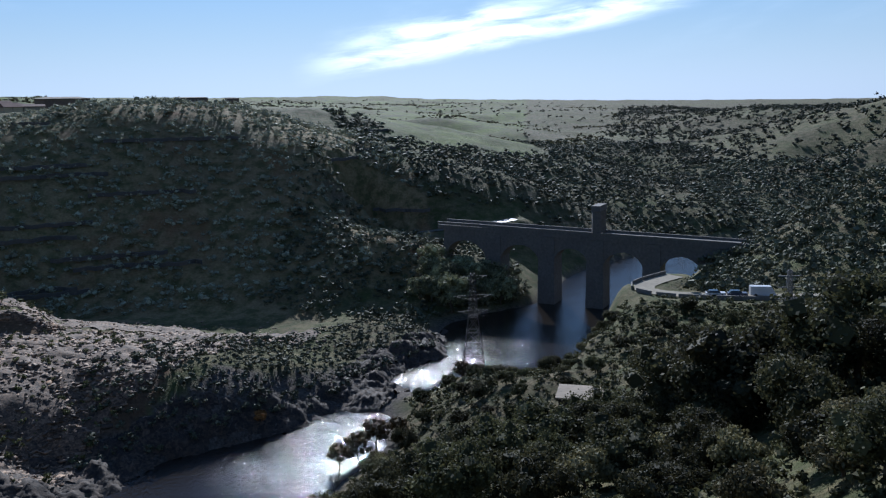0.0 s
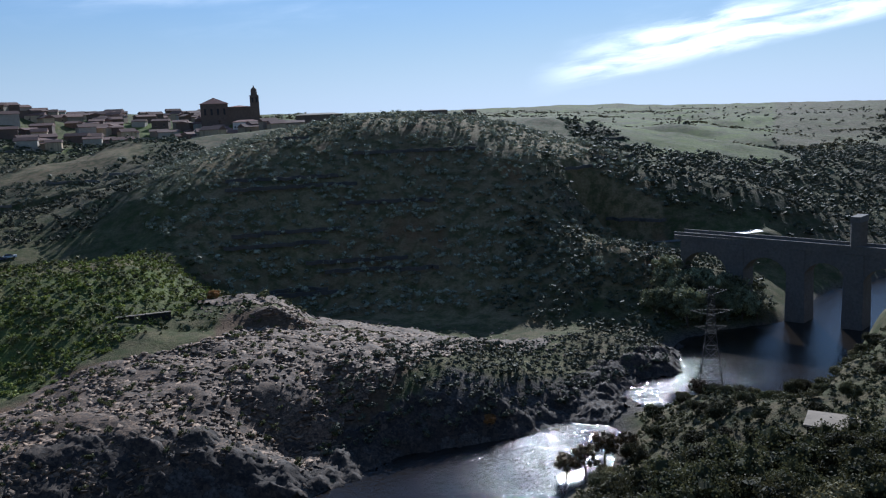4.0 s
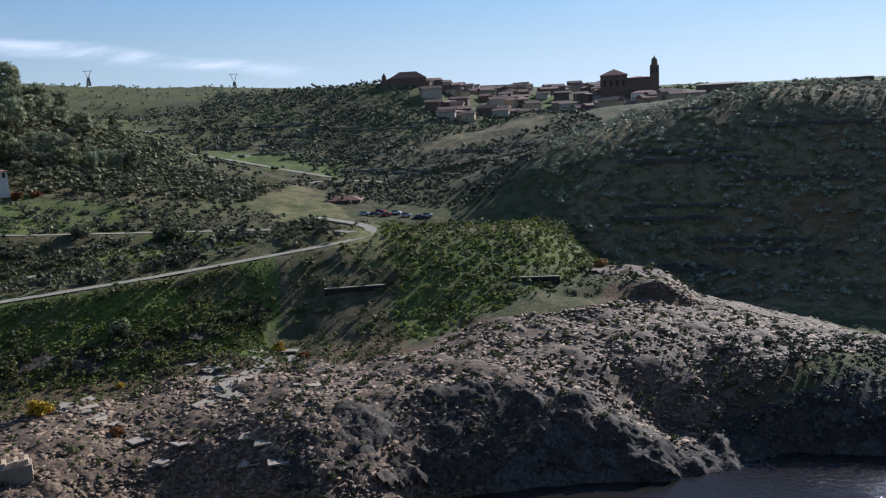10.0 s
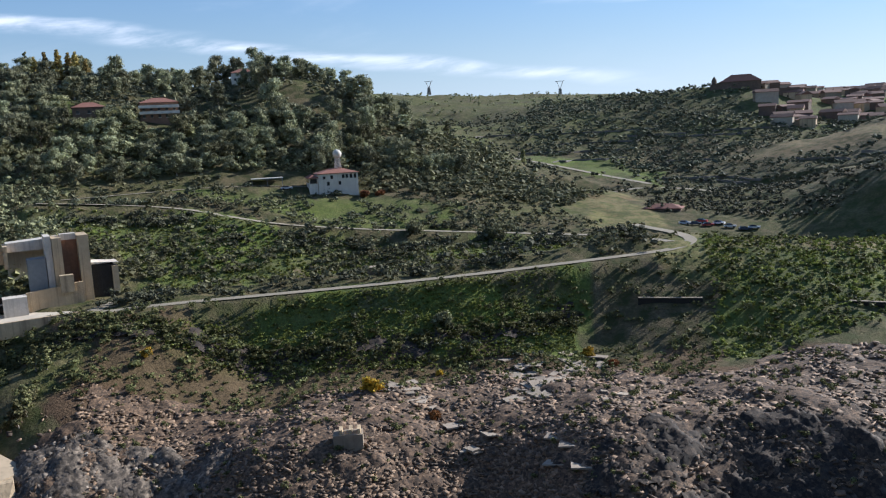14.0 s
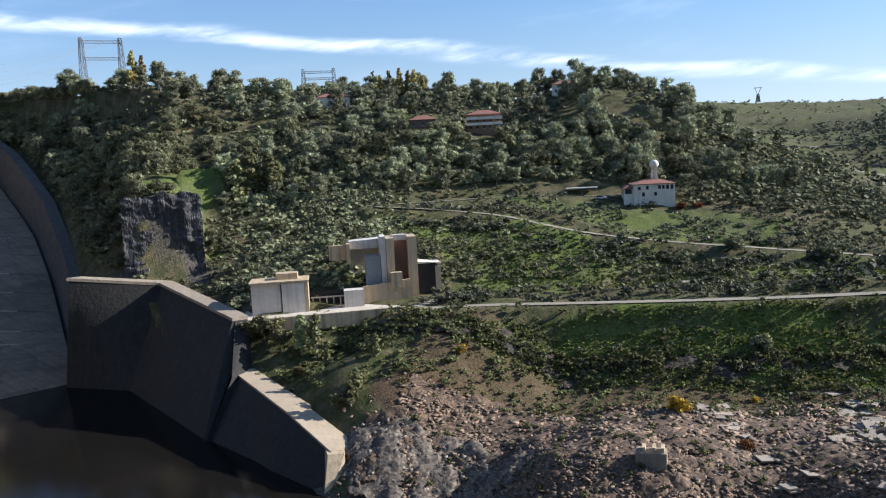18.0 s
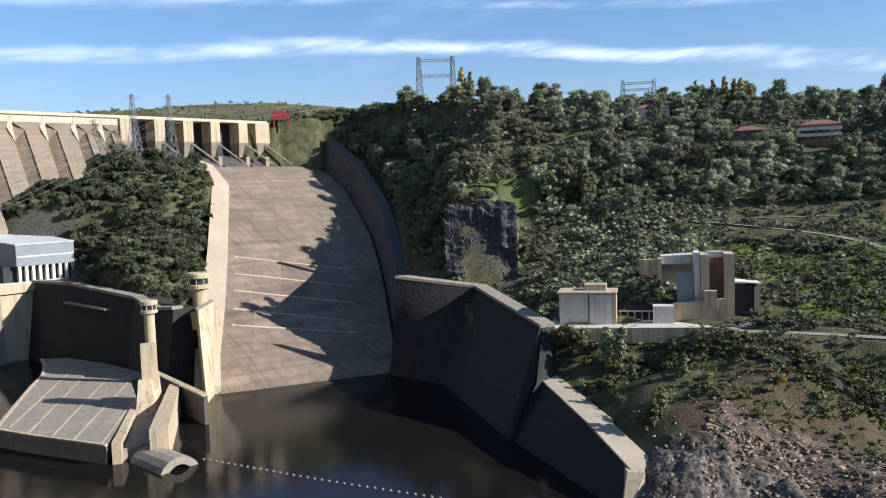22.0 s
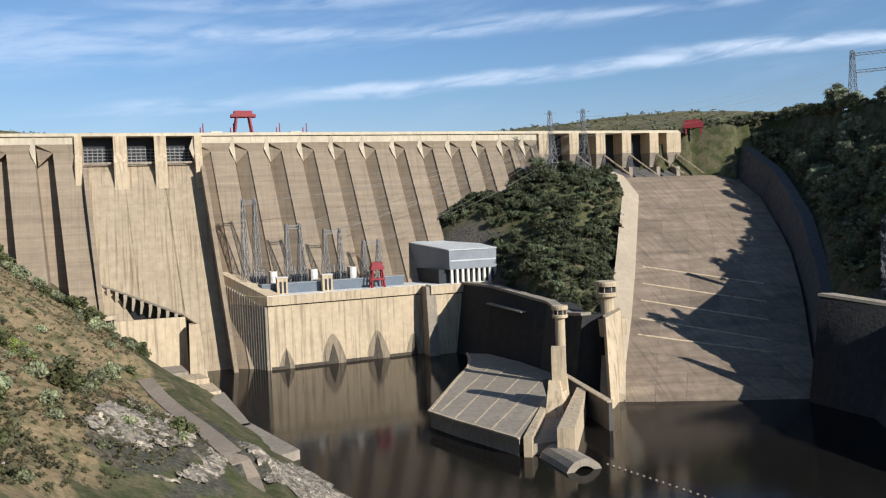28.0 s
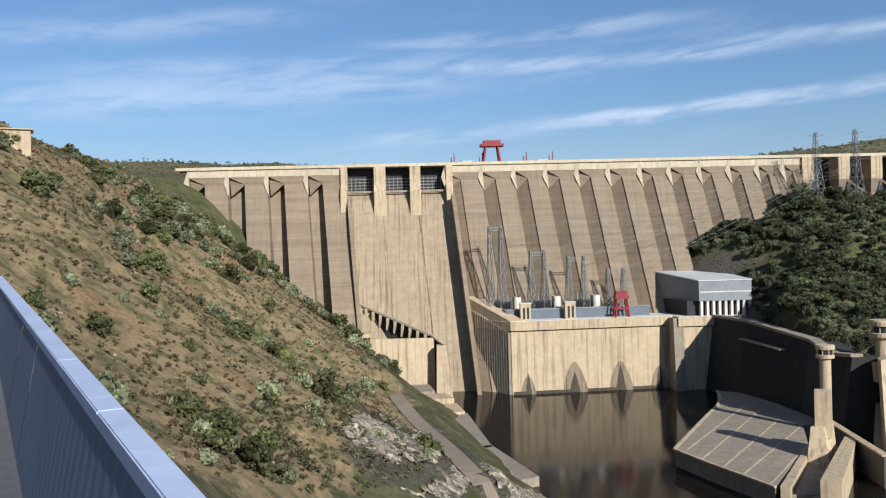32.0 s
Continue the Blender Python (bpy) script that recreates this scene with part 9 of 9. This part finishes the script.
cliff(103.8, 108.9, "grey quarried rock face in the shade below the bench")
crag("bank_foot_rock", None, 0.7, 0.9, M_CRAG, "dark loose rock at the foot of the green slope", 81, 0.05, 2.6, [(-212, -18), (-204, 10), (-196, 34), (-186, 60), (-178, 90), (-176, 116)], 3.0)
rock_stuff("rubble", loose(QUARRY, 30000, 171), (0.12, 0.7), (1.1, 0.75, 0.25), M_BROKEN, "flat pieces of brown broken slate strewn over the quarry", 171, True, 0.1, 0.28, 2.4)
rock_stuff("rubble", near_line([(-166, -8), (-150, 14), (-136, 40), (-122, 66), (-110, 77)], 9000, 6.5, 174), (0.12, 0.6), (1.1, 0.8, 0.35), M_BROKEN, "broken brown rock strewn over the low bank", 174, True, 0.1, 0.35, 2.4)
rock_stuff("rubble", near_line(ridge, 2600, 8, 173), (0.12, 0.5), (1.1, 0.8, 0.25), M_BROKEN, "flat pieces of slate along the ridge", 173, True, 0.1, 0.3, 2.4)
rock_stuff("boulders", loose(PLOTS["river_rocks"], 500, 176), (0.1, 0.5), (1, 0.8, 0.8), M_BOULD, "sharp pale boulders at the end of the wall", 176, True, 0.35, 0.6, 2.6)
rock_stuff("stones", loose(PLOTS["dry_hill"], 1200, 80), (0.06, 0.3), (1, 0.8, 0.6), M_BOULD, "small pale stones scattered on the dry hill", 80)
# broken concrete pavement
RP = random.Random(9)
for cb, cd, k, sz in ((60.4, 185, 14, 3.4), (58.4, 176, 16, 3.4), (59.4, 167, 9, 3.2), (56.0, 188, 10, 3.0), (70.2, 172, 5, 3.0), (57.4, 137, 4, 3.0), (64.3, 151, 5, 2.8), (68.0, 167, 5, 2.0), (53.5, 160, 4, 2.4)):
    for _ in range(k):
        x, y = at_polar(cb + RP.uniform(-1.4, 1.4), cd + RP.uniform(-6, 6))
        z0 = ground_at(x, y)
        sl = thing("concrete_slab", (x, y, z0), "broken flat concrete slab lying on rubble", "slab", "broken concrete slabs")
        f = framed(x, y, z0 + 0.25, RP.uniform(0, 180))
        a, b = sz * RP.uniform(0.5, 1.2), sz * RP.uniform(0.3, 0.7)
        t0, t1 = RP.uniform(-0.1, 0.1), RP.uniform(-0.1, 0.1)
        c = [(-a, -b * RP.uniform(0.7, 1.1)), (a * RP.uniform(0.8, 1.1), -b), (a, b * RP.uniform(0.6, 1.1)), (-a * RP.uniform(0.8, 1.0), b)]
        bm = bmesh.new()
        prism(bm, c, [t0 * u + t1 * v - 0.3 for u, v in c], [t0 * u + t1 * v for u, v in c], f)
        under("slab_body", bm, M_SLAB, sl)
x, y = at_polar(73.35, 145)
blk = thing("concrete_block", (x, y, ground_at(x, y)), "square grey concrete block standing in the rubble", "block")
f = framed(x, y, ground_at(x, y), 70)
bm = bmesh.new()
box(bm, -2.7, 2.7, -1.6, 1.6, -1, 2.6, f)
under("body", bm, M_GREYC, blk)
for u in (-1.6, 0.2, 1.7):
    bm = bmesh.new()
    box(bm, u, u + 0.6, -1.2, 1.2, 2.6, 3.5, f)
    under("fin", bm, M_PALE, blk)
# single bushes that stand out by their colour
GOLD = [plant_kind("yellow_bush", "bush", h, w, 14, 60, 0.2, m, M_BARK, lab, "bush", "autumn bushes", 600 + i) for i, (h, w, m, lab) in enumerate(((3.0, 4.4, L_GOLD, "bright yellow autumn bush in the rubble"), (2.4, 3.4, L_RUST, "rust-coloured autumn bush on the slope")))]
for k, b, d, s in ((0, 71.58, 171, 1.25), (0, 55.65, 194, 0.85), (0, 86.5, 196, 0.8), (1, 67.0, 158, 0.8), (1, 32.5, 232, 1.2), (1, 13.5, 162, 0.9), (1, 54.0, 186, 0.8), (1, 71.0, 318, 1.3), (1, 69.9, 320, 1.2), (0, 66.5, 186, 0.5)):
    x, y = at_polar(b, d)
    m = Matrix.LocRotScale((x, y, ground_at(x, y)), Euler((0, 0, b)), (s, s, s))
    if GOLD[k].get("placed"):
        copy_thing(GOLD[k], Matrix.Identity(4)).matrix_basis = m
    else:
        GOLD[k]["placed"] = 1
        GOLD[k].matrix_basis = m
POP = plant_kind("poplar", "spire", 14, 5, 30, 60, 0.3, leafage("pale_gold_leaves", (0.26, 0.19, 0.06), (0.5, 0.39, 0.15)), M_BARK, "slender golden poplar on the hilltop", "tree", "golden poplars", 620)
for i, (b, d, s) in enumerate(((90.6, 452, 1.3), (89.9, 452, 1.4), (89.3, 454, 1.3), (88.9, 452, 1.35), (107.4, 462, 1.5), (91.2, 454, 1.1), (88.3, 452, 1.1), (106.8, 462, 1.3))):
    x, y = at_polar(b, d)
    m = Matrix.LocRotScale((x, y, ground_at(x, y)), Euler((0, 0, b)), (s, s, s))
    if i == 0:
        POP.matrix_basis = m
    else:
        copy_thing(POP, Matrix.Identity(4)).matrix_basis = m
CYP = plant_kind("cypress", "spire", 15, 4.6, 24, 50, 0.35, L_OAK, M_BARK, "dark pointed cypress on the hilltop", "tree", "", 640)
_x, _y = at_polar(91.7, 468)
CYP.matrix_basis = Matrix.LocRotScale((_x, _y, ground_at(_x, _y)), Euler((0, 0, 0)), (1, 1, 1.1))
POPG = plant_kind("poplar", "spire", 17, 7, 30, 46, 0.5, leafage("silver_poplar_leaves", (0.14, 0.15, 0.07), (0.38, 0.37, 0.17)), M_PALEBARK, "tall pale green poplar beside the rock bench", "tree", "pale poplars", 630)
for i, (b, d, s) in enumerate(((101.3, 335, 1.0), (100.4, 337, 1.15), (99.2, 336, 1.05), (98.6, 338, 0.8), (96.8, 214, 0.72), (97.8, 216, 0.66), (96.0, 206, 0.42), (93.2, 196, 0.36), (92.6, 196, 0.34), (94.1, 182, 0.4), (94.6, 180, 0.36), (65.0, 450, 0.6), (59.8, 455, 0.5))):
    x, y = at_polar(b, d)
    m = Matrix.LocRotScale((x, y, ground_at(x, y)), Euler((0, 0, b)), (s * 1.2, s * 1.2, s))
    if i == 0:
        POPG.matrix_basis = m
    else:
        copy_thing(POPG, Matrix.Identity(4)).matrix_basis = m

# ---- the parapet of the viewpoint ----
rail = thing("parapet", (-0.4, -2, 63.4), "slate-blue sheet parapet with a pale blue metal handrail", "parapet")


def rail_at(y, inner):
    return (-0.24 - 0.0673 * (y + 2.1)) if inner else (-0.338 - 0.0603 * (y + 2.04))


ys = [-30, -24, -19, -15, -12, -9.5, -7.2, -5.2, -3.4, -1.7, 0.3]
for y0, y1 in zip(ys, ys[1:]):
    bm = bmesh.new()
    hexa(bm, [(rail_at(y0, 0), y0, 64.33), (rail_at(y0, 1) + 0.0, y0, 64.33), (rail_at(y1, 1), y1 - 0.004, 64.33), (rail_at(y1, 0), y1 - 0.004, 64.33), (rail_at(y0, 0), y0, 64.4), (rail_at(y0, 1), y0, 64.4), (rail_at(y1, 1), y1 - 0.004, 64.4), (rail_at(y1, 0), y1 - 0.004, 64.4)])
    bmesh.ops.bevel(bm, geom=bm.edges[:], offset=0.006, segments=2, affect="EDGES")
    under("handrail", bm, M_RAIL, rail)
    bm = bmesh.new()
    k = max(2, int((y1 - y0) / 0.05))
    top, bot = [], []
    for i in range(k + 1):
        y = y0 + (y1 - y0) * i / k
        off = (0.0, 0.003, 0.003, 0.0)[i % 4]
        top.append(bm.verts.new((rail_at(y, 1) - 0.02 + off, y, 64.34)))
        bot.append(bm.verts.new((rail_at(y, 1) + 0.16 + off, y, 63.4)))
    for i in range(k):
        bm.faces.new((top[i], top[i + 1], bot[i + 1], bot[i]))
    under("ribbed_sheet", bm, M_PANEL, rail)
bm = bmesh.new()
prism(bm, [(rail_at(-32, 0) + 0.05, -32), (7, -32), (7, 0.6), (rail_at(0.6, 0) + 0.05, 0.6)], 62.9, 63.4, lambda u, v, w: (u, v, w))
terrace = tagged(part("viewpoint_floor", bm, M_ASPHALT), "dark worn asphalt floor of the viewpoint", "pavement", kind="structure")
bm = bmesh.new()
for y0 in (-30, -18, -6):
    box(bm, 2.2, 3.2, y0 - 0.6, y0 + 0.6, 40, 62.9)
tagged(part("viewpoint_pier", bm, M_GREYC), "concrete piers under the viewpoint", "support", kind="structure")
